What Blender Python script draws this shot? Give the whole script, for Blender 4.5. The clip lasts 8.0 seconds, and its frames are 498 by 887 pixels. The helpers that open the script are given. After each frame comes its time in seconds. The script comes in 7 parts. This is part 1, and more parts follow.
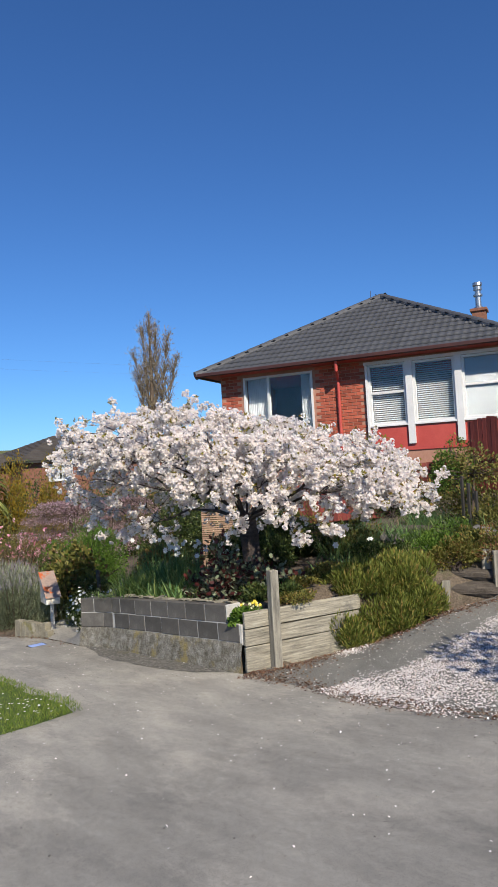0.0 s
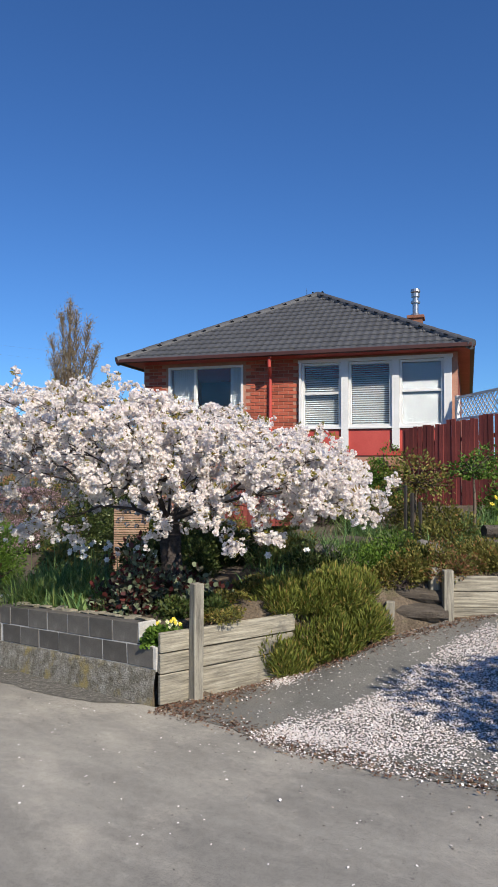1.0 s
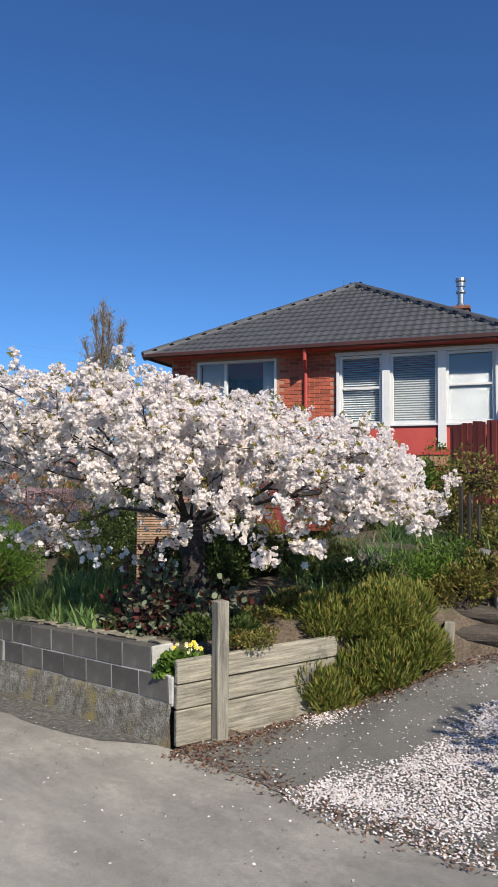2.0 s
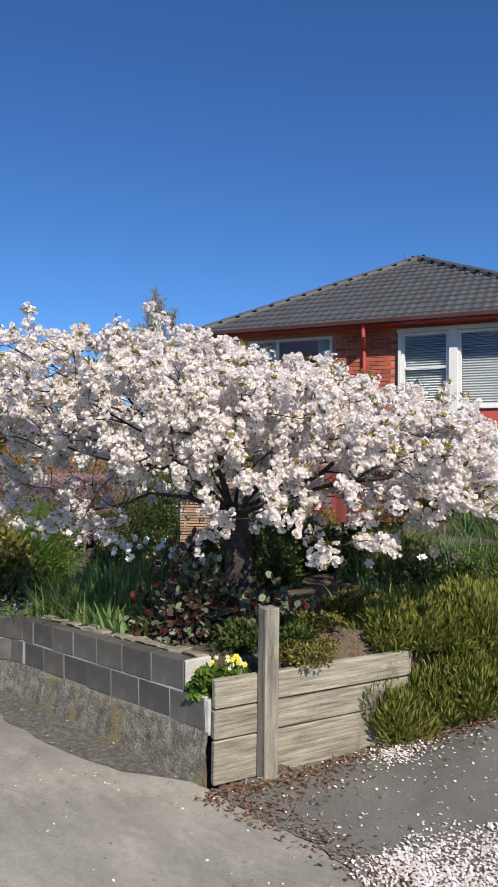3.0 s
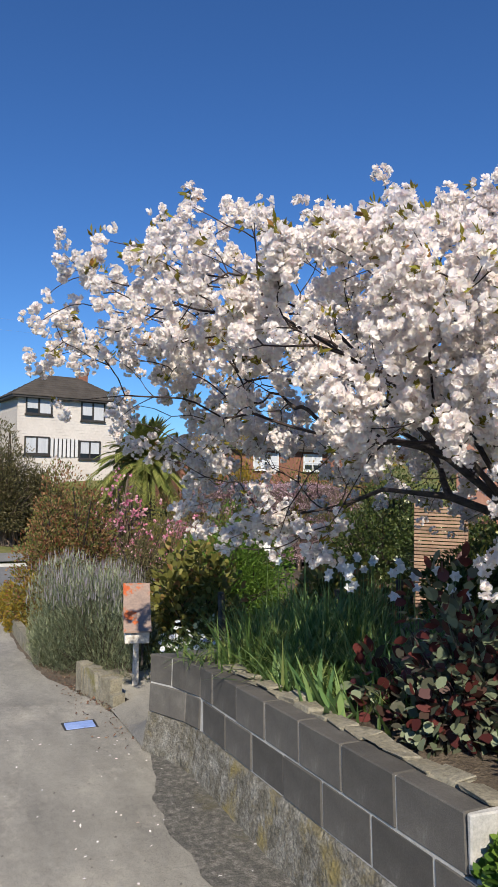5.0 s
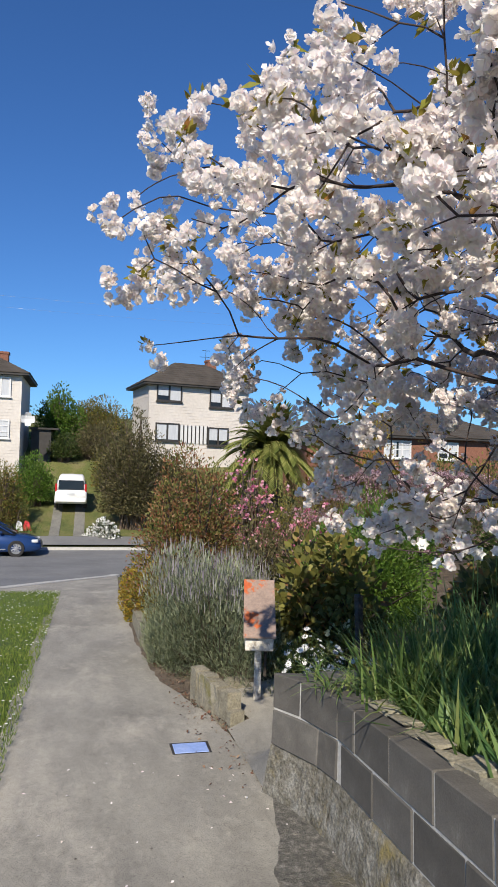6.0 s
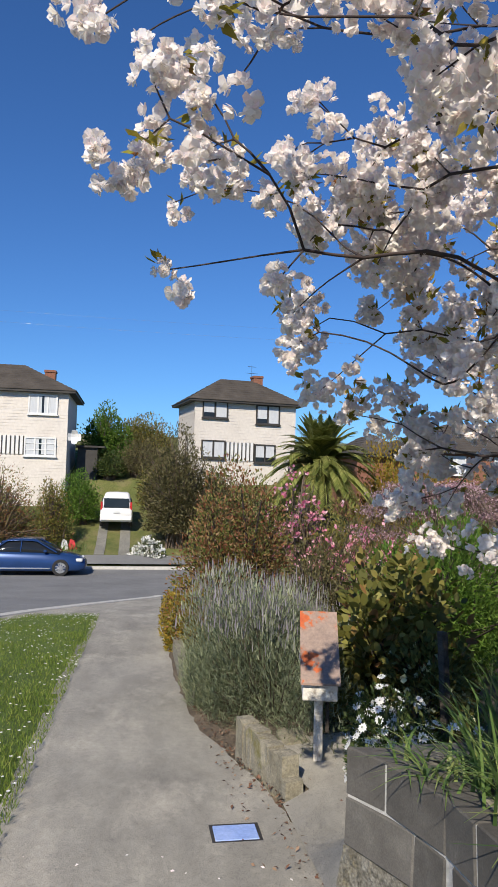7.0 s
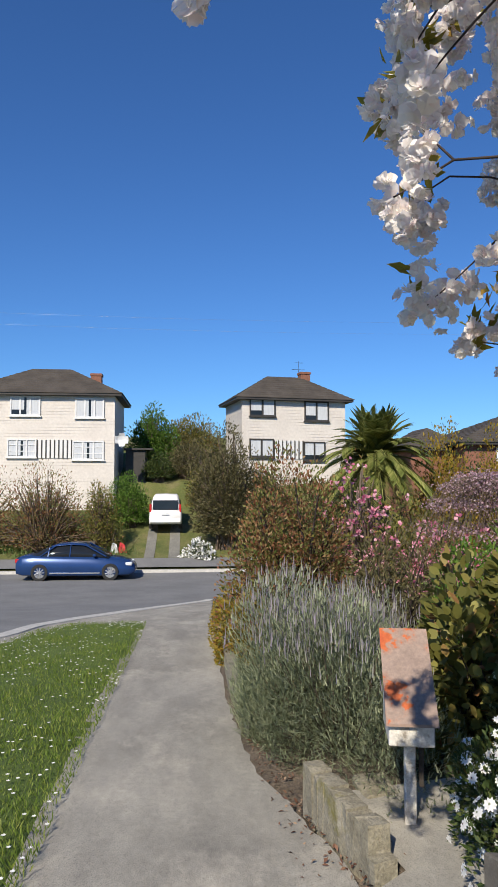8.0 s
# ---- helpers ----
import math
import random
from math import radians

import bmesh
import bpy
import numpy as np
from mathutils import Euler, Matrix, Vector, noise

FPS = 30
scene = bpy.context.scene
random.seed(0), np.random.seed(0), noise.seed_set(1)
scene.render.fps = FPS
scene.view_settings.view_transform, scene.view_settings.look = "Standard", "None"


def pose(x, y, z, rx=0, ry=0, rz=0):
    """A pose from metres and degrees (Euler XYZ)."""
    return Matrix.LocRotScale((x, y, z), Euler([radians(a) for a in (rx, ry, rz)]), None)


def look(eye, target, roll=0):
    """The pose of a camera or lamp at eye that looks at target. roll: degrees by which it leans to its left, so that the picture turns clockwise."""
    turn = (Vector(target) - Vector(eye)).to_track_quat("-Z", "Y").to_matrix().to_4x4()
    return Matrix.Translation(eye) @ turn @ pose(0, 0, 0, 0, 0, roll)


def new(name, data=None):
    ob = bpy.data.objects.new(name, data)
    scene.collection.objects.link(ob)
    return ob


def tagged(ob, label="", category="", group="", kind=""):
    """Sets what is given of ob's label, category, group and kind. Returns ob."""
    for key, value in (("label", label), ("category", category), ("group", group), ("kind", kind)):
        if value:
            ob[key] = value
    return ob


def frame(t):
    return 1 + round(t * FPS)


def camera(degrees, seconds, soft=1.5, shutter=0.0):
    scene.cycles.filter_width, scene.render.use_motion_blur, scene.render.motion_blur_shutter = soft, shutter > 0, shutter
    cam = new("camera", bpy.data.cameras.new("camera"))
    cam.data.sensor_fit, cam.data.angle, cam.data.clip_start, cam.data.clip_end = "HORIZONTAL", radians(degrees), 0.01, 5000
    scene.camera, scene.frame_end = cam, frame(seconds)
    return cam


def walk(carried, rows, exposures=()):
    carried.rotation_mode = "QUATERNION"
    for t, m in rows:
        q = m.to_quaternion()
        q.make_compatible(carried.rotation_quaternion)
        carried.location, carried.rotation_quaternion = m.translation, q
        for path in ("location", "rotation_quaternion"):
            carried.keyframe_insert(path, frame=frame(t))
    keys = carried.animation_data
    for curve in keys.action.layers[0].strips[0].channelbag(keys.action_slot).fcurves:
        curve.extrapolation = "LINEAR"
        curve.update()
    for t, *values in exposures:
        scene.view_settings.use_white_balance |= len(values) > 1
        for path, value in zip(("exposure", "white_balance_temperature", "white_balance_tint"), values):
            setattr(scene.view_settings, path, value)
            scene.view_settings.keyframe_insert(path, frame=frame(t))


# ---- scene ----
cam = camera(39.4, 8.0)
PATH = [
    (0, (5.684, -4.849, 2.045), (4.19, -3.521, 2.126), -3.2),
    (0.5, (5.168, -4.53, 2.026), (3.786, -3.088, 2.135), -1.6),
    (0.8, (4.89, -4.3, 2.005), (3.589, -2.783, 2.122), -0.6),
    (1, (4.709, -4.145, 1.99), (3.384, -2.649, 2.069), 0.2),
    (1.2, (4.581, -3.968, 1.987), (3.205, -2.517, 2.052), 0.1),
    (2.3, (3.817, -3.145, 1.92), (2.408, -1.73, 2.013), 0.3),
    (2.5, (3.687, -2.986, 1.918), (2.246, -1.601, 1.996), 0.5),
    (3, (3.293, -2.656, 1.854), (1.794, -1.334, 1.912), 0.7),
    (3.5, (2.897, -2.314, 1.814), (1.345, -1.054, 1.876), 0.8),
    (4, (2.477, -1.988, 1.809), (0.868, -0.803, 1.892), -0.0),
    (4.5, (1.998, -1.712, 1.75), (0.346, -0.594, 1.892), -0.8),
    (5, (1.44, -1.527, 1.626), (-0.391, -0.728, 1.727), 1.0),
    (5.2, (1.198, -1.457, 1.581), (-0.675, -0.762, 1.655), 1.1),
    (6.3, (0.199, -1.168, 1.542), (-1.757, -0.758, 1.617), 1.7),
    (6.5, (0.015, -1.135, 1.521), (-1.945, -0.745, 1.607), 1.5),
    (7, (-0.503, -1.068, 1.476), (-2.474, -0.747, 1.586), 1.5),
    (7.5, (-0.98, -1.031, 1.45), (-2.964, -0.813, 1.584), 0.9),
    (8, (-1.46, -0.974, 1.396), (-3.448, -0.79, 1.505), 0.0),
]
walk(cam, [(t, look(eye, target, roll)) for t, eye, target, roll in PATH])

# ---- sun, sky and exposure
SUN_AZ, SUN_EL = -23.0, 37.0
sd = Vector((math.cos(radians(SUN_AZ)) * math.cos(radians(SUN_EL)), math.sin(radians(SUN_AZ)) * math.cos(radians(SUN_EL)), math.sin(radians(SUN_EL))))
world = bpy.data.worlds.new("sky")
scene.world = world
world.use_nodes = True
sky = world.node_tree.nodes.new("ShaderNodeTexSky")
sky.sky_type, sky.sun_disc = "NISHITA", False
sky.sun_elevation, sky.sun_rotation = radians(SUN_EL), radians(90 - SUN_AZ)
sky.air_density, sky.dust_density, sky.ozone_density, sky.altitude = 1.0, 0.1, 2.0, 60
tint = world.node_tree.nodes.new("ShaderNodeMix")
tint.data_type, tint.blend_type = "RGBA", "MULTIPLY"
tint.inputs[0].default_value, tint.inputs[7].default_value = 1.0, (0.44, 0.80, 1.30, 1)
world.node_tree.links.new(sky.outputs[0], tint.inputs[6])
world.node_tree.links.new(tint.outputs[2], world.node_tree.nodes["Background"].inputs[0])
world.node_tree.nodes["Background"].inputs[1].default_value = 0.094
lamp = bpy.data.lights.new("sun", "SUN")
lamp.energy, lamp.angle, lamp.color = 5.8, radians(0.5), (1.0, 0.91, 0.77)
new("sun", lamp).matrix_world = look(sd * 40, (0, 0, 0))
scene.view_settings.exposure = 0.0

rng = np.random.default_rng(11)


# ---- materials
def nodes_of(name, rough=0.8, metal=0.0, spec=0.5):
    m = bpy.data.materials.new(name)
    m.use_nodes = True
    nt = m.node_tree
    b = nt.nodes["Principled BSDF"]
    b.inputs["Roughness"].default_value, b.inputs["Metallic"].default_value = rough, metal
    b.inputs["Specular IOR Level"].default_value = spec
    return m, nt, b


def ramp(nt, src, stops):
    r = nt.nodes.new("ShaderNodeValToRGB")
    el = r.color_ramp.elements
    while len(el) < len(stops):
        el.new(0.5)
    for e, (p, c) in zip(el, stops):
        e.position, e.color = p, (*c, 1)
    nt.links.new(src, r.inputs[0])
    return r.outputs[0]


def noise_of(nt, scale, detail=4, rough=0.6, stretch=None, coords="Object"):
    tc = nt.nodes.new("ShaderNodeTexCoord")
    n = nt.nodes.new("ShaderNodeTexNoise")
    n.inputs["Scale"].default_value, n.inputs["Detail"].default_value, n.inputs["Roughness"].default_value = scale, detail, rough
    src = tc.outputs[coords]
    if stretch:
        mp = nt.nodes.new("ShaderNodeMapping")
        mp.inputs["Scale"].default_value = stretch
        nt.links.new(src, mp.inputs[0])
        src = mp.outputs[0]
    nt.links.new(src, n.inputs["Vector"])
    return n.outputs["Fac"]


def mixc(nt, fac, a, b, mode="MIX"):
    x = nt.nodes.new("ShaderNodeMix")
    x.data_type, x.blend_type = "RGBA", mode
    for sock, val in ((0, fac), (6, a), (7, b)):
        if isinstance(val, (int, float)):
            x.inputs[sock].default_value = val
        elif isinstance(val, tuple):
            x.inputs[sock].default_value = (*val, 1)
        else:
            nt.links.new(val, x.inputs[sock])
    return x.outputs[2]


def surface(name, stops, scale=3.0, fine=40.0, fine_amt=0.35, rough=0.85, bump=0.3, bscale=60.0, metal=0.0, stretch=None, rand=0.0, spec=0.4, dist=0.01, stain=None):
    """Two scales of colour, bump of its own, and if asked a spread from object to object."""
    m, nt, b = nodes_of(name, rough, metal, spec)
    col = ramp(nt, noise_of(nt, scale, 5, 0.65, stretch), stops)
    f = noise_of(nt, fine, 3, 0.7, stretch)
    g = ramp(nt, f, [(0.25, (1 - fine_amt,) * 3), (0.75, (1 + fine_amt * 0.3,) * 3)])
    col = mixc(nt, 1.0, col, g, "MULTIPLY")
    if stain:
        s = ramp(nt, noise_of(nt, stain[1], 6, 0.7), [(stain[2], (0, 0, 0)), (stain[2] + 0.12, (1, 1, 1))])
        col = mixc(nt, s, col, stain[0])
    if rand:
        oi = nt.nodes.new("ShaderNodeObjectInfo")
        col = mixc(nt, 1.0, col, ramp(nt, oi.outputs["Random"], [(0, (1 - rand,) * 3), (1, (1 + rand * 0.5,) * 3)]), "MULTIPLY")
    nt.links.new(col, b.inputs["Base Color"])
    if bump:
        bp = nt.nodes.new("ShaderNodeBump")
        bp.inputs["Strength"].default_value, bp.inputs["Distance"].default_value = bump, dist
        nt.links.new(noise_of(nt, bscale, 4, 0.7, stretch), bp.inputs["Height"])
        nt.links.new(bp.outputs[0], b.inputs["Normal"])
    return m


def paving(name):
    """Old trowelled concrete: soft broad tones, faint sweeps, pale sandy film, dark aggregate specks."""
    m, nt, b = nodes_of(name, 0.92, 0, 0.35)
    col = ramp(nt, noise_of(nt, 0.42, 3, 0.55), [(0.3, (0.265, 0.249, 0.216)), (0.5, (0.325, 0.306, 0.267)), (0.7, (0.39, 0.366, 0.317))])
    sweep = ramp(nt, noise_of(nt, 1.6, 5, 0.7, (0.5, 1.6, 1)), [(0.33, (0.78, 0.78, 0.78)), (0.67, (1.16, 1.16, 1.14))])
    col = mixc(nt, 1.0, col, sweep, "MULTIPLY")
    film = ramp(nt, noise_of(nt, 1.1, 7, 0.75, (0.7, 1.3, 1)), [(0.5, (0, 0, 0)), (0.7, (0.75, 0.75, 0.75))])
    col = mixc(nt, film, col, (0.54, 0.495, 0.415))
    # the vehicle crossing is an older, darker pour, worn grey by tyres
    tc, sep, add = nt.nodes.new("ShaderNodeTexCoord"), nt.nodes.new("ShaderNodeSeparateXYZ"), nt.nodes.new("ShaderNodeMath")
    nt.links.new(tc.outputs["Object"], sep.inputs[0])
    nt.links.new(sep.outputs[0], add.inputs[0])
    nt.links.new(noise_of(nt, 0.8, 4, 0.6), add.inputs[1])
    old = nt.nodes.new("ShaderNodeMapRange")
    old.inputs[1].default_value, old.inputs[2].default_value = 0.6, 4.2
    nt.links.new(add.outputs[0], old.inputs[0])
    col = mixc(nt, old.outputs[0], col, mixc(nt, 1.0, col, (0.72, 0.73, 0.76), "MULTIPLY"))
    speck = ramp(nt, noise_of(nt, 170, 2, 0.6), [(0.3, (0.55, 0.55, 0.55)), (0.48, (1, 1, 1)), (0.72, (1.16, 1.15, 1.13))])
    col = mixc(nt, 1.0, col, speck, "MULTIPLY")
    mott = ramp(nt, noise_of(nt, 22, 5, 0.75), [(0.3, (0.86, 0.86, 0.86)), (0.7, (1.08, 1.08, 1.07))])
    col = mixc(nt, 1.0, col, mott, "MULTIPLY")
    nt.links.new(col, b.inputs["Base Color"])
    bp = nt.nodes.new("ShaderNodeBump")
    bp.inputs["Strength"].default_value, bp.inputs["Distance"].default_value = 0.55, 0.004
    nt.links.new(noise_of(nt, 130, 4, 0.75), bp.inputs["Height"])
    nt.links.new(bp.outputs[0], b.inputs["Normal"])
    return m


def leafy(name, stops, trans=0.3, rough=0.55, spec=0.3):
    """Leaves: a colour for each island, and light that passes through."""
    m, nt, b = nodes_of(name, rough, 0, spec)
    geo = nt.nodes.new("ShaderNodeNewGeometry")
    col = ramp(nt, geo.outputs["Random Per Island"], stops)
    nt.links.new(col, b.inputs["Base Color"])
    t = nt.nodes.new("ShaderNodeBsdfTranslucent")
    nt.links.new(col, t.inputs[0])
    mx = nt.nodes.new("ShaderNodeMixShader")
    mx.inputs[0].default_value = trans
    nt.links.new(b.outputs[0], mx.inputs[1])
    nt.links.new(t.outputs[0], mx.inputs[2])
    nt.links.new(mx.outputs[0], nt.nodes["Material Output"].inputs[0])
    return m


def glass_mat(name, tint, rough=0.02):
    m, nt, b = nodes_of(name, rough, 0, 0.5)
    b.inputs["Base Color"].default_value = (*tint, 1)
    b.inputs["Transmission Weight"].default_value = 1.0
    b.inputs["IOR"].default_value = 1.45
    return m


M = {}
M["concrete"] = paving("path_concrete")
M["asphalt"] = surface("road_asphalt", [(0.3, (0.17, 0.17, 0.17)), (0.7, (0.25, 0.25, 0.245))], 0.5, 70, 0.4, 0.9, 0.6, 110, dist=0.005)
M["drive"] = surface("drive_asphalt", [(0.3, (0.20, 0.195, 0.17)), (0.5, (0.27, 0.262, 0.232)), (0.7, (0.33, 0.315, 0.27))], 1.3, 160, 0.7, 0.95, 1.0, 170, dist=0.008, stain=((0.145, 0.14, 0.12), 2.2, 0.6))
M["gravel"] = surface("worn_gravel", [(0.3, (0.11, 0.105, 0.092)), (0.5, (0.19, 0.18, 0.155)), (0.68, (0.36, 0.335, 0.29))], 26, 120, 0.6, 0.96, 1.0, 70, dist=0.02, stain=((0.13, 0.115, 0.07), 2.0, 0.56))
M["soil"] = surface("garden_soil", [(0.3, (0.10, 0.075, 0.052)), (0.7, (0.25, 0.195, 0.14))], 4, 45, 0.6, 0.95, 1.0, 40, dist=0.03, stain=((0.10, 0.105, 0.045), 1.6, 0.6))
M["lawn"] = surface("lawn", [(0.3, (0.08, 0.125, 0.02)), (0.7, (0.14, 0.2, 0.035))], 3, 60, 0.5, 0.9, 0.8, 90, dist=0.02)
M["farground"] = surface("rough_grass", [(0.3, (0.09, 0.12, 0.03)), (0.5, (0.16, 0.17, 0.05)), (0.7, (0.24, 0.2, 0.1))], 0.6, 12, 0.5, 0.95, 0.8, 20, dist=0.05)
M["block"] = surface("concrete_block", [(0.25, (0.085, 0.078, 0.07)), (0.55, (0.14, 0.13, 0.115)), (0.8, (0.225, 0.21, 0.185))], 4, 140, 0.35, 0.92, 0.5, 190, dist=0.004, rand=0.28, stain=((0.27, 0.262, 0.245), 7, 0.63))
M["mortar"] = surface("mortar", [(0.3, (0.42, 0.41, 0.38)), (0.7, (0.6, 0.58, 0.54))], 8, 90, 0.3, 0.95, 0.5, 120, dist=0.004)
# Dark vertical streaks stand for leaf shadows painted in; yellow patches are moss
M["stained"] = surface("shade_streaked_block", [(0.3, (0.06, 0.057, 0.052)), (0.5, (0.11, 0.106, 0.098)), (0.62, (0.17, 0.163, 0.145)), (0.75, (0.28, 0.265, 0.21))], 2.2, 60, 0.4, 0.93, 0.6, 90, stretch=(5, 5, 0.7), dist=0.006, stain=((0.24, 0.2, 0.09), 2.5, 0.62))
M["footing"] = surface("rough_footing", [(0.25, (0.13, 0.115, 0.08)), (0.45, (0.27, 0.25, 0.20)), (0.62, (0.42, 0.40, 0.345)), (0.8, (0.58, 0.56, 0.50))], 12, 65, 0.7, 0.97, 1.0, 45, dist=0.04, stain=((0.31, 0.25, 0.10), 2.2, 0.52))
M["timber"] = surface("weathered_timber", [(0.28, (0.10, 0.092, 0.075)), (0.45, (0.27, 0.245, 0.19)), (0.6, (0.42, 0.385, 0.30)), (0.75, (0.55, 0.51, 0.40))], 3.0, 30, 0.35, 0.85, 0.5, 40, stretch=(0.9, 9, 16), dist=0.006, rand=0.2, stain=((0.115, 0.11, 0.10), 1.3, 0.58))
M["post"] = surface("weathered_post", [(0.28, (0.10, 0.093, 0.08)), (0.45, (0.24, 0.222, 0.18)), (0.6, (0.36, 0.335, 0.27)), (0.75, (0.46, 0.43, 0.35))], 3.0, 30, 0.35, 0.85, 0.5, 40, stretch=(12, 12, 0.9), dist=0.006, stain=((0.09, 0.085, 0.075), 1.6, 0.63))
M["bark"] = surface("cherry_bark", [(0.3, (0.035, 0.027, 0.024)), (0.7, (0.12, 0.095, 0.085))], 10, 50, 0.5, 0.85, 1.0, 30, stretch=(1, 1, 2.2), dist=0.02, stain=((0.16, 0.14, 0.12), 7, 0.66))
M["twig"] = surface("twigs", [(0.3, (0.03, 0.021, 0.02)), (0.7, (0.075, 0.052, 0.045))], 9, 50, 0.3, 0.85, 0.0)
M["drytwig"] = surface("dry_twigs", [(0.3, (0.09, 0.065, 0.045)), (0.7, (0.2, 0.15, 0.11))], 9, 50, 0.3, 0.85, 0.0)
M["petal"] = leafy("blossom_petals", [(0.0, (0.93, 0.81, 0.80)), (0.25, (0.95, 0.90, 0.88)), (0.8, (0.96, 0.93, 0.90)), (1.0, (0.94, 0.90, 0.80))], 0.45, 0.6, 0.15)
M["newleaf"] = leafy("young_cherry_leaves", [(0.0, (0.27, 0.27, 0.04)), (0.55, (0.30, 0.24, 0.04)), (0.85, (0.22, 0.20, 0.03)), (1.0, (0.36, 0.15, 0.045))], 0.45)
M["fallen"] = leafy("fallen_petals", [(0.0, (0.80, 0.70, 0.68)), (0.5, (0.88, 0.83, 0.80)), (0.85, (0.88, 0.85, 0.82)), (1.0, (0.55, 0.42, 0.33))], 0.15, 0.7, 0.1)
M["deadleaf"] = leafy("dead_leaves", [(0.0, (0.10, 0.05, 0.035)), (0.5, (0.19, 0.10, 0.065)), (1.0, (0.34, 0.25, 0.17))], 0.1, 0.8, 0.1)
M["blade"] = leafy("lawn_blades", [(0.0, (0.09, 0.15, 0.02)), (0.5, (0.15, 0.22, 0.03)), (1.0, (0.25, 0.28, 0.07))], 0.3, 0.6)
M["daff"] = leafy("strap_leaves", [(0.0, (0.085, 0.18, 0.065)), (0.5, (0.16, 0.28, 0.10)), (1.0, (0.28, 0.39, 0.14))], 0.4, 0.4)
M["longgrass"] = leafy("long_grass", [(0.0, (0.075, 0.135, 0.04)), (0.6, (0.15, 0.24, 0.065)), (1.0, (0.31, 0.35, 0.12))], 0.4, 0.5)
M["lav"] = leafy("lavender_leaves", [(0.0, (0.13, 0.155, 0.085)), (0.5, (0.25, 0.285, 0.165)), (1.0, (0.40, 0.42, 0.27))], 0.3, 0.7)
M["lavtop"] = leafy("lavender_spikes", [(0.0, (0.22, 0.19, 0.23)), (0.6, (0.31, 0.28, 0.32)), (1.0, (0.36, 0.36, 0.29))], 0.2, 0.7)
M["green"] = leafy("green_leaves", [(0.0, (0.05, 0.11, 0.015)), (0.5, (0.10, 0.19, 0.025)), (1.0, (0.19, 0.29, 0.05))], 0.35)
M["dark"] = leafy("dark_leaves", [(0.0, (0.025, 0.045, 0.012)), (0.6, (0.055, 0.085, 0.02)), (1.0, (0.12, 0.14, 0.04))], 0.25)
M["olive"] = leafy("olive_leaves", [(0.0, (0.085, 0.095, 0.022)), (0.5, (0.18, 0.17, 0.04)), (0.85, (0.29, 0.27, 0.07)), (1.0, (0.31, 0.14, 0.055))], 0.35)
M["rust"] = leafy("russet_leaves", [(0.0, (0.16, 0.06, 0.03)), (0.25, (0.32, 0.14, 0.07)), (0.4, (0.10, 0.13, 0.03)), (0.7, (0.20, 0.20, 0.055)), (0.9, (0.34, 0.20, 0.09)), (1.0, (0.42, 0.29, 0.15))], 0.35)
M["twiggy"] = leafy("twiggy_leaves", [(0.0, (0.055, 0.055, 0.022)), (0.5, (0.12, 0.11, 0.045)), (1.0, (0.21, 0.175, 0.085))], 0.3)
M["gold"] = leafy("golden_leaves", [(0.0, (0.2, 0.13, 0.015)), (0.5, (0.36, 0.24, 0.03)), (1.0, (0.16, 0.17, 0.03))], 0.3)
M["maroon"] = leafy("maroon_leaves", [(0.0, (0.05, 0.014, 0.016)), (0.3, (0.13, 0.035, 0.03)), (0.42, (0.07, 0.06, 0.045)), (0.65, (0.15, 0.18, 0.11)), (1.0, (0.26, 0.30, 0.18))], 0.25, 0.4)
M["spiky"] = leafy("green_blades", [(0.0, (0.075, 0.10, 0.02)), (0.45, (0.155, 0.19, 0.035)), (0.85, (0.28, 0.29, 0.065)), (1.0, (0.34, 0.22, 0.075))], 0.3)
M["pink"] = leafy("pink_blossom", [(0.0, (0.55, 0.12, 0.24)), (0.5, (0.75, 0.32, 0.42)), (1.0, (0.86, 0.6, 0.63))], 0.35, 0.7, 0.1)
M["mauve"] = leafy("mauve_blossom", [(0.0, (0.24, 0.13, 0.16)), (0.5, (0.42, 0.28, 0.31)), (1.0, (0.6, 0.46, 0.48))], 0.3, 0.7, 0.1)
M["white"] = leafy("white_flowers", [(0.0, (0.85, 0.84, 0.80)), (1.0, (0.93, 0.92, 0.90))], 0.25, 0.7, 0.1)
M["yellow"] = leafy("yellow_flowers", [(0.0, (0.80, 0.62, 0.05)), (1.0, (0.88, 0.78, 0.16))], 0.3, 0.6, 0.1)
M["pale"] = leafy("pale_yellow_flowers", [(0.0, (0.80, 0.80, 0.42)), (1.0, (0.88, 0.88, 0.65))], 0.3, 0.6, 0.1)
M["dry"] = leafy("dry_stalks", [(0.0, (0.16, 0.11, 0.06)), (1.0, (0.40, 0.32, 0.2))], 0.2, 0.8, 0.1)
M["poplar"] = leafy("poplar_buds", [(0.0, (0.24, 0.19, 0.12)), (1.0, (0.40, 0.33, 0.22))], 0.3, 0.8, 0.1)
M["brick"] = surface("red_brick", [(0.25, (0.36, 0.075, 0.042)), (0.5, (0.48, 0.115, 0.065)), (0.8, (0.57, 0.18, 0.105))], 3, 60, 0.25, 0.9, 0.4, 80, rand=0.4, dist=0.004)
# Darker red for side and back walls, with their shade put into the colour
M["shadebrick"] = surface("shaded_side_brick", [(0.3, (0.22, 0.06, 0.035)), (0.7, (0.34, 0.10, 0.06))], 8, 60, 0.35, 0.9, 0.4, 60)
M["farbrick"] = surface("far_brick", [(0.3, (0.2, 0.085, 0.055)), (0.7, (0.3, 0.14, 0.09))], 8, 60, 0.35, 0.9, 0.4, 60)
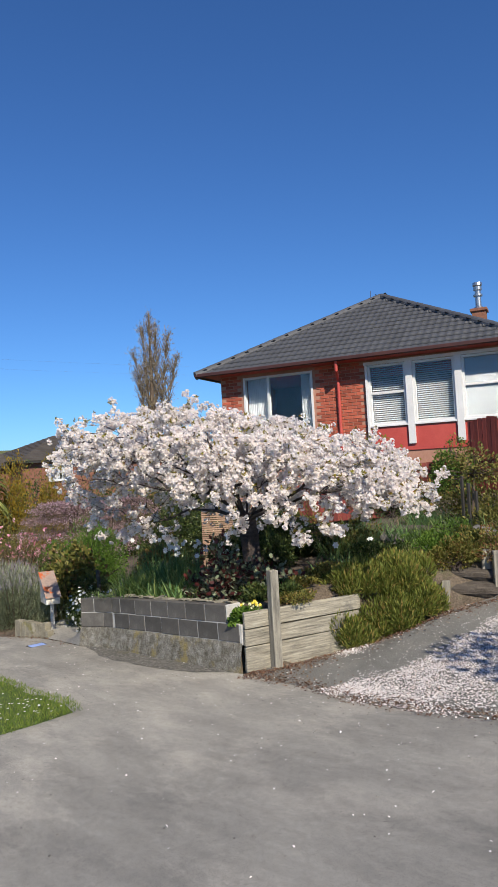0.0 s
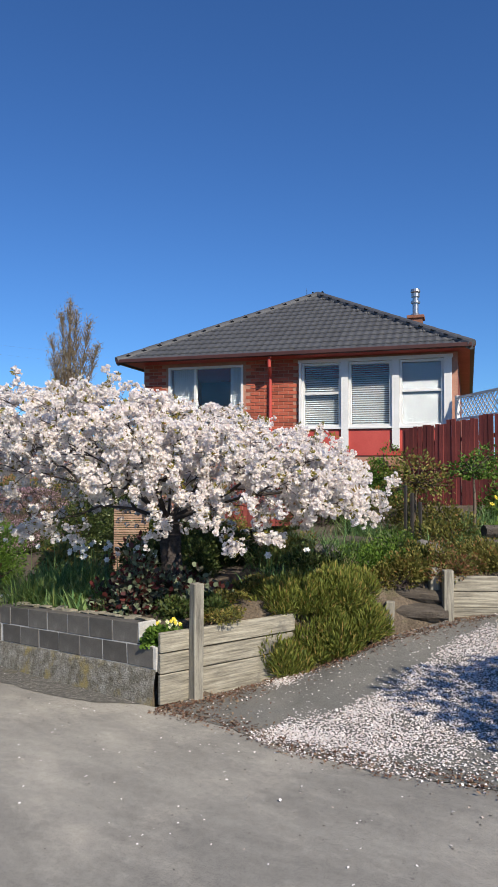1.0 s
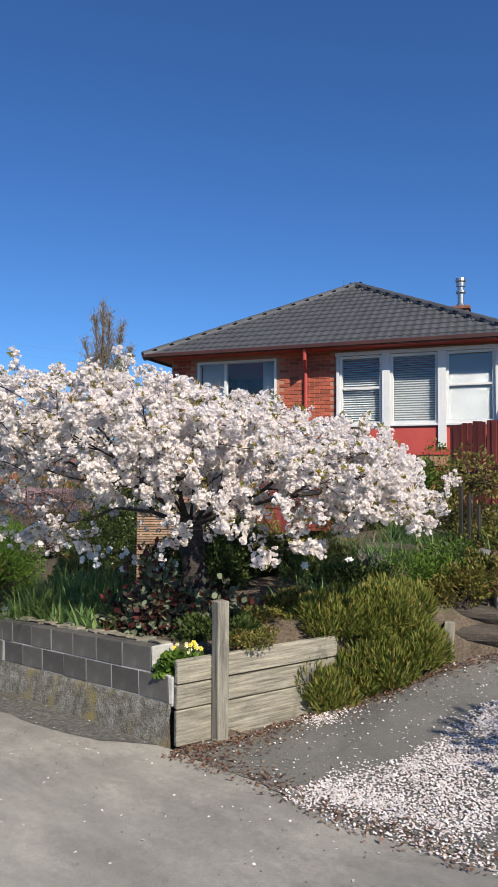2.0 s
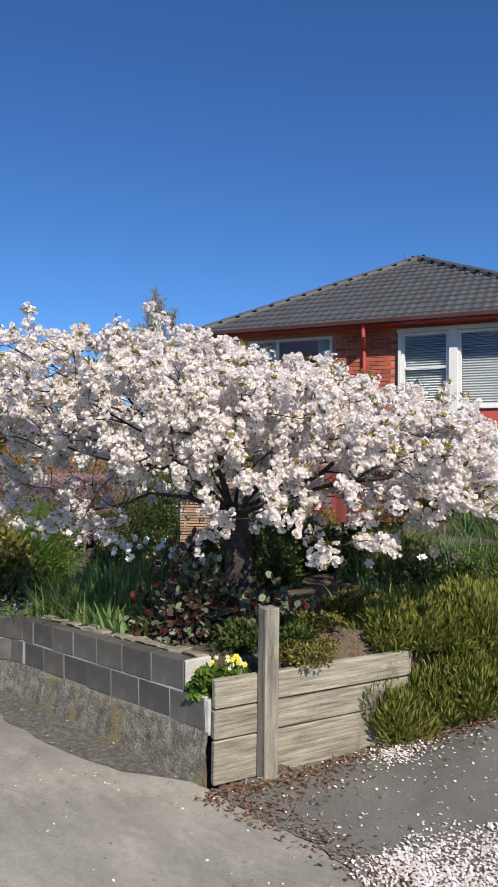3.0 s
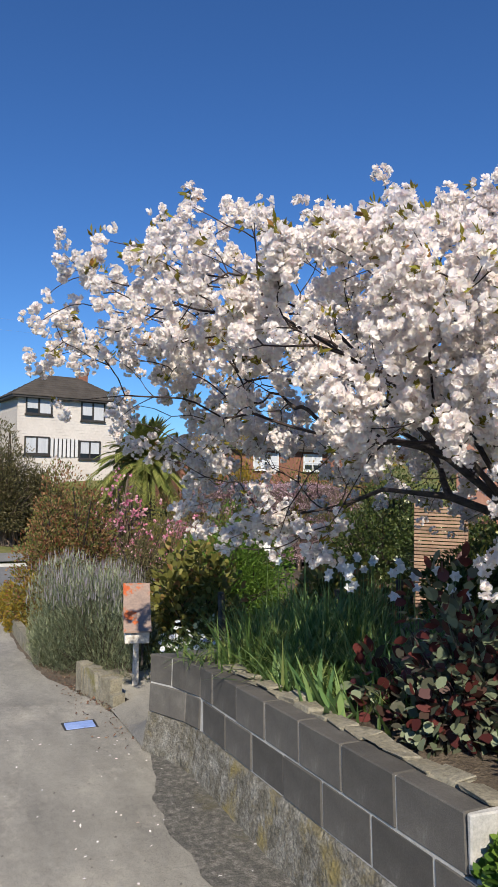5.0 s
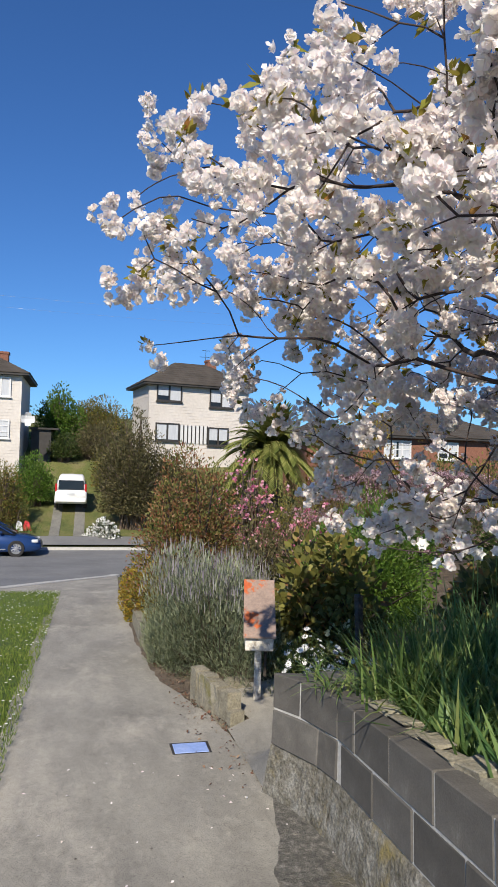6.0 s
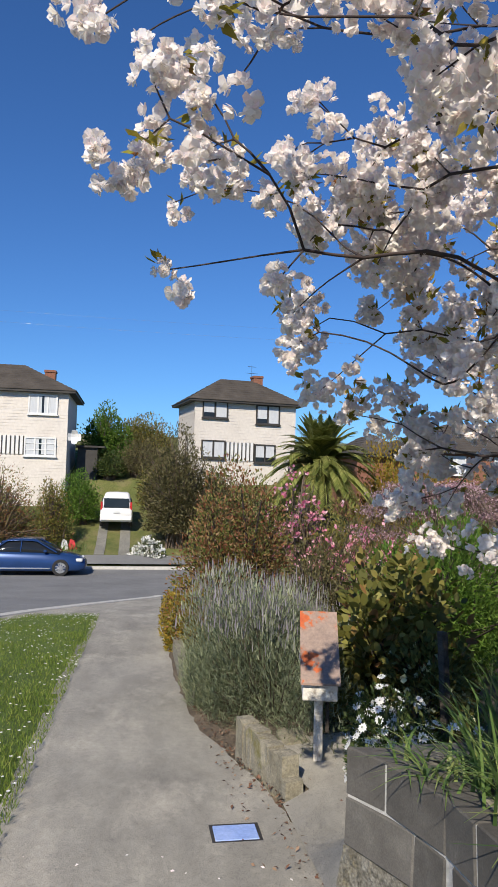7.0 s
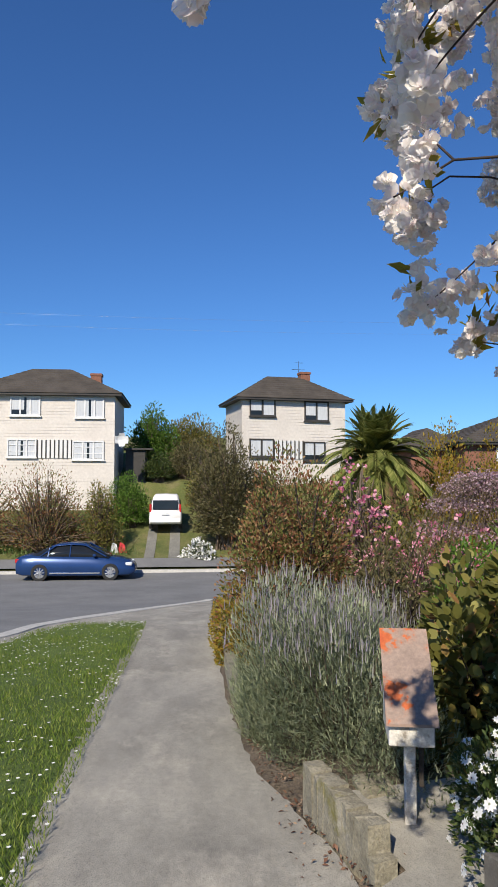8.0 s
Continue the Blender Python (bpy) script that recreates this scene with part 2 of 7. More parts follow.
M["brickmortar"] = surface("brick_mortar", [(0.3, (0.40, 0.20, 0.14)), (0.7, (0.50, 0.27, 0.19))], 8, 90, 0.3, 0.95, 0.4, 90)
M["redpaint"] = surface("red_paint", [(0.3, (0.42, 0.055, 0.045)), (0.7, (0.52, 0.09, 0.07))], 2, 30, 0.15, 0.55, 0.1, 40)
M["darkred"] = surface("dark_red_stain", [(0.25, (0.15, 0.034, 0.028)), (0.6, (0.28, 0.06, 0.047)), (0.85, (0.38, 0.12, 0.092))], 3, 40, 0.4, 0.8, 0.4, 40, stretch=(8, 8, 0.8), rand=0.4, dist=0.005)
M["whitepaint"] = surface("white_paint", [(0.3, (0.63, 0.63, 0.62)), (0.7, (0.72, 0.72, 0.71))], 2, 30, 0.1, 0.5, 0.08, 40)
M["rooftile"] = surface("charcoal_tile", [(0.3, (0.062, 0.064, 0.072)), (0.7, (0.105, 0.108, 0.118))], 2, 50, 0.3, 0.6, 0.3, 70, rand=0.12, dist=0.004)
M["browntile"] = surface("brown_tile", [(0.3, (0.055, 0.045, 0.036)), (0.7, (0.10, 0.085, 0.07))], 1, 20, 0.35, 0.85, 0.3, 30)
M["gutter"] = surface("gutter_paint", [(0.3, (0.05, 0.02, 0.017)), (0.7, (0.075, 0.028, 0.023))], 2, 30, 0.2, 0.5, 0.0)
M["board"] = surface("pale_weatherboard", [(0.3, (0.59, 0.54, 0.485)), (0.7, (0.67, 0.62, 0.56))], 0.5, 6, 0.14, 0.75, 0.0)
M["steel"] = surface("flue_steel", [(0.3, (0.42, 0.42, 0.42)), (0.7, (0.58, 0.58, 0.57))], 8, 40, 0.25, 0.35, 0.0, metal=0.9)
M["darkpaint"] = surface("dark_paint", [(0.3, (0.03, 0.027, 0.025)), (0.7, (0.055, 0.05, 0.045))], 3, 30, 0.2, 0.6, 0.0)
M["glass"] = glass_mat("window_glass", (0.92, 0.95, 0.96))
M["darkroom"] = surface("room_wall", [(0.3, (0.16, 0.15, 0.14)), (0.7, (0.22, 0.21, 0.2))], 2, 20, 0.1, 0.9, 0.0)
M["curtain"] = surface("net_curtain", [(0.3, (0.46, 0.48, 0.51)), (0.7, (0.60, 0.62, 0.64))], 3, 30, 0.15, 0.9, 0.3, 8, stretch=(1, 6, 0.3))
M["blind"] = surface("blind_slat", [(0.3, (0.40, 0.41, 0.42)), (0.7, (0.48, 0.49, 0.50))], 3, 30, 0.05, 0.6, 0.0)
M["rollerblind"] = surface("roller_blind", [(0.3, (0.34, 0.355, 0.375)), (0.7, (0.39, 0.405, 0.425))], 2, 30, 0.08, 0.8, 0.0)
M["rusty"] = surface("rusty_lid", [(0.30, (0.26, 0.19, 0.155)), (0.5, (0.34, 0.25, 0.20)), (0.545, (0.36, 0.22, 0.16)), (0.57, (0.52, 0.13, 0.04)), (0.7, (0.46, 0.09, 0.03))], 3.4, 45, 0.3, 0.7, 0.3, 60, dist=0.002, stain=((0.17, 0.12, 0.10), 9, 0.66))
M["flaky"] = surface("flaking_white", [(0.35, (0.30, 0.26, 0.21)), (0.5, (0.70, 0.66, 0.58)), (0.8, (0.78, 0.75, 0.69))], 14, 60, 0.3, 0.8, 0.3, 60)
M["slab"] = surface("mossy_concrete", [(0.25, (0.17, 0.15, 0.105)), (0.5, (0.31, 0.28, 0.205)), (0.8, (0.46, 0.42, 0.33))], 6, 60, 0.5, 0.95, 0.8, 60, dist=0.012, stain=((0.19, 0.17, 0.055), 4, 0.57))
M["blue"] = surface("blue_cover", [(0.3, (0.24, 0.36, 0.72)), (0.7, (0.36, 0.47, 0.78))], 6, 50, 0.2, 0.6, 0.2, 60)
M["stone"] = surface("garden_stone", [(0.3, (0.12, 0.11, 0.10)), (0.7, (0.28, 0.26, 0.235))], 5, 40, 0.5, 0.95, 0.9, 25, dist=0.03)
M["log"] = surface("old_sleeper", [(0.25, (0.06, 0.05, 0.042)), (0.6, (0.15, 0.125, 0.10)), (0.85, (0.26, 0.22, 0.18))], 4, 40, 0.5, 0.95, 1.0, 25, stretch=(1, 6, 6), dist=0.02)
M["slat"] = surface("tan_slat", [(0.3, (0.32, 0.2, 0.13)), (0.7, (0.48, 0.32, 0.22))], 4, 40, 0.3, 0.85, 0.3, 40, rand=0.3)
M["carblue"] = surface("blue_car_paint", [(0.3, (0.018, 0.05, 0.15)), (0.7, (0.022, 0.058, 0.175))], 1, 10, 0.05, 0.25, 0.0, metal=0.3)
M["carwhite"] = surface("white_car_paint", [(0.3, (0.76, 0.76, 0.76)), (0.7, (0.8, 0.8, 0.8))], 1, 10, 0.03, 0.25, 0.0)
M["carglass"] = surface("tinted_glass", [(0.3, (0.012, 0.014, 0.016)), (0.7, (0.02, 0.022, 0.025))], 1, 10, 0.05, 0.05, 0.0)
M["tyre"] = surface("tyre_rubber", [(0.3, (0.018, 0.018, 0.018)), (0.7, (0.03, 0.03, 0.03))], 6, 40, 0.2, 0.85, 0.0)
M["rim"] = surface("alloy", [(0.3, (0.5, 0.5, 0.5)), (0.7, (0.6, 0.6, 0.6))], 6, 40, 0.1, 0.35, 0.0, metal=0.8)
M["redlens"] = surface("red_lens", [(0.3, (0.45, 0.02, 0.02)), (0.7, (0.5, 0.03, 0.03))], 6, 40, 0.1, 0.2, 0.0)
M["clearlens"] = surface("clear_lens", [(0.3, (0.6, 0.62, 0.64)), (0.7, (0.7, 0.72, 0.74))], 6, 40, 0.1, 0.15, 0.0)
M["redcloth"] = surface("red_cloth", [(0.3, (0.5, 0.03, 0.04)), (0.7, (0.6, 0.06, 0.06))], 6, 40, 0.1, 0.8, 0.0)
M["palm"] = leafy("palm_leaflets", [(0.0, (0.15, 0.18, 0.045)), (0.6, (0.28, 0.31, 0.085)), (1.0, (0.44, 0.42, 0.16))], 0.4, 0.5)


# ---- building helpers
def link_mesh(name, me, material, parent=None, label=""):
    ob = new(name, me)
    if not me.materials:
        me.materials.append(material)
    if parent:
        ob.parent = parent
    if label:
        tagged(ob, label)
    return ob


def part(name, bm, material, parent=None, label="", smooth=False):
    me = bpy.data.meshes.new(name)
    bm.normal_update()
    bm.to_mesh(me)
    bm.free()
    if smooth:
        me.shade_smooth()
    return link_mesh(name, me, material, parent, label)


def np_mesh(name, V, F, smooth=False):
    V, F = np.asarray(V, dtype=np.float32).reshape(-1, 3), np.asarray(F, dtype=np.int32)
    me = bpy.data.meshes.new(name)
    k = F.shape[1]
    me.vertices.add(len(V))
    me.vertices.foreach_set("co", V.ravel())
    me.loops.add(F.size)
    me.loops.foreach_set("vertex_index", F.ravel())
    me.polygons.add(len(F))
    me.polygons.foreach_set("loop_start", np.arange(0, F.size, k, dtype=np.int32))
    if smooth:
        me.polygons.foreach_set("use_smooth", np.ones(len(F), dtype=bool))
    me.update(calc_edges=True)
    me.validate()
    return me


def thing(name, label, category, at=(0, 0, 0), rz=0.0, group="", kind=""):
    e = new(name)
    e.matrix_world = pose(*at, 0, 0, rz)
    return tagged(e, label, category, group, kind)


def add_box(bm, x0, x1, y0, y1, z0, z1, bevel=0.0, jitter=0.0):
    r = bmesh.ops.create_cube(bm, size=1)
    vs = r["verts"]
    for v in vs:
        v.co = Vector((x0 + (v.co.x + 0.5) * (x1 - x0), y0 + (v.co.y + 0.5) * (y1 - y0), z0 + (v.co.z + 0.5) * (z1 - z0)))
        if jitter:
            v.co += Vector([random.uniform(-jitter, jitter) for _ in range(3)])
    if bevel:
        es = list({e for v in vs for e in v.link_edges})
        bmesh.ops.bevel(bm, geom=es, offset=bevel, segments=1, affect="EDGES")


def box_bm(*a, **k):
    bm = bmesh.new()
    add_box(bm, *a, **k)
    return bm


def cyl_bm(bm, p0, p1, r0, r1, n=10):
    p0, p1 = Vector(p0), Vector(p1)
    d = (p1 - p0)
    q = d.to_track_quat("Z", "Y").to_matrix()
    rings = []
    for p, r in ((p0, r0), (p1, r1)):
        rings.append([bm.verts.new(p + q @ Vector((r * math.cos(2 * math.pi * i / n), r * math.sin(2 * math.pi * i / n), 0))) for i in range(n)])
    for i in range(n):
        bm.faces.new((rings[0][i], rings[0][(i + 1) % n], rings[1][(i + 1) % n], rings[1][i]))
    bm.faces.new(rings[0][::-1])
    bm.faces.new(rings[1])


def tubes(A, B, RA, RB, n=4):
    """Many tapered tubes as one set of arrays."""
    A, B, RA, RB = (np.asarray(a, dtype=float) for a in (A, B, RA, RB))
    d = B - A
    d /= np.linalg.norm(d, axis=1, keepdims=True) + 1e-9
    h = np.where(np.abs(d[:, 2:3]) > 0.9, np.array([[1.0, 0, 0]]), np.array([[0, 0, 1.0]]))
    u = np.cross(d, h)
    u /= np.linalg.norm(u, axis=1, keepdims=True)
    w = np.cross(d, u)
    V = []
    for P, R in ((A, RA), (B, RB)):
        for i in range(n):
            a = 2 * math.pi * i / n
            V.append(P + R[:, None] * (math.cos(a) * u + math.sin(a) * w))
    V = np.stack(V, 1)
    m = len(A)
    base = (np.arange(m) * 2 * n)[:, None]
    F = np.concatenate([base + np.array([[i, (i + 1) % n, n + (i + 1) % n, n + i]]) for i in range(n)])
    return V.reshape(-1, 3), F


def leaves(P, D, N, length, width, fold=0.25):
    """Folded leaf quads at P that point along D."""
    n = len(P)
    D = D / (np.linalg.norm(D, axis=1, keepdims=True) + 1e-9)
    S = np.cross(D, N)
    S /= np.linalg.norm(S, axis=1, keepdims=True) + 1e-9
    U = np.cross(S, D)
    L, W = np.broadcast_to(length, n)[:, None], np.broadcast_to(width, n)[:, None]
    mid = P + D * L * 0.5
    V = np.stack([P, mid + S * W * 0.5 + U * W * fold, P + D * L, mid - S * W * 0.5 + U * W * fold], 1)
    return V.reshape(-1, 3), np.arange(n * 4).reshape(-1, 4)


def round_leaves(P, D, N, length, width):
    """Broad oval leaves at P that point along D, slightly cupped."""
    n = len(P)
    D = D / (np.linalg.norm(D, axis=1, keepdims=True) + 1e-9)
    S = np.cross(D, N)
    S /= np.linalg.norm(S, axis=1, keepdims=True) + 1e-9
    U = np.cross(S, D)
    L, W = np.broadcast_to(length, n)[:, None], np.broadcast_to(width, n)[:, None]
    rows = [P]
    for t, w in ((0.18, 0.34), (0.5, 0.5), (0.82, 0.3)):
        rows.append(P + D * L * t + S * W * w + U * W * 0.12)
    rows.append(P + D * L)
    for t, w in ((0.82, 0.3), (0.5, 0.5), (0.18, 0.34)):
        rows.append(P + D * L * t - S * W * w + U * W * 0.12)
    return np.stack(rows, 1).reshape(-1, 3), np.arange(n * 8).reshape(-1, 8)


def blades(P, D, length, width, bend, seg=3):
    """Arched strap leaves that start at P along D and droop."""
    n = len(P)
    D = D / np.linalg.norm(D, axis=1, keepdims=True)
    out = D * np.array([1, 1, 0.0])
    out /= np.linalg.norm(out, axis=1, keepdims=True) + 1e-6
    S = np.cross(D, np.array([0, 0, 1.0])) + 1e-4
    S /= np.linalg.norm(S, axis=1, keepdims=True)
    L, W, Bn = (np.broadcast_to(a, n)[:, None] for a in (length, width, bend))
    rows = []
    for k in range(seg + 1):
        t = k / seg
        c = P + D * L * t + (out * 0.55 - np.array([0, 0, 0.75])) * L * Bn * t * t
        w = W * (1 - 0.92 * t ** 1.6) * 0.5
        rows += [c - S * w, c + S * w]
    V = np.stack(rows, 1)
    base = (np.arange(n) * 2 * (seg + 1))[:, None]
    F = np.concatenate([base + np.array([[2 * k, 2 * k + 1, 2 * k + 3, 2 * k + 2]]) for k in range(seg)])
    return V.reshape(-1, 3), F


def unit(n):
    v = rng.normal(size=(n, 3))
    return v / np.linalg.norm(v, axis=1, keepdims=True)


def foliage(name, V, F, material, parent, label=""):
    return tagged(link_mesh(name, np_mesh(name, V, F), material, parent, label), kind="stuff")


# ---- the lie of the land
GX = [-420, -90, -60, -48, -46.5, -43.5, -38, -34, -31, -22, -18, -14, -10.3, -6.2, -4.5, -2, 0, 1.75, 2.7, 6, 12, 420]
GZ = [14, 7.0, 4.5, 1.3, -0.3, -0.55, -2.0, -2.6, -2.65, -2.1, -1.6, -1.15, -.81, -.43, -.31, -.2, -.09, 0, .08, .33, .7, 6]
UPX = [-23, -14.8, -8, -6, -4.9, -4.3, -3.3, -2.7, -0.05, 0.1, 0.8, 1.7, 2.3, 3, 12]
UPY = [-0.1, -0.45, -0.58, -0.54, -0.30, -0.20, -0.16, -0.02, -0.02, -0.06, -0.06, -0.16, -0.14, -0.05, 0.3]
LOX = [-22.5, -18.3, -17.15, -15.8, -14.45, -12.98, -9, -5, 0, 14]
LOY = [-0.2, -1.96, -2.5, -3.15, -3.64, -3.87, -5.5, -8, -13, -16]
BY, BX = [0, 1.08, 2.95, 9.8], [0, 0.25, 1.3, 9]


def gz(x, y):
    """Height of the paved ground."""
    k = min(1, max(0, (x - 0.2) / 0.8))
    return float(np.interp(x, GX, GZ)) + k * 0.15 * max(0, min(y, 9) - 0.2)


def bed(x, y):
    """Height of the planted ground behind the walls."""
    high = 0.53 + 0.062 * min(x, 0) + 0.10 * (min(y, 14) - 0.2)
    low = gz(x, 0) + 0.02 + 0.085 * max(0, min(y, 20) + 0.3)
    k = min(1, max(0, (x + 3.9) / 0.7))
    k = k * k * (3 - 2 * k)
    far = min(1, max(0, (-x - 14) / 8))
    return (low * (1 - k) + high * k) * (1 - far) + (gz(x, y) + 0.02) * far


def land(x, y):
    z0 = gz(x, y) - (0.12 if -32.6 < x < -22.6 else 0.06)
    if x > -3.3:
        if y < 0.02:
            return z0
        xb = float(np.interp(y, BY, BX))
        k = min(1, max(0, (xb - 0.06 - x) / (0.1 if y < 1.05 else 0.3)))
        k *= min(1, (y - 0.02) / 0.13)
        return z0 + (bed(x, y) + 0.0 - z0) * k
    yb = float(np.interp(x, UPX, UPY))
    k = min(1, max(0, (y - yb + (0.15 if x < -5.6 else -0.02)) / 0.2)) * min(1, max(0, (x + 22) / 2))
    return z0 + (bed(x, y) - z0) * k


def sheet(name, xs, lo, hi, ny, zf, material, parent=None, thick=0.0):
    """A surface over the strip lo(x) < y < hi(x)."""
    V, F = [], []
    for x in xs:
        for j in range(ny + 1):
            y = lo(x) + (hi(x) - lo(x)) * j / ny
            V.append((x, y, zf(x, y)))
    for i in range(len(xs) - 1):
        for j in range(ny):
            a = i * (ny + 1) + j
            F.append((a, a + ny + 1, a + ny + 2, a + 1))
    return link_mesh(name, np_mesh(name, V, F, True), material, parent)


# ---- ground, paving, road
def build_ground():
    def axis(near0, near1, step, far):
        a = list(np.arange(near0, near1, step))
        d, p = step, near1
        while p < far:
            a.append(p)
            d *= 1.25
            p += d
        a.append(far)
        d, p = step, near0
        while p > -far:
            d *= 1.25
            p -= d
            a.insert(0, max(p, -far))
        return a
    xs = axis(-9, 4, 0.15, 420)
    xs = sorted(set(np.round(xs, 3)) | {-48, -46.5, -43.5, -41, -38, -35.5, -34, -33, -32.7, -31, -26, -22.4, -22.2, -18, -16, -14, -12, -10.3})
    ys = sorted(set(np.round(axis(-1.05, 5, 0.15, 420), 4)) | {0.02, 0.15, 0.17})
    V = [(x, y, land(x, y)) for x in xs for y in ys]
    n = len(ys)
    F = [(i * n + j, (i + 1) * n + j, (i + 1) * n + j + 1, i * n + j + 1) for i in range(len(xs) - 1) for j in range(n - 1)]
    me = np_mesh("ground", V, F, True)
    me.materials.append(M["soil"])
    me.materials.append(M["farground"])
    cx = np.array([(xs[i] + xs[i + 1]) / 2 for i in range(len(xs) - 1) for j in range(n - 1)])
    cy = np.array([(ys[j] + ys[j + 1]) / 2 for i in range(len(xs) - 1) for j in range(n - 1)])
    me.polygons.foreach_set("material_index", ((cx < -20) | (cx > 14) | (cy > 14) | (cy < -9)).astype(np.int32))
    tagged(link_mesh("ground", me, M["soil"]), "dark garden soil and rough grass around the paving", "ground", kind="structure")


build_ground()
up = lambda x: float(np.interp(x, UPX, UPY))
lo = lambda x: float(np.interp(x, LOX, LOY))
pav = sheet("pavement", list(np.arange(-22.3, -8, 0.35)) + list(np.arange(-8, 6, 0.12)) + list(np.arange(6, 14, 0.5)), lo, lambda x: up(x) + 0.012 * math.sin(x * 9) + 0.01 * math.sin(x * 23), 60, gz, M["concrete"])
tagged(pav, "worn grey concrete footpath and vehicle crossing", "pavement", kind="structure")
road = sheet("road", list(np.arange(-33, -22.5, 0.5)) + list(np.arange(-22.5, 1, 0.5)), lambda x: -60, lambda x: 60 if x < -22.5 else lo(x), 50, lambda x, y: gz(x, 0) - 0.02, M["asphalt"])
tagged(road, "grey worn asphalt road falling across the street", "road", kind="structure")
drv = sheet("driveway", list(np.arange(0.05, 4, 0.1)) + list(np.arange(4, 8.5, 0.3)), lambda x: up(x) + 0.012 * math.sin(x * 9) + 0.01 * math.sin(x * 23), lambda x: float(np.interp(x, BX, BY)) - 0.02, 40, lambda x, y: gz(x, y) + 0.004 + 0.006 * noise.noise((x * 3, y * 3, 0)), M["drive"])
tagged(drv, "rough dark grey asphalt driveway strewn with petals", "driveway", kind="structure")


def strip(name, pts, w, h, material, label, category):
    bm = bmesh.new()
    prev = None
    for i, (x, y, z) in enumerate(pts):
        a, b = pts[max(i - 1, 0)], pts[min(i + 1, len(pts) - 1)]
        d = Vector((b[0] - a[0], b[1] - a[1], 0)).normalized()
        s = Vector((-d.y, d.x, 0)) * w / 2
        c = Vector((x, y, z))
        ring = [bm.verts.new(c - s), bm.verts.new(c + s), bm.verts.new(c + s * 0.8 + Vector((0, 0, h))), bm.verts.new(c - s * 0.8 + Vector((0, 0, h)))]
        if prev:
            for k in range(4):
                bm.faces.new((prev[k], prev[(k + 1) % 4], ring[(k + 1) % 4], ring[k]))
        prev = ring
    return tagged(part(name, bm, material), label, category, kind="structure")


strip("kerb", [(x, lo(x) + 0.06, gz(x, 0) - 0.05) for x in np.arange(-22.4, 0, 0.4)], 0.32, 0.075, M["mortar"], "low concrete kerb along the near side of the road", "kerb")
worn = sheet("worn_patch", list(np.arange(-3.3, -0.1, 0.03)), lambda x: up(x) - 0.006 - (0.15 + 0.2 * min(1, -x / 1.2) + 0.07 * noise.noise((x * 2.2, 4, 0)) + 0.02 * noise.noise((x * 9, 9, 0))) * min(1, max(0.02, (x + 3.3) / 0.8)) * min(1, max(0.02, (-0.1 - x) / 0.5)), lambda x: up(x) - 0.005, 8, lambda x, y: gz(x, y) + 0.004 + 0.003 * abs(noise.noise((x * 14, y * 14, 2))), M["gravel"])
tagged(worn, "rough worn gravelly strip along the foot of the wall", "pavement", kind="structure")
strip("kerb", [(-32.9, y, gz(-32.9, 0) - 0.06) for y in np.arange(-60, 60, 1.5)], 0.25, 0.16, M["mortar"], "pale concrete kerb along the far side of the road", "kerb")
farpath = sheet("pavement", [-35.6, -34.8, -34], lambda x: -60, lambda x: 60, 40, lambda x, y: gz(x, 0) + 0.06, M["asphalt"])
tagged(farpath, "grey footpath across the road", "pavement", kind="structure")

# lawn verge beside the footpath
LAWN = [(-0.38, -1.72), (-0.9, -1.6)] + [(x, -1.635 + 0.012 * math.sin(x * 5)) for x in np.arange(-1.5, -14, -0.5)] + [(-14.6, -1.66), (-14.85, -2.1), (-14.5, -3.0), (-13.6, -3.4), (-12.3, -3.62), (-9.2, -5.2), (-6, -7.2), (-3, -9.2), (-1, -8), (-0.45, -5), (-0.34, -3), (-0.33, -2.3)]


def in_poly(poly, x, y):
    n, c = len(poly), np.zeros(np.shape(x), dtype=bool)
    for i in range(n):
        (x0, y0), (x1, y1) = poly[i], poly[i - 1]
        c ^= ((y0 > y) != (y1 > y)) & (x < (x1 - x0) * (y - y0) / (y1 - y0 + 1e-12) + x0)
    return c


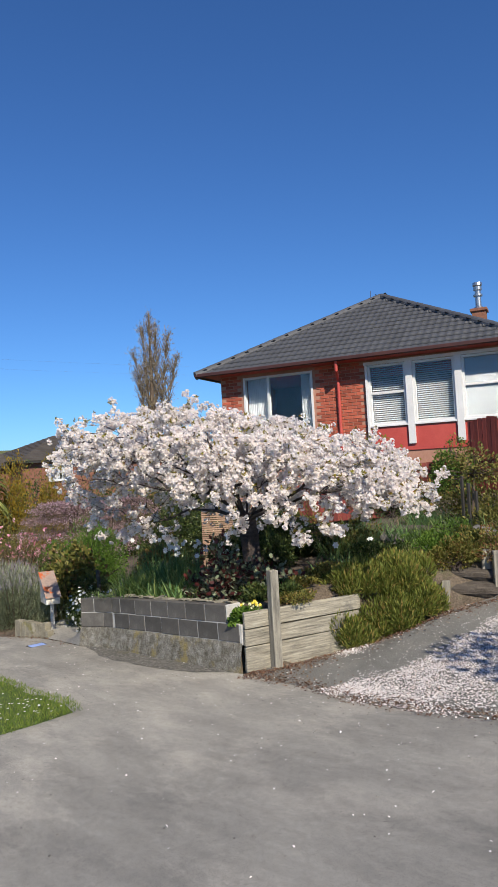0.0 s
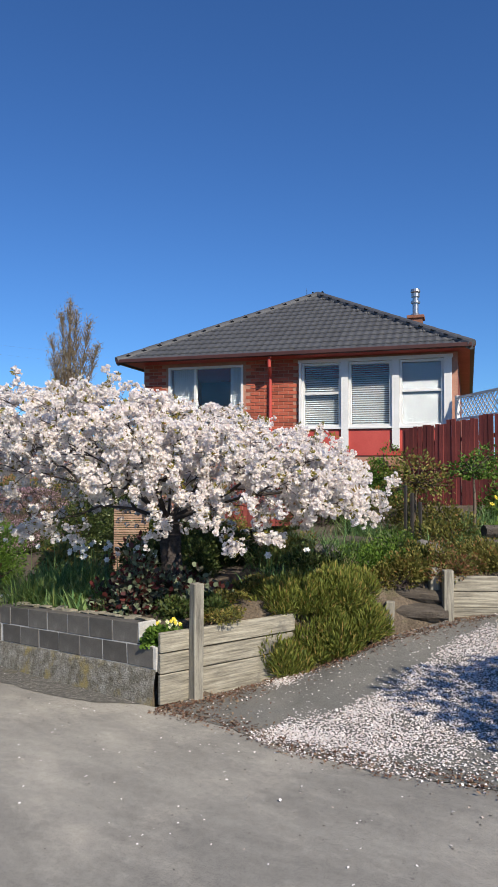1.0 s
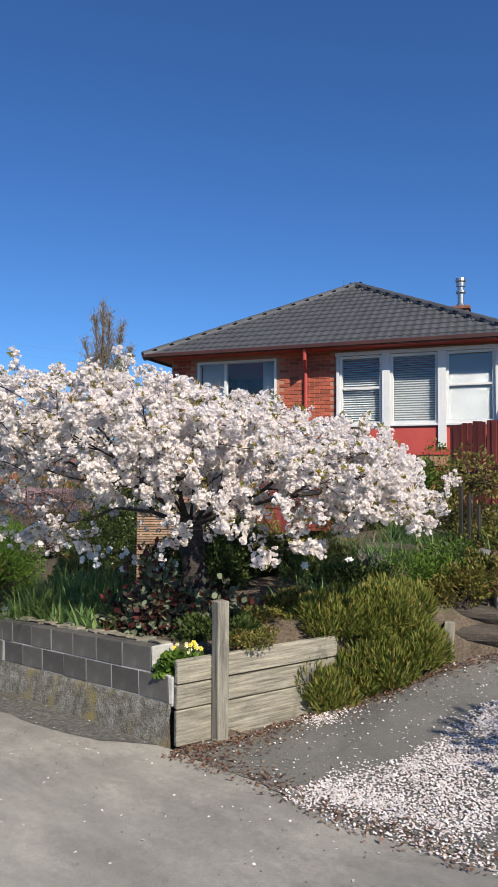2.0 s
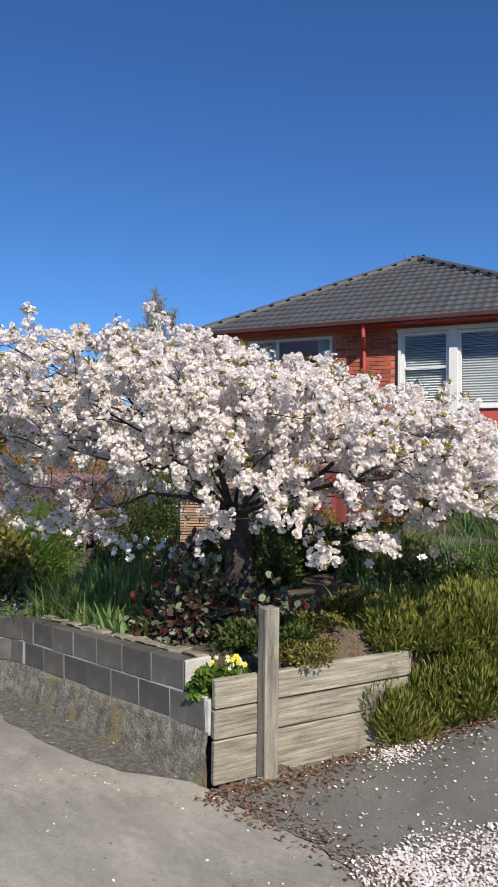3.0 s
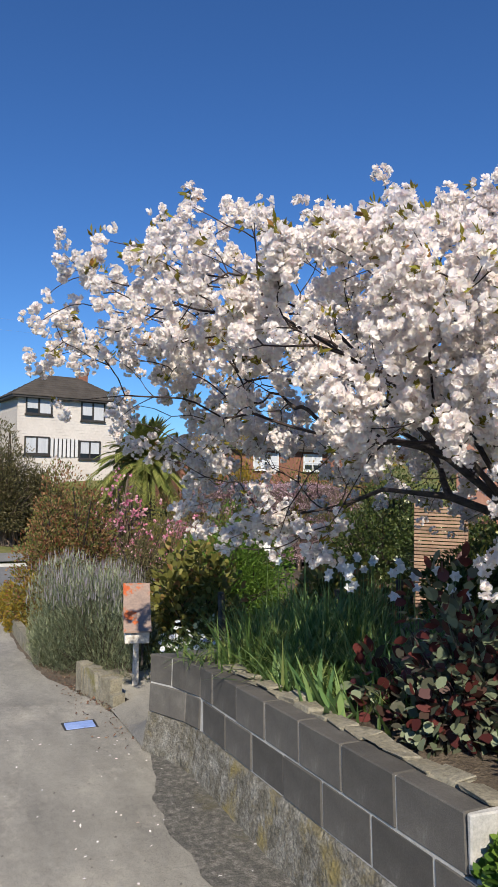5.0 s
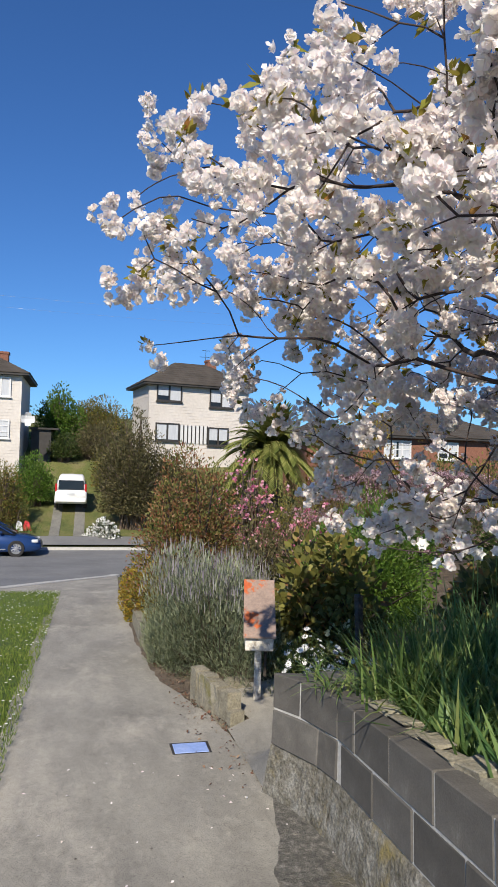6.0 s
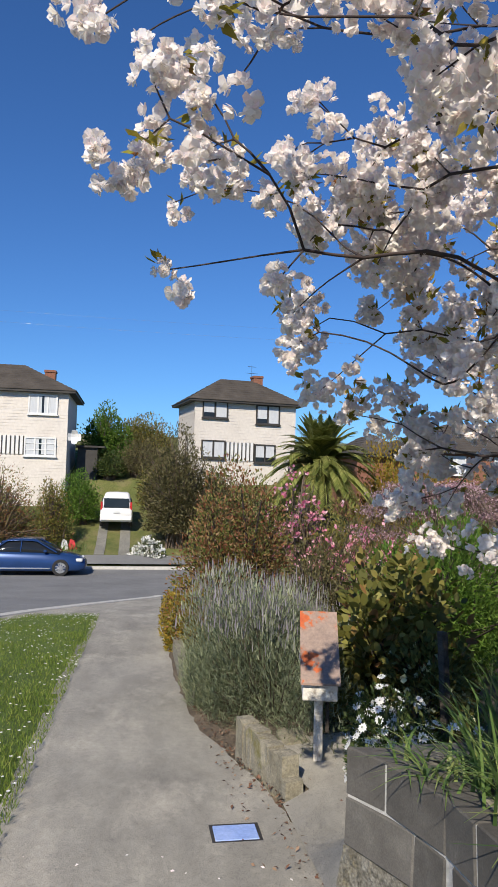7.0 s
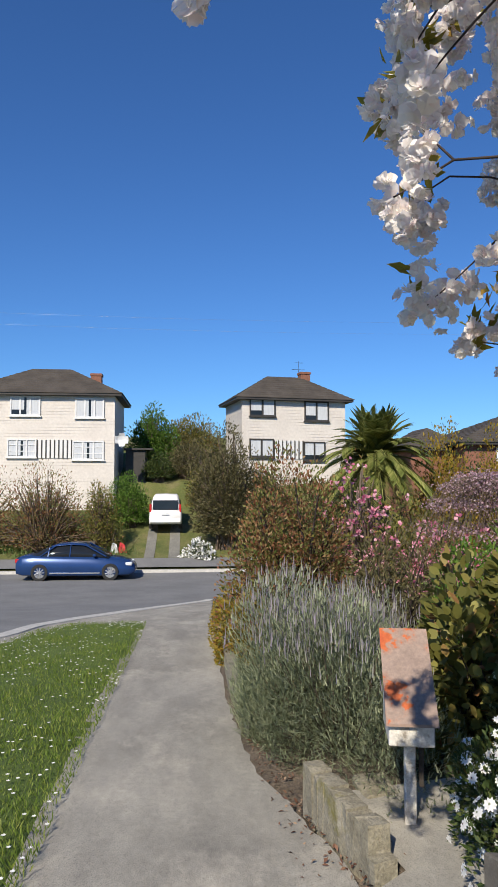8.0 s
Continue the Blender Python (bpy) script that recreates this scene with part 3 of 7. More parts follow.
def build_lawn():
    bm = bmesh.new()
    vs = [bm.verts.new((x, y, 0)) for x, y in LAWN]
    f = bm.faces.new(vs)
    bmesh.ops.triangulate(bm, faces=[f])
    for k in range(6):
        es = [e for e in bm.edges if e.calc_length() > 0.5]
        if es:
            bmesh.ops.subdivide_edges(bm, edges=es, cuts=1)
            bmesh.ops.triangulate(bm, faces=bm.faces[:])
    for v in bm.verts:
        edge = any(e.is_boundary for e in v.link_edges)
        v.co.z = gz(v.co.x, v.co.y) + (-0.01 if edge else 0.025)
    root = tagged(part("lawn", bm, M["lawn"], smooth=True), "mown green grass verge dotted with small white daisies", "lawn", kind="structure")
    n = 150000
    x, y = rng.uniform(-14.8, -0.3, n), rng.uniform(-6.0, -1.58, n)
    keep = in_poly(LAWN, x, y) & (rng.random(n) < np.clip(1.15 - (-x - 1.0) / 16, 0.25, 1)) & (y > -4.6)
    x, y = x[keep], y[keep]
    z = np.array([gz(a, b) for a, b in zip(x, y)]) + 0.012
    P = np.stack([x, y, z], 1)
    D = unit(len(P)) * 0.6 + np.array([0, 0, 1.0])
    V, F = leaves(P, D, unit(len(P)), rng.uniform(0.025, 0.06, len(P)) * (1 + 0.4 * np.sin(x * 3) * np.sin(y * 4)), 0.007, 0.1)
    tagged(link_mesh("grass", np_mesh("grass", V, F), M["blade"], root), kind="stuff")
    n = 2600
    x, y = rng.uniform(-14.5, -0.5, n), rng.uniform(-4.6, -1.62, n)
    k = in_poly(LAWN, x, y) & ((np.sin(x * 1.3 + 2 * np.sin(y * 2)) + np.sin(y * 2.1 + x)) > rng.uniform(-1.2, 1.6, n))
    P = np.array([(a, b, gz(a, b) + 0.05) for a, b in zip(x[k], y[k])])
    ang = np.arange(6) * math.pi / 3
    C = np.repeat(P, 6, 0)
    A = np.tile(ang, len(P))
    D = np.stack([np.cos(A), np.sin(A), 0.25 * np.ones_like(A)], 1)
    V, F = leaves(C, D, np.tile([[0, 0, 1.0]], (len(C), 1)), 0.014, 0.011, 0.0)
    tagged(link_mesh("daisies", np_mesh("daisies", V, F), M["white"], root), kind="stuff")


build_lawn()


# ---- block wall
def top_z(x):
    return 0.62 + 0.066 * x


SL = math.degrees(math.atan(0.066))
wall = tagged(new("wall_block"), "low retaining wall of grey concrete blocks on a rough mossy footing", "wall", kind="structure")


def block_mesh(length):
    bm = box_bm(-length / 2 + 0.003, length / 2 - 0.003, 0, 0.19, -0.096, 0.096, bevel=0.006)
    me = bpy.data.meshes.new("block")
    bm.to_mesh(me)
    bm.free()
    return me


FULL, PITCH = block_mesh(0.372), 0.372
blocks = []
for course in range(2):
    x1 = -0.32 if course == 0 else -0.10
    zt = -0.1 - 0.2 * course
    x = x1
    while x - PITCH > -2.78:
        blocks.append((x - PITCH / 2, course, FULL))
        x -= PITCH
    if x > -2.62:
        blocks.append(((x - 2.76) / 2, course, block_mesh(x + 2.76)))
for xc, course, me in blocks:
    b = link_mesh("block", me, M["block"], wall)
    b.matrix_local = pose(xc, random.uniform(-0.004, 0.004), top_z(xc) - 0.1 - 0.2 * course, 0, -SL, random.uniform(-0.4, 0.4))
# mortar core, set back behind the faces
bm = bmesh.new()
for x0, x1, a, b in ((-2.76, -0.335, 0.012, 0.2), (-2.76, -0.115, 0.2, 0.4)):
    vs = [bm.verts.new((x, y, top_z(x) - h)) for x in (x0, x1) for y in (0.006, 0.184) for h in (a, b)]
    for q in ((0, 1, 5, 4), (2, 6, 7, 3), (0, 4, 6, 2), (1, 3, 7, 5), (0, 2, 3, 1), (4, 5, 7, 6)):
        bm.faces.new([vs[k] for k in q])
part("mortar", bm, M["mortar"], wall, "pale mortar joints")
# pale render on the two stepped ends
bm = bmesh.new()
add_box(bm, -0.322, -0.29, 0.002, 0.195, top_z(-0.3) - 0.19, top_z(-0.3) - 0.004, 0.006, 0.006)
add_box(bm, -0.102, -0.06, 0.0, 0.195, top_z(-0.1) - 0.42, top_z(-0.1) - 0.205, 0.008, 0.008)
add_box(bm, -0.29, -0.11, 0.01, 0.19, top_z(-0.2) - 0.22, top_z(-0.2) - 0.196, 0.006, 0.004)
part("render_end", bm, M["mortar"], wall, "crumbling white mortar on the stepped end")


def footing(xs, yf, zt, name, label):
    V, F, n = [], [], 8
    for x in xs:
        zb = gz(x, -0.1) - 0.04
        for j in range(n + 1):
            t = j / n
            z = zt(x) + (zb - zt(x)) * t
            V.append((x, yf(x) - 0.004 - 0.05 * t + 0.012 * noise.noise((x * 14, z * 14, 3)), z))
        V.append((x, yf(x) + 0.18, zt(x)))
    m = n + 2
    for i in range(len(xs) - 1):
        F += [(i * m + j, i * m + j + 1, (i + 1) * m + j + 1, (i + 1) * m + j) for j in range(n)]
        F.append((i * m + n + 1, i * m, (i + 1) * m, (i + 1) * m + n + 1))
    link_mesh(name, np_mesh(name, V, F, True), M["footing"], wall, label)


footing(list(np.arange(-2.78, -0.03, 0.04)), lambda x: 0.0, lambda x: top_z(x) - 0.402, "footing", "rough stony concrete footing with yellow moss")
# the far end of the wall, which turns a little towards the path
BEND = [(-2.755, -0.002), (-2.95, -0.03), (-3.12, -0.075), (-3.34, -0.165)]
for course in range(2):
    for k, (a, b) in enumerate(((0, 1), (1, 3)) if course else ((0, 2), (2, 3))):
        (xa, ya), (xb, yb) = BEND[a], BEND[b]
        bm = bmesh.new()
        vs = []
        for x, y in ((xa - 0.003, ya), (xb + 0.003, yb)):
            zt_ = top_z(x) - 0.2 * course - 0.004
            vs += [bm.verts.new(p) for p in ((x, y, zt_), (x, y - 0.006 * course, zt_ - 0.192), (x + 0.04, y + 0.19, zt_ - 0.192), (x + 0.04, y + 0.19, zt_))]
        for q in range(4):
            bm.faces.new((vs[q], vs[(q + 1) % 4], vs[4 + (q + 1) % 4], vs[4 + q]))
        bm.faces.new(vs[:4][::-1])
        bm.faces.new(vs[4:])
        bmesh.ops.recalc_face_normals(bm, faces=bm.faces[:])
        bmesh.ops.bevel(bm, geom=bm.edges[:], offset=0.006, segments=1, affect="EDGES")
        part("block", bm, M["block"], wall, "weather-stained block at the bent end of the wall")
bm = bmesh.new()
vs = [[bm.verts.new((x + 0.012, y + 0.008, top_z(x) - h)) for h in (0.012, 0.4)] + [bm.verts.new((x + 0.05, y + 0.18, top_z(x) - h)) for h in (0.4, 0.012)] for x, y in BEND]
for a, b in zip(vs, vs[1:]):
    for q in range(4):
        bm.faces.new((a[q], b[q], b[(q + 1) % 4], a[(q + 1) % 4]))
bm.faces.new(vs[-1])
part("mortar", bm, M["mortar"], wall, "pale mortar joints")
footing(list(np.arange(-3.34, -2.74, 0.03)), lambda x: float(np.interp(x, [p[0] for p in BEND[::-1]], [p[1] for p in BEND[::-1]])), lambda x: top_z(x) - 0.402, "footing", "rough footing with yellow moss at the bent end")
bm = bmesh.new()
add_box(bm, -3.33, -3.17, 0.03, 0.75, gz(-3.3, 0) - 0.05, top_z(-3.3) - 0.004, 0.01)
part("return_wall", bm, M["stained"], wall)
# flat capping stones along the inner edge
for i in range(16):
    xc = -0.4 - i * 0.15
    c = part("capping", box_bm(-0.08, 0.07, 0.1, 0.2, -0.004, 0.012 + random.uniform(-0.006, 0.012), 0.005, 0.014), M["slab"], wall)
    c.matrix_local = pose(xc, 0.0, top_z(xc), 0, -SL, random.uniform(-5, 5))

# ---- timber edging at the corner of the drive
ANG = math.degrees(math.atan2(1.06, 0.235))
edging = thing("timber_edging", "weathered grey timber boards holding back the garden at the drive", "retaining edge", (0, 0, 0), ANG)
for k in range(3):
    b = part("board", box_bm(0, 1.55, 0, 0.045, 0.557 - 0.1845 * (k + 1) - (0.09 if k == 2 else 0), 0.545 - 0.1845 * k, 0.006, 0.002), M["timber"], edging)
post = part("post", box_bm(0.29, 0.39, -0.103, -0.003, -0.15, 0.965, 0.006, 0.002), M["post"], edging, "tall square grey post")
part("back_post", box_bm(1.3, 1.39, 0.05, 0.13, 0.0, 0.5, 0.006), M["post"], edging)

edging2 = thing("timber_edging", "low grey timber board wall with square posts above the drive", "retaining edge", (1.3, 2.95, 0), 41.5)
for k in range(3):
    part("board", box_bm(0.02, 2.9, 0.045, 0.09, 0.86 - 0.17 * (k + 1), 0.855 - 0.17 * k, 0.004, 0.002), M["timber"], edging2)
for u, h in ((0.0, 0.93), (0.98, 1.32), (2.0, 1.2)):
    part("post", box_bm(u - 0.055, u + 0.055, -0.06, 0.042, 0.1, h, 0.006, 0.003), M["post"], edging2)
part("post", box_bm(-0.16, -0.05, 0.1, 0.2, 0.2, 0.93, 0.006, 0.003), M["post"], edging2)
stump = tagged(part("garden_post", box_bm(-0.045, 0.045, -0.045, 0.045, -0.2, 0.36, 0.008, 0.004), M["post"]), "short pale timber post at the edge of the bed", "post")
stump.matrix_world = pose(0.84, 2.5, gz(0.84, 2.5) + 0.01, 0, 3, 25)


def rough_log(name, p, rz, length, r, label, ry=0.0):
    bm = bmesh.new()
    n, m = 9, 12
    rings = []
    for i in range(m + 1):
        t = i / m
        ring = []
        for k in range(n):
            a = 2 * math.pi * k / n
            q = r * (1 + 0.22 * noise.noise((p[0] + math.cos(a) * 2, p[1] + math.sin(a) * 2, t * 3)))
            ring.append(bm.verts.new(((t - 0.5) * length, q * math.cos(a) * 1.15, q * math.sin(a) * 0.85)))
        rings.append(ring)
    for i in range(m):
        for k in range(n):
            bm.faces.new((rings[i][k], rings[i][(k + 1) % n], rings[i + 1][(k + 1) % n], rings[i + 1][k]))
    bm.faces.new(rings[0][::-1])
    bm.faces.new(rings[-1])
    o = part(name, bm, M["log"], None, "", False)
    o.matrix_world = pose(*p, 0, ry, rz)
    return tagged(o, label, "log", "old garden logs")


rough_log("log", (0.98, 2.78, gz(1.1, 2.8) + 0.1), 33, 0.72, 0.11, "old grey split log edging the garden bed")
rough_log("log", (0.93, 2.85, gz(1.1, 2.8) + 0.28), 30, 0.66, 0.09, "weathered log lying on another log", 3)
rough_log("log", (1.5, 4.7, 1.06), 38, 1.1, 0.11, "dark rotting log on the garden bank")
rough_log("log", (1.35, 5.0, 1.22), 44, 1.0, 0.1, "dark rotting log on the garden bank")
rough_log("log", (-0.6, 4.3, 0.99), 20, 1.3, 0.09, "old grey log among the garden plants")


def rock(p, s, seed, label):
    bm = bmesh.new()
    bmesh.ops.create_icosphere(bm, subdivisions=3, radius=1)
    for v in bm.verts:
        k = 1 + 0.35 * noise.noise(v.co * 1.3 + Vector((seed, seed, 0))) + 0.12 * noise.noise(v.co * 4 + Vector((seed, 0, 0)))
        v.co = Vector((v.co.x * s[0], v.co.y * s[1], v.co.z * s[2])) * k
    o = part("rock", bm, M["stone"], None, "", True)
    o.matrix_world = pose(*p, 0, 0, seed * 50)
    return tagged(o, label, "rock", "garden rocks")


for i, (x, y, a, b, c) in enumerate([(0.25, 3.3, 0.22, 0.16, 0.08), (-0.75, 3.6, 0.3, 0.2, 0.15), (-0.1, 2.5, 0.18, 0.12, 0.08), (0.5, 3.9, 0.3, 0.22, 0.16), (-3.9, 2.2, 0.25, 0.2, 0.12)]):
    rock((x, y, bed(x, y) + c * 0.35), (a, b, c), i + 1.5, "grey garden rock half sunk in the soil")

# ---- by the mailbox
kb = thing("slab_edging", "upright mossy concrete slab edging the garden entrance", "kerb stone", (-4.42, -0.11, gz(-4.4, 0)), 191.5)
for piece in range(3):
    bm = bmesh.new()
    for i in range(piece * 4, piece * 4 + 4):
        add_box(bm, i * 0.07 + (0.004 if i % 4 == 0 else 0), i * 0.07 + 0.07, -0.05, 0.06, -0.08, 0.2 + 0.03 * noise.noise((i * 0.5, 0, 0)) - (0.1 if i == 0 else 0), 0.0, 0.006)
    bmesh.ops.remove_doubles(bm, verts=bm.verts, dist=0.014)
    part("slab", bm, M["slab"], kb)
tagged(part("stone_block", box_bm(-5.5, -5.2, 0.0, 0.2, gz(-5, 0) - 0.05, gz(-5, 0) + 0.06, 0.02, 0.012), M["slab"]), "pale concrete block lying behind the slab edging", "stone")
entry = sheet("garden_path", list(np.arange(-5.35, -3.34, 0.1)), lambda x: float(np.interp(x, [-5.35, -4.42, -4.36], [-0.16, -0.02, -0.2])), lambda x: 1.9 if x > -4.4 else 0.55, 10, lambda x, y: max(gz(x, y), land(x, y)) + 0.012, M["concrete"])
tagged(entry, "short dusty concrete entry beside the mailbox", "path", kind="structure")
strip("garden_edging", [(x, up(x) + 0.1, gz(x, 0) - 0.06) for x in np.arange(-11.6, -6.2, 0.3)], 0.13, 0.24, M["slab"], "low mossy concrete edging between the footpath and the shrubs", "kerb")
cov = thing("utility_cover", "small blue painted rectangular utility cover set in the footpath", "cover", (-4.06, -0.505, gz(-4.06, -0.5)), 0)
part("lid", box_bm(-0.075, 0.075, -0.11, 0.11, -0.02, 0.007, 0.003), M["blue"], cov)
bm = bmesh.new()
for a in ((-0.092, -0.077, -0.127, 0.127), (0.077, 0.092, -0.127, 0.127), (-0.077, 0.077, -0.127, -0.112), (-0.077, 0.077, 0.112, 0.127)):
    add_box(bm, *a, -0.02, 0.004)
part("rim", bm, M["darkpaint"], cov)
mb = thing("mailbox", "old white timber mailbox with a rusty sloping lid on a stake", "mailbox", (-4.87, 0.135, gz(-4.9, 0.1)), -12)
zb = -gz(-4.9, 0.1)
part("stake", box_bm(-0.03, 0.03, -0.026, 0.026, -0.1, zb + 0.17, 0.006, 0.004), M["flaky"], mb, "peeling white stake")
part("brace", box_bm(-0.03, 0.0, 0.045, 0.07, zb - 0.1, zb + 0.2, 0.004, 0.003), M["log"], mb)
bm = bmesh.new()
prof = [(0.07, 0.115), (0.07, 0.245), (-0.30, 0.55), (-0.32, 0.55), (-0.32, 0.115)]
sides = [[bm.verts.new((x, y, zb + z)) for x, z in prof] for y in (-0.105, 0.115)]
for k in range(5):
    bm.faces.new((sides[0][k], sides[0][(k + 1) % 5], sides[1][(k + 1) % 5], sides[1][k]))
bm.faces.new(sides[0][::-1])
bm.faces.new(sides[1])
bmesh.ops.bevel(bm, geom=bm.edges[:], offset=0.006, segments=1, affect="EDGES")
part("box", bm, M["flaky"], mb)
bm = bmesh.new()
lp = [(0.105, 0.222), (0.105, 0.236), (-0.33, 0.60), (-0.33, 0.586)]
sides = [[bm.verts.new((x, y, zb + z)) for x, z in lp] for y in (-0.12, 0.13)]
for k in range(4):
    bm.faces.new((sides[0][k], sides[0][(k + 1) % 4], sides[1][(k + 1) % 4], sides[1][k]))
bm.faces.new(sides[0][::-1])
bm.faces.new(sides[1])
part("lid", bm, M["rusty"], mb, "rusty red sheet metal lid")


# ---- the brick house
HA = 24.0
house = thing("house", "red brick bungalow with white windows and a charcoal tiled hip roof", "house", (-4.13, 9.16, 0), HA)
EZ, U0, U1, OV, DEP = 4.65, -5.07, 2.45, 0.5, 9.2
W0 = [(-4.40, -2.46, 3.0, 4.53), (-1.07, 2.32, 2.97, 4.50)]
z0 = 0.9
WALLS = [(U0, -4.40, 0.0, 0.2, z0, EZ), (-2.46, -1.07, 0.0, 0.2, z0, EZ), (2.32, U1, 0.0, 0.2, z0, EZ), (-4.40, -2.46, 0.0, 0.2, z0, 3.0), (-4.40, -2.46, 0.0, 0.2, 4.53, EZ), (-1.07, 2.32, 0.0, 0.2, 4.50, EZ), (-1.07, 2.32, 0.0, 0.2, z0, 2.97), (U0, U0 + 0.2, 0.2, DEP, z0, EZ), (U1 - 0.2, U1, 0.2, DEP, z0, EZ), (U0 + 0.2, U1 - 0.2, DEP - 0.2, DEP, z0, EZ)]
# Walls off the front take the brick colour darkened for shade
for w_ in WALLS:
    hw_ = part("wall", box_bm(*w_), M["brickmortar"] if w_[2] == 0.0 else M["shadebrick"], house, "brick wall with pale mortar")
    if w_ is WALLS[1]:
        hw = hw_
bm = bmesh.new()
add_box(bm, U0 + 0.22, U1 - 0.22, 3.4, 3.5, 1.6, EZ - 0.06)
add_box(bm, U0 + 0.22, U1 - 0.22, 0.22, 3.4, 1.9, 2.0)
part("room", bm, M["darkroom"], house)
part("ceiling", box_bm(U0 - 0.3, U1 + 0.3, -0.42, DEP + 0.4, EZ - 0.03, EZ + 0.0), M["redpaint"], house, "red painted soffit")
part("panel", box_bm(-1.05, 2.30, -0.03, -0.003, 2.35, 2.93), M["redpaint"], house, "plain red painted panel under the windows")
# left window: two lights, a curtain
def window(u0, u1, z0, z1, lights, rails, name="window"):
    w = new(name)
    w.parent = house
    bm = bmesh.new()
    f = 0.055
    add_box(bm, u0, u0 + f, -0.03, 0.1, z0, z1)
    add_box(bm, u1 - f, u1, -0.03, 0.1, z0, z1)
    add_box(bm, u0 + f, u1 - f, -0.03, 0.1, z0, z0 + f)
    add_box(bm, u0 + f, u1 - f, -0.03, 0.1, z1 - f, z1)
    part("frame", bm, M["whitepaint"], w)
    part("sill", box_bm(u0 - 0.03, u1 + 0.03, -0.08, -0.032, z0 - 0.05, z0 - 0.002, 0.006), M["whitepaint"], w)
    for a, b in lights:
        pane = part("pane", box_bm(a, b, 0.03, 0.036, z0 + f, z1 - f), M["glass"], w)
        pane.visible_shadow = False
    for a, b, z in rails:
        part("rail", box_bm(a, b, -0.015, 0.06, z - 0.025, z + 0.025), M["whitepaint"], w)
    return w


w1 = window(-4.40, -2.46, 3.0, 4.53, [(-4.34, -3.72), (-3.66, -2.52)], [])
part("mullion", box_bm(-3.72, -3.66, -0.03, 0.08, 3.056, 4.474), M["whitepaint"], w1)


def drape(u0, u1, z0, z1, parent, y=0.2):
    V, F, n = [], [], 40
    for i in range(n + 1):
        u = u0 + (u1 - u0) * i / n
        yy = y + 0.02 * math.sin(i * 1.9)
        V += [(u, yy, z0), (u, yy, z1)]
    F = [(2 * i, 2 * i + 2, 2 * i + 3, 2 * i + 1) for i in range(n)]
    link_mesh("curtain", np_mesh("curtain", V, F, True), M["curtain"], parent, "pale net curtain")


drape(-4.36, -3.72, 3.0, 4.5, w1)
drape(-2.85, -2.48, 3.0, 4.5, w1)
# right group: three windows between broad white uprights that run down past the sill
for i, (a, b, rail) in enumerate([(-1.02, -0.10, True), (0.07, 1.04, False), (1.21, 2.16, True)]):
    w = window(a, b, 3.0, 4.48, [(a + 0.055, b - 0.055)], [(a + 0.056, b - 0.056, 3.79)] if rail else [])
    if i < 2:
        zz = 3.07
        while zz < 4.42:
            s = part("slat", box_bm(a + 0.06, b - 0.06, -0.022, 0.022, -0.0015, 0.0015), M["blind"], w)
            s.matrix_local = pose(0, 0.12, zz, 38, 0, 0)
            zz += 0.05
    else:
        part("blind", box_bm(a + 0.056, b - 0.056, 0.045, 0.055, 3.06, 4.42), M["rollerblind"], w, "closed white blind")
for a, b in ((-1.08, -1.022), (-0.098, 0.068), (1.042, 1.208), (2.162, 2.33)):
    part("upright", box_bm(a, b, -0.09, 0.1, 2.5, 4.55, 0.004), M["whitepaint"], house)
part("head_board", box_bm(-1.1, 2.36, -0.095, -0.032, 4.485, 4.56), M["whitepaint"], house)
# gutters, downpipe
bm = bmesh.new()
add_box(bm, U0 - OV, U1 + OV - 0.2, -OV - 0.07, -OV + 0.04, EZ - 0.035, EZ + 0.06, 0.015)
part("gutter", bm, M["gutter"], house, "red brown front gutter")
bm = bmesh.new()
add_box(bm, U1 + OV - 0.25, U1 + OV - 0.14, -OV + 0.04, DEP + OV, EZ - 0.035, EZ + 0.06, 0.015)
add_box(bm, U0 - OV - 0.04, U0 - OV + 0.07, -OV + 0.04, DEP + OV, EZ - 0.035, EZ + 0.06, 0.015)
part("gutter", bm, M["gutter"], house)
bm = bmesh.new()
cyl_bm(bm, (-1.69, -0.46, EZ - 0.02), (-1.69, -0.44, 4.38), 0.045, 0.042)
cyl_bm(bm, (-1.69, -0.44, 4.40), (-1.77, -0.07, 4.20), 0.04, 0.04)
cyl_bm(bm, (-1.77, -0.07, 4.22), (-1.77, -0.07, 1.2), 0.04, 0.04)
part("downpipe", bm, M["redpaint"], house, "red painted downpipe")

# roof
roof = new("roof")
roof.parent = house
RU0, RU1, RV0, RV1 = U0 - OV, U1 + OV - 0.2, -OV, DEP + OV
HWID = (RU1 - RU0) / 2
RZ = EZ - 0.01
PK = RZ + HWID * 0.565
um = (RU0 + RU1) / 2
bm = bmesh.new()
c = [bm.verts.new(p) for p in ((RU0, RV0, RZ), (RU1, RV0, RZ), (RU1, RV1, RZ), (RU0, RV1, RZ), (um, RV0 + HWID, PK), (um, RV1 - HWID, PK))]
for q in ((0, 1, 4), (1, 2, 5, 4), (2, 3, 5), (3, 0, 4, 5), (3, 2, 1, 0)):
    bm.faces.new([c[k] for k in q])
part("roof_deck", bm, M["rooftile"], roof)


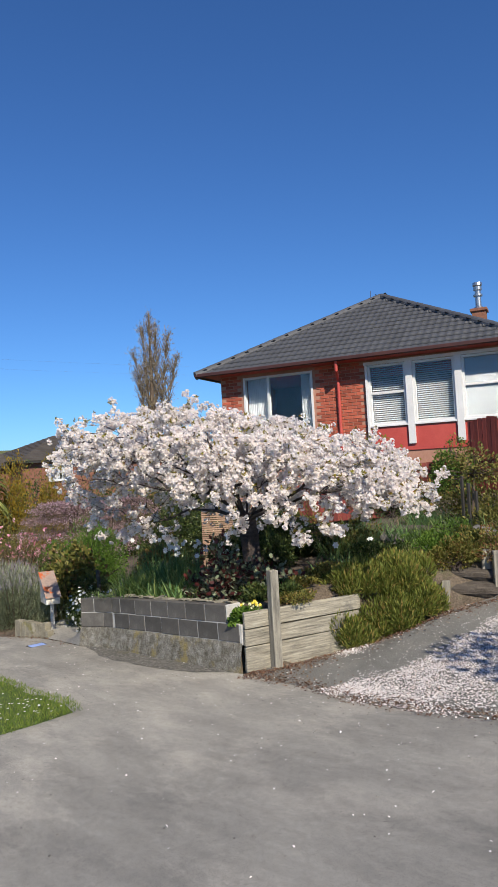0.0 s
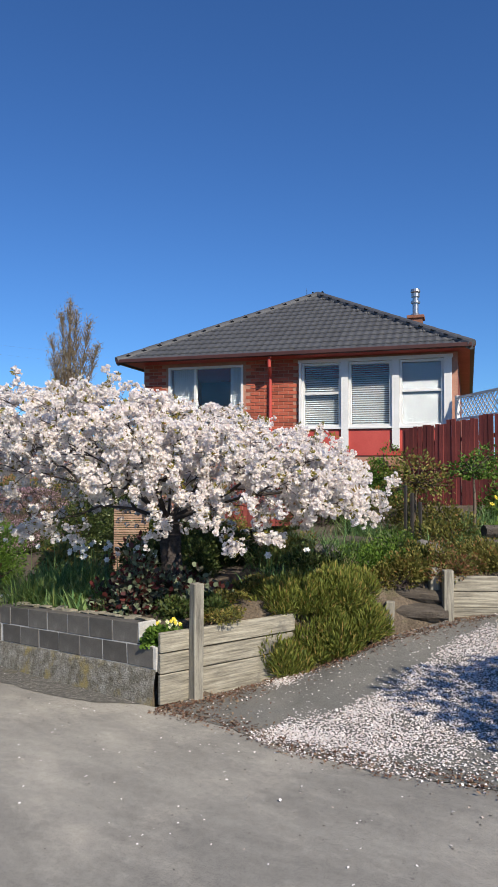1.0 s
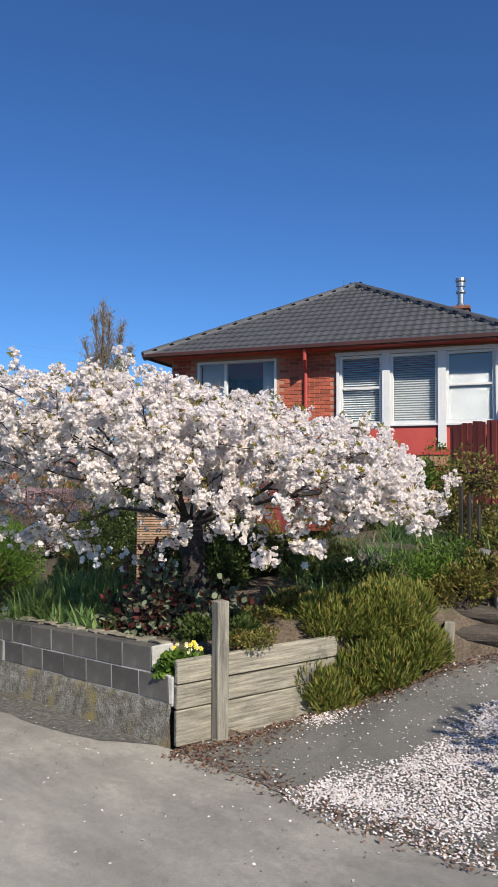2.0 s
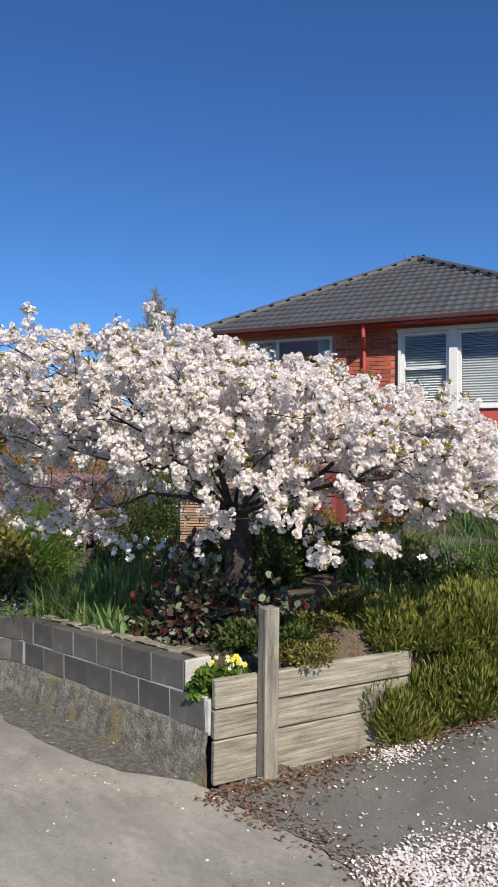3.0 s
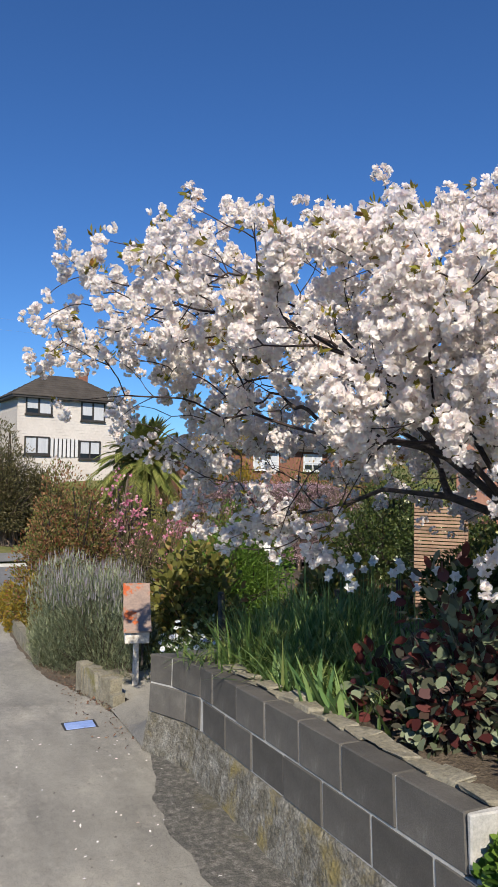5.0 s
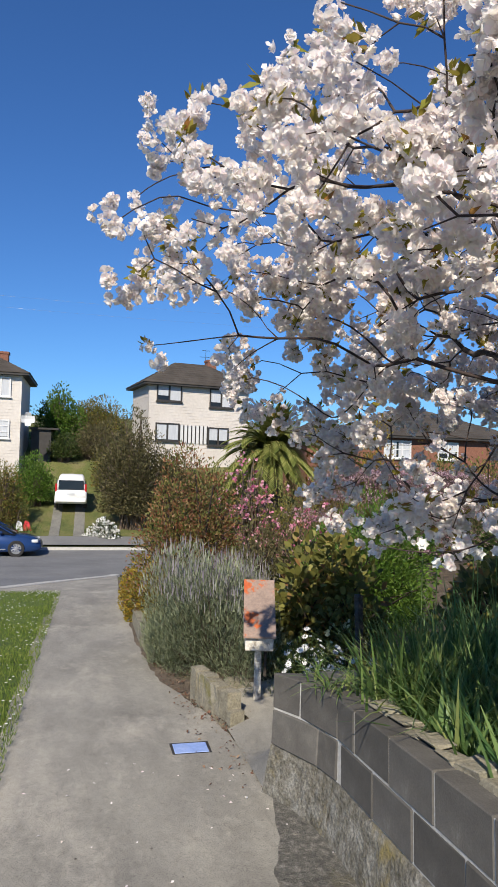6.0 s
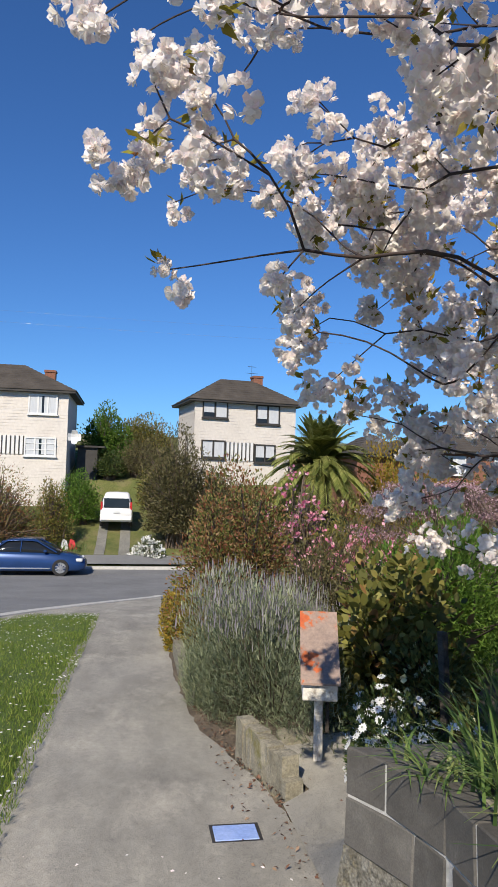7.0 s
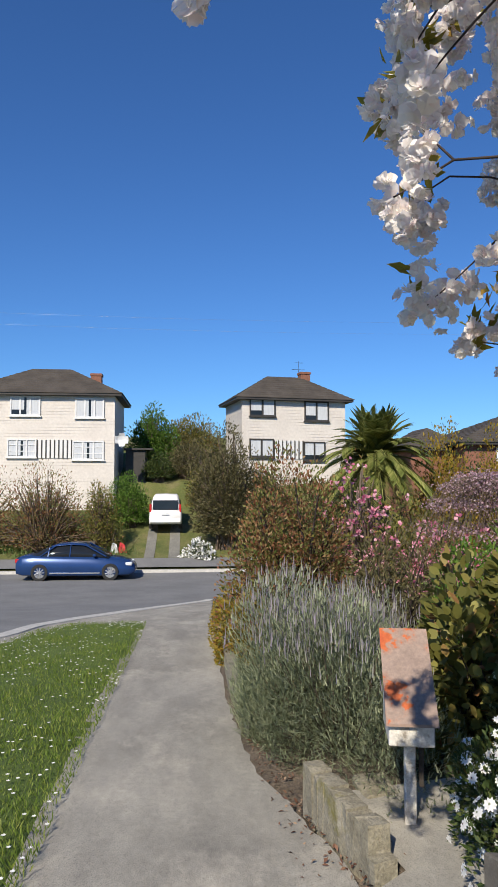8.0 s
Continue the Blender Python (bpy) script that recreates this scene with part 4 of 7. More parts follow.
def tile_mesh(w, l):
    """One pressed tile: a wavy sheet with a turned-down nose."""
    V, F, n = [], [], 12
    for r, (t, dz) in enumerate(((0.0, 0.0), (0, 0.044), (0.5, 0.016), (1.0, -0.008))):
        for i in range(n + 1):
            a = i / n
            V.append(((a - 0.5) * w, t * l, dz + 0.009 * math.cos(a * 4 * math.pi) + 0.02))
    for r in range(3):
        for i in range(n):
            k = r * (n + 1) + i
            F.append((k, k + 1, k + n + 2, k + n + 1))
    me = np_mesh("tile", V, F)
    me.materials.append(M["rooftile"])
    return me


TW, TL = 0.36, 0.33
TILE = tile_mesh(TW, TL + 0.05)
slope_len = HWID * math.hypot(1, 0.565)
PITCHD = math.degrees(math.atan(0.565))
nrow = int(slope_len / TL)
V_all, F_all, off = [], [], 0
for row in range(nrow + 1):
    s = row * TL
    half = HWID * (1 - (s + 0.12) / slope_len)
    k = int((half - 0.02 - TW / 2) / TW) if half > TW / 2 + 0.02 else -1
    spots = [(i * TW, 1.0) for i in range(-k, k + 1)]
    rest = half - (k + 0.5) * TW
    if k >= 0 and rest > 0.03:
        spots += [(side * ((k + 0.5) * TW + rest / 2), rest / TW) for side in (1, -1)]
    for u, cut in spots:
        t = link_mesh("tile", TILE, M["rooftile"], roof)
        t.matrix_local = pose(um + u, RV0, RZ + 0.012, PITCHD, 0, 0) @ pose(0, s - 0.03, 0) @ Matrix.Diagonal((cut, 1, 1, 1))
# side slopes: the same tiles joined
tv = np.zeros(len(TILE.vertices) * 3)
TILE.vertices.foreach_get("co", tv)
tv = tv.reshape(-1, 3)
tf = np.array([p.vertices[:] for p in TILE.polygons])
for side in (1, -1):
    for row in range(nrow + 1):
        s = row * TL
        run = HWID * (s + 0.12) / slope_len
        v = RV0 + run + 0.12
        while v < RV1 - run - 0.1:
            m = pose(RU1 if side > 0 else RU0, v, RZ + 0.012, 0, 0, 90 * side) @ pose(0, 0, 0, PITCHD, 0, 0) @ pose(0, s - 0.03, 0)
            m = np.array(m)
            V_all.append(tv @ m[:3, :3].T + m[:3, 3])
            F_all.append(tf + off)
            off += len(tv)
            v += TW
tagged(link_mesh("side_tiles", np_mesh("side_tiles", np.concatenate(V_all), np.concatenate(F_all)), M["rooftile"], roof), kind="stuff")
# hip and ridge caps
hips = [((RU0, RV0, RZ), (um, RV0 + HWID, PK)), ((RU1, RV0, RZ), (um, RV0 + HWID, PK)), ((um, RV0 + HWID + 0.1, PK - 0.04), (um, RV1 - HWID, PK))]
for a, b in hips:
    a, b = Vector(a), Vector(b)
    n = int((b - a).length / 0.4)
    for i in range(n):
        p, q = a.lerp(b, i / n), a.lerp(b, min(1.0, (i + 1.08) / n))
        bm = bmesh.new()
        cyl_bm(bm, p + Vector((0, 0, 0.03)), q + Vector((0, 0, 0.027)), 0.115, 0.112, 14)
        part("ridge_cap", bm, M["rooftile"], roof)
ch = new("chimney")
ch.parent = house
bm = bmesh.new()
add_box(bm, 1.07, 1.45, 4.3, 4.7, 5.2, 6.33)
add_box(bm, 1.02, 1.50, 4.25, 4.75, 6.33, 6.42, 0.01)
part("stack", bm, M["farbrick"], ch)
bm = bmesh.new()
cyl_bm(bm, (1.25, 4.5, 6.42), (1.25, 4.5, 6.5), 0.16, 0.11, 14)
cyl_bm(bm, (1.25, 4.5, 6.5), (1.25, 4.5, 6.98), 0.085, 0.085, 14)
cyl_bm(bm, (1.25, 4.5, 6.8), (1.25, 4.5, 6.86), 0.13, 0.13, 14)
cyl_bm(bm, (1.25, 4.5, 6.98), (1.25, 4.5, 7.08), 0.12, 0.12, 14)
cyl_bm(bm, (1.25, 4.5, 7.08), (1.25, 4.5, 7.12), 0.09, 0.14, 14)
cyl_bm(bm, (1.25, 4.5, 7.12), (1.25, 4.5, 7.2), 0.14, 0.13, 14)
part("flue", bm, M["steel"], ch, "steel flue with a cowl")
bm = bmesh.new()
cyl_bm(bm, (-1.95, 4.6, 6.4), (-1.95, 4.6, 7.5), 0.012, 0.008, 5)
part("aerial", bm, M["darkpaint"], house)
# bricks of the front, each its own piece
BM_ = box_bm(-0.109, 0.109, -0.012, 0.02, -0.034, 0.034, 0.004)
BRICK = bpy.data.meshes.new("brick")
BM_.to_mesh(BRICK)
BM_.free()
count = 0
for a, b, ztop in ((-2.40, -1.09, 4.56), (-5.05, -4.42, 4.56), (-4.4, -2.46, 2.9)):
    row = 0
    z = ztop
    while z > (2.55 if a > -3 else 3.2 if a < -4.9 else 2.6) and count < 300:
        u = a + 0.12 - (0.12 if row % 2 else 0)
        while u < b + 0.02:
            if a - 0.01 <= u - 0.1 and u + 0.1 <= b + 0.02:
                o = link_mesh("brick", BRICK, M["brick"], hw)
                o.matrix_local = pose(u, -0.001, z, 0, 0, 0)
                count += 1
            u += 0.234
        z -= 0.082
        row += 1


# ---- fences
def paling_fence(name, label, p0, p1, z0, z1, group="", wob=0.04, w=0.1):
    a, b = Vector((*p0, 0)), Vector((*p1, 0))
    L = (b - a).length
    f = thing(name, label, "fence", (p0[0], p0[1], 0), math.degrees(math.atan2(b.y - a.y, b.x - a.x)), group)
    n = int(L / (w + 0.004))
    for i in range(n):
        u = (i + 0.5) * L / n
        t = u / L
        w = L / n * random.choice((0.97, 0.99, 0.95, 0.985, 0.88))
        zt = z1[0] + (z1[1] - z1[0]) * t + random.uniform(-wob, wob)
        zz = z0[0] + (z0[1] - z0[0]) * t
        p = part("paling", box_bm(-w / 2, w / 2, -0.012, 0.01, zz - 0.1, zt, 0.002), M["darkred"], f)
        p.matrix_local = pose(u, random.uniform(-0.008, 0.008), 0, 0, random.uniform(-0.5, 0.5), random.uniform(-1, 1))
    for h in (0.25, 0.8):
        bm = bmesh.new()
        vs = []
        for u, t in ((0, 0), (L, 1)):
            zc = z0[0 if t == 0 else 1] + h * ((z1[0] - z0[0]) if t == 0 else (z1[1] - z0[1]))
            for dy, dz in ((0.012, -0.04), (0.06, -0.04), (0.06, 0.04), (0.012, 0.04)):
                vs.append(bm.verts.new((u, dy, zc + dz)))
        for k in range(4):
            bm.faces.new((vs[k], vs[(k + 1) % 4], vs[4 + (k + 1) % 4], vs[4 + k]))
        bm.faces.new(vs[:4][::-1])
        bm.faces.new(vs[4:])
        part("fence_rail", bm, M["darkred"], f)
    return f


paling_fence("paling_fence", "tall dark red paling fence with uneven tops beside the house", (-2.72, 9.2), (-0.25, 8.8), (1.0, 1.1), (2.9, 3.12))
paling_fence("paling_fence", "tall dark red paling fence with uneven tops beside the house", (-0.2, 8.79), (2.8, 8.3), (1.1, 1.2), (3.14, 3.3))
paling_fence("paling_fence", "low dark red stained fence behind the garden bed", (-6.4, 7.1), (-2.78, 9.1), (0.8, 1.0), (1.75, 2.1), wob=0.015)
cu = bpy.data.curves.new("cable", "CURVE")
cu.dimensions, cu.bevel_depth = "3D", 0.012
sp = cu.splines.new("POLY")
sp.points.add(16)
for i, p in enumerate(sp.points):
    t = i / 16
    p.co = (-3.3 + 3.9 * t, 9.24 - 0.62 * t, 2.12 + 0.5 * t - 0.22 * math.sin(math.pi * t), 1)
cu.materials.append(M["tyre"])
tagged(new("cable", cu), "thin black cable slung along the paling fence", "cable")
lat = thing("lattice_screen", "white painted diamond lattice on top of the fence", "lattice", (-1.75, 9.9, 0), -38)
for i in range(11):
    for s in (1, -1):
        o = part("lath", box_bm(-0.012, 0.012, -0.006 + 0.012 * (s > 0), 0.006 + 0.012 * (s > 0), -0.3, 0.3), M["whitepaint"], lat)
        o.matrix_local = pose(0.1 + i * 0.14, 0, 3.35, 0, 45 * s, 0)
part("top_rail", box_bm(-0.1, 1.7, -0.02, 0.03, 3.55, 3.6), M["whitepaint"], lat)
part("bottom_rail", box_bm(-0.1, 1.7, -0.02, 0.03, 3.08, 3.13), M["whitepaint"], lat)
for u in (-0.08, 1.66):
    part("lattice_post", box_bm(u - 0.04, u + 0.04, -0.03, 0.04, 1.2, 3.62), M["whitepaint"], lat)
# slatted screen in the garden
scr = thing("slatted_screen", "tan timber screen of thin horizontal slats", "screen", (-5.5, 3.7, land(-5.3, 3.9) - 0.05), 44)
for i in range(31):
    part("slat", box_bm(0.0, 0.62, -0.012, 0.012, 0.08 + i * 0.042, 0.11 + i * 0.042, 0.003, 0.003), M["slat"], scr)
for u in (0.02, 0.6):
    part("screen_post", box_bm(u - 0.025, u + 0.025, 0.013, 0.055, 0, 1.42), M["slat"], scr)


# ---- the flowering cherry
CX, CY, CR = -1.25, 1.12, 2.42
LINE = np.array([(5.7, -4.85, 2.05), (3.7, -3.0, 1.92), (2.5, -2.0, 1.8), (1.44, -1.53, 1.63), (0.2, -1.17, 1.54), (-0.5, -1.07, 1.48), (-1.46, -0.97, 1.4)])


def off_line(P):
    """Distance from the walking line, to keep twigs clear of it."""
    d = np.full(len(P), 1e9)
    for a, b in zip(LINE[:-1], LINE[1:]):
        t = np.clip(((P - a) @ (b - a)) / ((b - a) @ (b - a)), 0, 1)
        d = np.minimum(d, np.linalg.norm(P - (a + t[:, None] * (b - a)), axis=1))
    return d


def cherry():
    tree = thing("cherry_tree", "spreading old cherry tree covered in white blossom", "tree", (CX + 0.07, CY + 0.1, bed(CX, CY)))
    base = np.array(tree.matrix_world.translation)
    nodes, par = [], []

    def add(p, q):
        nodes.append(np.array(p, dtype=float))
        par.append(q)
        return len(nodes) - 1
    a = add((-1.17, 1.22, bed(CX, CY) - 0.08), -1)
    for p in ((-1.18, 1.21, 0.8), (-1.19, 1.20, 1.05), (-1.2, 1.19, 1.28), (-1.22, 1.17, 1.42)):
        a = add(p, a)
    fork = a
    limbs = [(-160, 0.15, 1.5), (-118, 0.55, 1.7), (-70, 0.45, 1.9), (-20, 0.2, 1.75), (25, 0.05, 1.8), (70, 0.35, 1.9), (120, 0.3, 1.8), (165, 0.5, 1.9), (-95, 1.3, 1.0), (40, 1.4, 1.0), (200, 1.4, 1.0)]
    for ang, rise, length in limbs:
        q, d = fork, np.array([math.cos(radians(ang)), math.sin(radians(ang)), rise])
        d /= np.linalg.norm(d)
        p = nodes[fork].copy()
        for k in range(6):
            d = d + rng.normal(size=3) * 0.16 + np.array([0, 0, 0.10 if k < 3 else -0.14])
            d /= np.linalg.norm(d)
            p = p + d * length / 6
            q = add(p, q)
    # points that the twigs reach for
    n = 3000
    r, th = CR * np.sqrt(rng.random(n)), rng.uniform(0, 2 * math.pi, n)
    lump = 0.13 * np.sin(3 * th + 1) + 0.09 * np.sin(7 * th + 2.0) + 0.05 * np.sin(13 * th)
    r *= 1 + lump * 0.35
    r *= 1 - 0.2 * np.exp(-((np.mod(th + math.pi, 2 * math.pi) - math.pi + 0.75) / 0.6) ** 2)
    x, y = CX + r * np.cos(th), CY + r * np.sin(th)
    q = np.clip(r / CR, 0, 1.1)
    d0 = np.hypot(x + 1.5, y - 0.3)
    bumps = np.array([noise.noise((a * 1.7, b * 1.7, 0)) for a, b in zip(x, y)])
    side = np.clip((-y - 0.0) / 0.7, 0, 1)
    zt = 2.99 - 0.19 * d0 ** 1.2 - 0.4 * np.clip((q - 0.72) / 0.28, 0, 1.2) ** 2 * (1 - side) + 0.1 * bumps
    away = np.clip((((x - CX) * 0.72 + (y - CY) * 0.69) / CR - 0.3) / 0.6, 0, 1)
    south = np.clip((((x - CX) * 0.75 - (y - CY) * 0.66) / CR - 0.15) / 0.5, 0, 1)
    zl = 1.8 - 0.55 * q ** 1.5 + np.maximum(0.5 * side, 0.22 * south) + 0.12 * away
    z = zl + (zt - zl) * rng.random(n) ** 0.7
    hang = rng.random(n) < 0.05
    z = np.where(hang & (side < 0.1) & (q > 0.5) & (away < 0.3), zl - rng.uniform(0.0, 0.28, n), z)
    P = np.stack([x, y, z], 1)
    gap = np.array([noise.noise((a * 1.5 + 7, b * 1.5, c * 1.9)) for a, b, c in P])
    edge = np.interp(P[:, 0], [-2.45, -2.1, -1.6, -1.1, -0.7, -0.2, 0.3], [-0.6, -1.2, -1.05, -0.75, -0.5, -0.2, 0.1])
    P = P[(off_line(P) > 0.84) & (gap > -0.36) & (P[:, 1] > edge)]
    # low sprays that hang on the garden and drive side
    low = np.array([(0.27, 0.78, 1.3), (0.1, 1.15, 1.38), (0.43, 2.06, 1.62), (0.3, 1.6, 1.5), (-0.17, 2.98, 1.95), (0.55, 1.9, 1.75), (-0.3, 0.6, 1.42), (0.5, 2.5, 1.75), (-1.57, -0.07, 1.25), (-2.3, 0.2, 1.3)])
    P = np.concatenate([P, np.repeat(low, 6, 0) + rng.normal(size=(60, 3)) * np.array([0.14, 0.14, 0.06])])
    # a few long sprays that stand out of the crown on the path side and at the top
    P = np.concatenate([P, np.array([(-2.24, -1.03, 2.01), (-2.2, -0.88, 2.02), (-2.31, -0.59, 2.02), (-2.55, -1.0, 2.3), (-2.04, -1.1, 2.16), (-1.74, -1.2, 2.27), (-1.97, -1.02, 2.69), (-2.65, -0.6, 1.9), (-2.55, -0.45, 1.95), (-2.9, -0.3, 1.9), (-1.68, -0.47, 2.98), (-1.2, 0.27, 3.05)])])
    P = P[np.argsort(np.linalg.norm(P - nodes[fork], axis=1))]
    cost = [0.0] * len(nodes)
    for i in range(1, len(nodes)):
        cost[i] = cost[par[i]] + np.linalg.norm(nodes[i] - nodes[par[i]])
    arr = np.zeros((len(nodes) + 14 * len(P), 3))
    cst = np.full(len(arr), 1e9)
    arr[:len(nodes)], cst[:len(nodes)] = nodes, cost
    cst[:fork] = 1e9
    tips = []
    for p in P:
        m = len(nodes)
        d = np.linalg.norm(arr[:m] - p, axis=1)
        j = int(np.argmin(d + 0.32 * cst[:m]))
        a, k = j, max(2, int(d[j] / 0.09))
        start = nodes[j].copy()
        for s in range(1, k + 1):
            t = s / k
            pt = start + (p - start) * t + np.array([0, 0, 0.10 * d[j] * math.sin(math.pi * t)]) + rng.normal(size=3) * 0.013
            b = add(pt, a)
            arr[b], cst[b] = pt, cst[a] + d[j] / k
            a = b
        tips.append(a)
    N = len(nodes)
    nd, pr = np.array(nodes), np.array(par)
    # ease the kinks, so that the twigs run in curves
    for _ in range(3):
        acc, cnt = np.zeros_like(nd), np.zeros(N)
        np.add.at(acc, pr[1:], nd[1:])
        np.add.at(cnt, pr[1:], 1)
        mid = np.arange(N) > fork
        mid &= cnt > 0
        nd[mid] = 0.5 * nd[mid] + 0.25 * nd[pr[mid]] + 0.25 * acc[mid] / cnt[mid][:, None]
    # the crown falls away towards the corner of the wall
    w = np.clip((nd[:, 0] + 1.4) / 0.6, 0, 1) * np.clip(0.75 * (nd[:, 0] + 0.9) + 0.6 * (1.12 - nd[:, 1]) - 0.2, 0, 1.2)
    nd[:, 2] -= 0.3 * w * np.clip((nd[:, 2] - 1.5) / 1.43, 0, None)
    load = np.zeros(N)
    load[tips] += 1
    for i in range(N - 1, 0, -1):
        load[pr[i]] += load[i]
    rad = 0.0013 + 0.00125 * np.maximum(load, 1) ** 0.5
    rad[:fork + 1] = [0.155, 0.122, 0.112, 0.115, 0.125]
    rad[fork + 1:] = np.minimum(rad[fork + 1:], 0.05)
    e = np.arange(1, N)
    A, B = nd[pr[e]] - base, nd[e] - base
    RA, RB = np.minimum(rad[pr[e]], rad[e] * 1.5), rad[e]
    tr = e <= fork
    RA = np.where(tr, rad[pr[e]], RA)
    thick = (~tr) & (RB > 0.011)
    # trunk with bark ridges
    bm = bmesh.new()
    prev = None
    path = [nd[0]] + [nd[i] for i in range(1, fork + 1)]
    steps = []
    for i in range(len(path) - 1):
        for k in range(6):
            t = k / 6
            steps.append((path[i] * (1 - t) + path[i + 1] * t, rad[i] * (1 - t) + rad[i + 1] * t))
    steps.append((path[-1] + np.array([0, 0, 0.03]), rad[fork] * 0.8))
    for c, r_ in steps:
        ring = []
        for k in range(20):
            an = 2 * math.pi * k / 20
            rr = r_ * (1 + 0.12 * noise.noise((math.cos(an) * 2, math.sin(an) * 2, c[2] * 2.2)) + 0.06 * noise.noise((math.cos(an) * 6, math.sin(an) * 6, c[2] * 5)))
            ring.append(bm.verts.new(Vector(c - base) + Vector((rr * math.cos(an), rr * math.sin(an), 0))))
        if prev:
            for k in range(20):
                bm.faces.new((prev[k], prev[(k + 1) % 20], ring[(k + 1) % 20], ring[k]))
        prev = ring
    bm.faces.new(prev)
    part("trunk", bm, M["bark"], tree, "dark lichen-spotted trunk", True)
    # limbs, one mesh for each that leaves the fork
    root = np.zeros(N, dtype=int)
    for i in range(fork + 1, N):
        root[i] = i if pr[i] == fork else root[pr[i]]
    for k in sorted(set(root[fork + 1:])):
        sel = thick & (root[e] == k)
        if sel.any():
            V, F = tubes(A[sel], B[sel], RA[sel], RB[sel], 7)
            link_mesh("limb", np_mesh("limb", V, F, True), M["bark"], tree)
    sel = (~thick) & (~tr)
    V, F = tubes(A[sel], B[sel], RA[sel] * 0.75, RB[sel] * 0.75, 4)
    foliage("twigs", V, F, M["twig"], tree)
    # blossom: heads of double flowers along the outer twigs
    cand = np.where((load <= 9) & (np.arange(N) > fork) & (cst[:N] > 0.55))[0]
    cand = cand[(load[cand] <= 1.5) | (rng.random(len(cand)) < 0.3)]
    ends = np.array([t for t in tips if load[t] <= 1])
    cand = np.concatenate([cand[rng.random(len(cand)) < 0.42], ends])
    C = np.repeat(nd[cand], 5, 0) + rng.normal(size=(len(cand) * 5, 3)) * 0.034
    C = C[rng.random(len(C)) < np.where(C[:, 1] < -0.35, 0.58, 0.8)]
    C = C[off_line(C) > 0.78]
    T = []
    for v in range(6):
        PV = []
        for f in range(8):
            ax = rng.normal(size=3)
            ax[2] = ax[2] * 0.8 + 0.1
            ax /= np.linalg.norm(ax)
            c = ax * rng.uniform(0.022, 0.036)
            u = np.cross(ax, rng.normal(size=3))
            u /= np.linalg.norm(u)
            w = np.cross(ax, u)
            # double flower: three whorls of notched petals, the inner ones more upright
            for layer, (rad_, lift, cnt) in enumerate(((0.021, 0.35, 5), (0.018, 0.9, 5), (0.013, 1.7, 3))):
                for k in range(cnt):
                    an = 2 * math.pi * k / cnt + layer * 0.7 + rng.normal() * 0.2
                    d = math.cos(an) * u + math.sin(an) * w
                    s = -math.sin(an) * u + math.cos(an) * w
                    R = rad_ * rng.uniform(0.8, 1.2)
                    tip = d * R + ax * R * (lift + rng.normal() * 0.2)
                    wd = s * R * rng.uniform(0.5, 0.68)
                    PV.append([c, c + tip * 0.72 + wd, c + tip * 0.97, c + tip * 0.72 - wd])
        T.append(np.array(PV).reshape(-1, 3))
    Vs = []
    for v in range(6):
        cc = C[v::6]
        m = len(cc)
        q = rng.normal(size=(m, 4))
        q /= np.linalg.norm(q, axis=1, keepdims=True)
        w_, x_, y_, z_ = q.T
        R = np.stack([1 - 2 * (y_ * y_ + z_ * z_), 2 * (x_ * y_ - z_ * w_), 2 * (x_ * z_ + y_ * w_), 2 * (x_ * y_ + z_ * w_), 1 - 2 * (x_ * x_ + z_ * z_), 2 * (y_ * z_ - x_ * w_), 2 * (x_ * z_ - y_ * w_), 2 * (y_ * z_ + x_ * w_), 1 - 2 * (x_ * x_ + y_ * y_)], 1).reshape(m, 3, 3)
        s = rng.uniform(0.66, 0.95, m)[:, None, None]
        Vs.append((np.einsum("nij,kj->nki", R, T[v]) * s + cc[:, None, :] - base).reshape(-1, 3))
    V = np.concatenate(Vs)
    foliage("blossom", V, np.arange(len(V)).reshape(-1, 4), M["petal"], tree, "white double cherry blossom")
    # tufts of young leaves at the base of the heads
    k = rng.integers(0, len(C), int(len(C) * 0.3))
    axis = unit(len(k)) + np.array([0, 0, 0.35])
    L = np.repeat(C[k] + axis * 0.022, 5, 0) + rng.normal(size=(len(k) * 5, 3)) * 0.008
    D = np.repeat(axis, 5, 0) + unit(len(L)) * 0.75
    near = off_line(L) > 0.74
    L, D = L[near], D[near]
    V, F = leaves(L - base, D, unit(len(L)), rng.uniform(0.028, 0.06, len(L)), rng.uniform(0.012, 0.022, len(L)))
    foliage("leaves", V, F, M["newleaf"], tree, "small bronze green young leaves")


cherry()


# ---- shrubs and plants
def blob_points(n, r, lumps=9, fill=0.35, seed=0):
    """Points in and on a lumpy mound of radii r = (rx, ry, h), base at z = 0."""
    g = np.random.default_rng(seed + 5)
    cs = g.normal(size=(lumps, 3))
    cs /= np.linalg.norm(cs, axis=1, keepdims=True)
    cs[:, 2] = np.abs(cs[:, 2])
    cs *= g.uniform(0.35, 0.75, (lumps, 1))
    rr = g.uniform(0.3, 0.5, lumps)
    k = g.integers(0, lumps, n)
    d = g.normal(size=(n, 3))
    d /= np.linalg.norm(d, axis=1, keepdims=True)
    rad = np.where(g.random(n) < fill, g.random(n) ** 0.5, g.uniform(0.85, 1.08, n))
    p = cs[k] + d * (rr[k] * rad)[:, None]
    p[:, 2] = np.abs(p[:, 2])
    return p * np.array([r[0], r[1], r[2]]) / np.array([1.0, 1.0, 1.05]), d


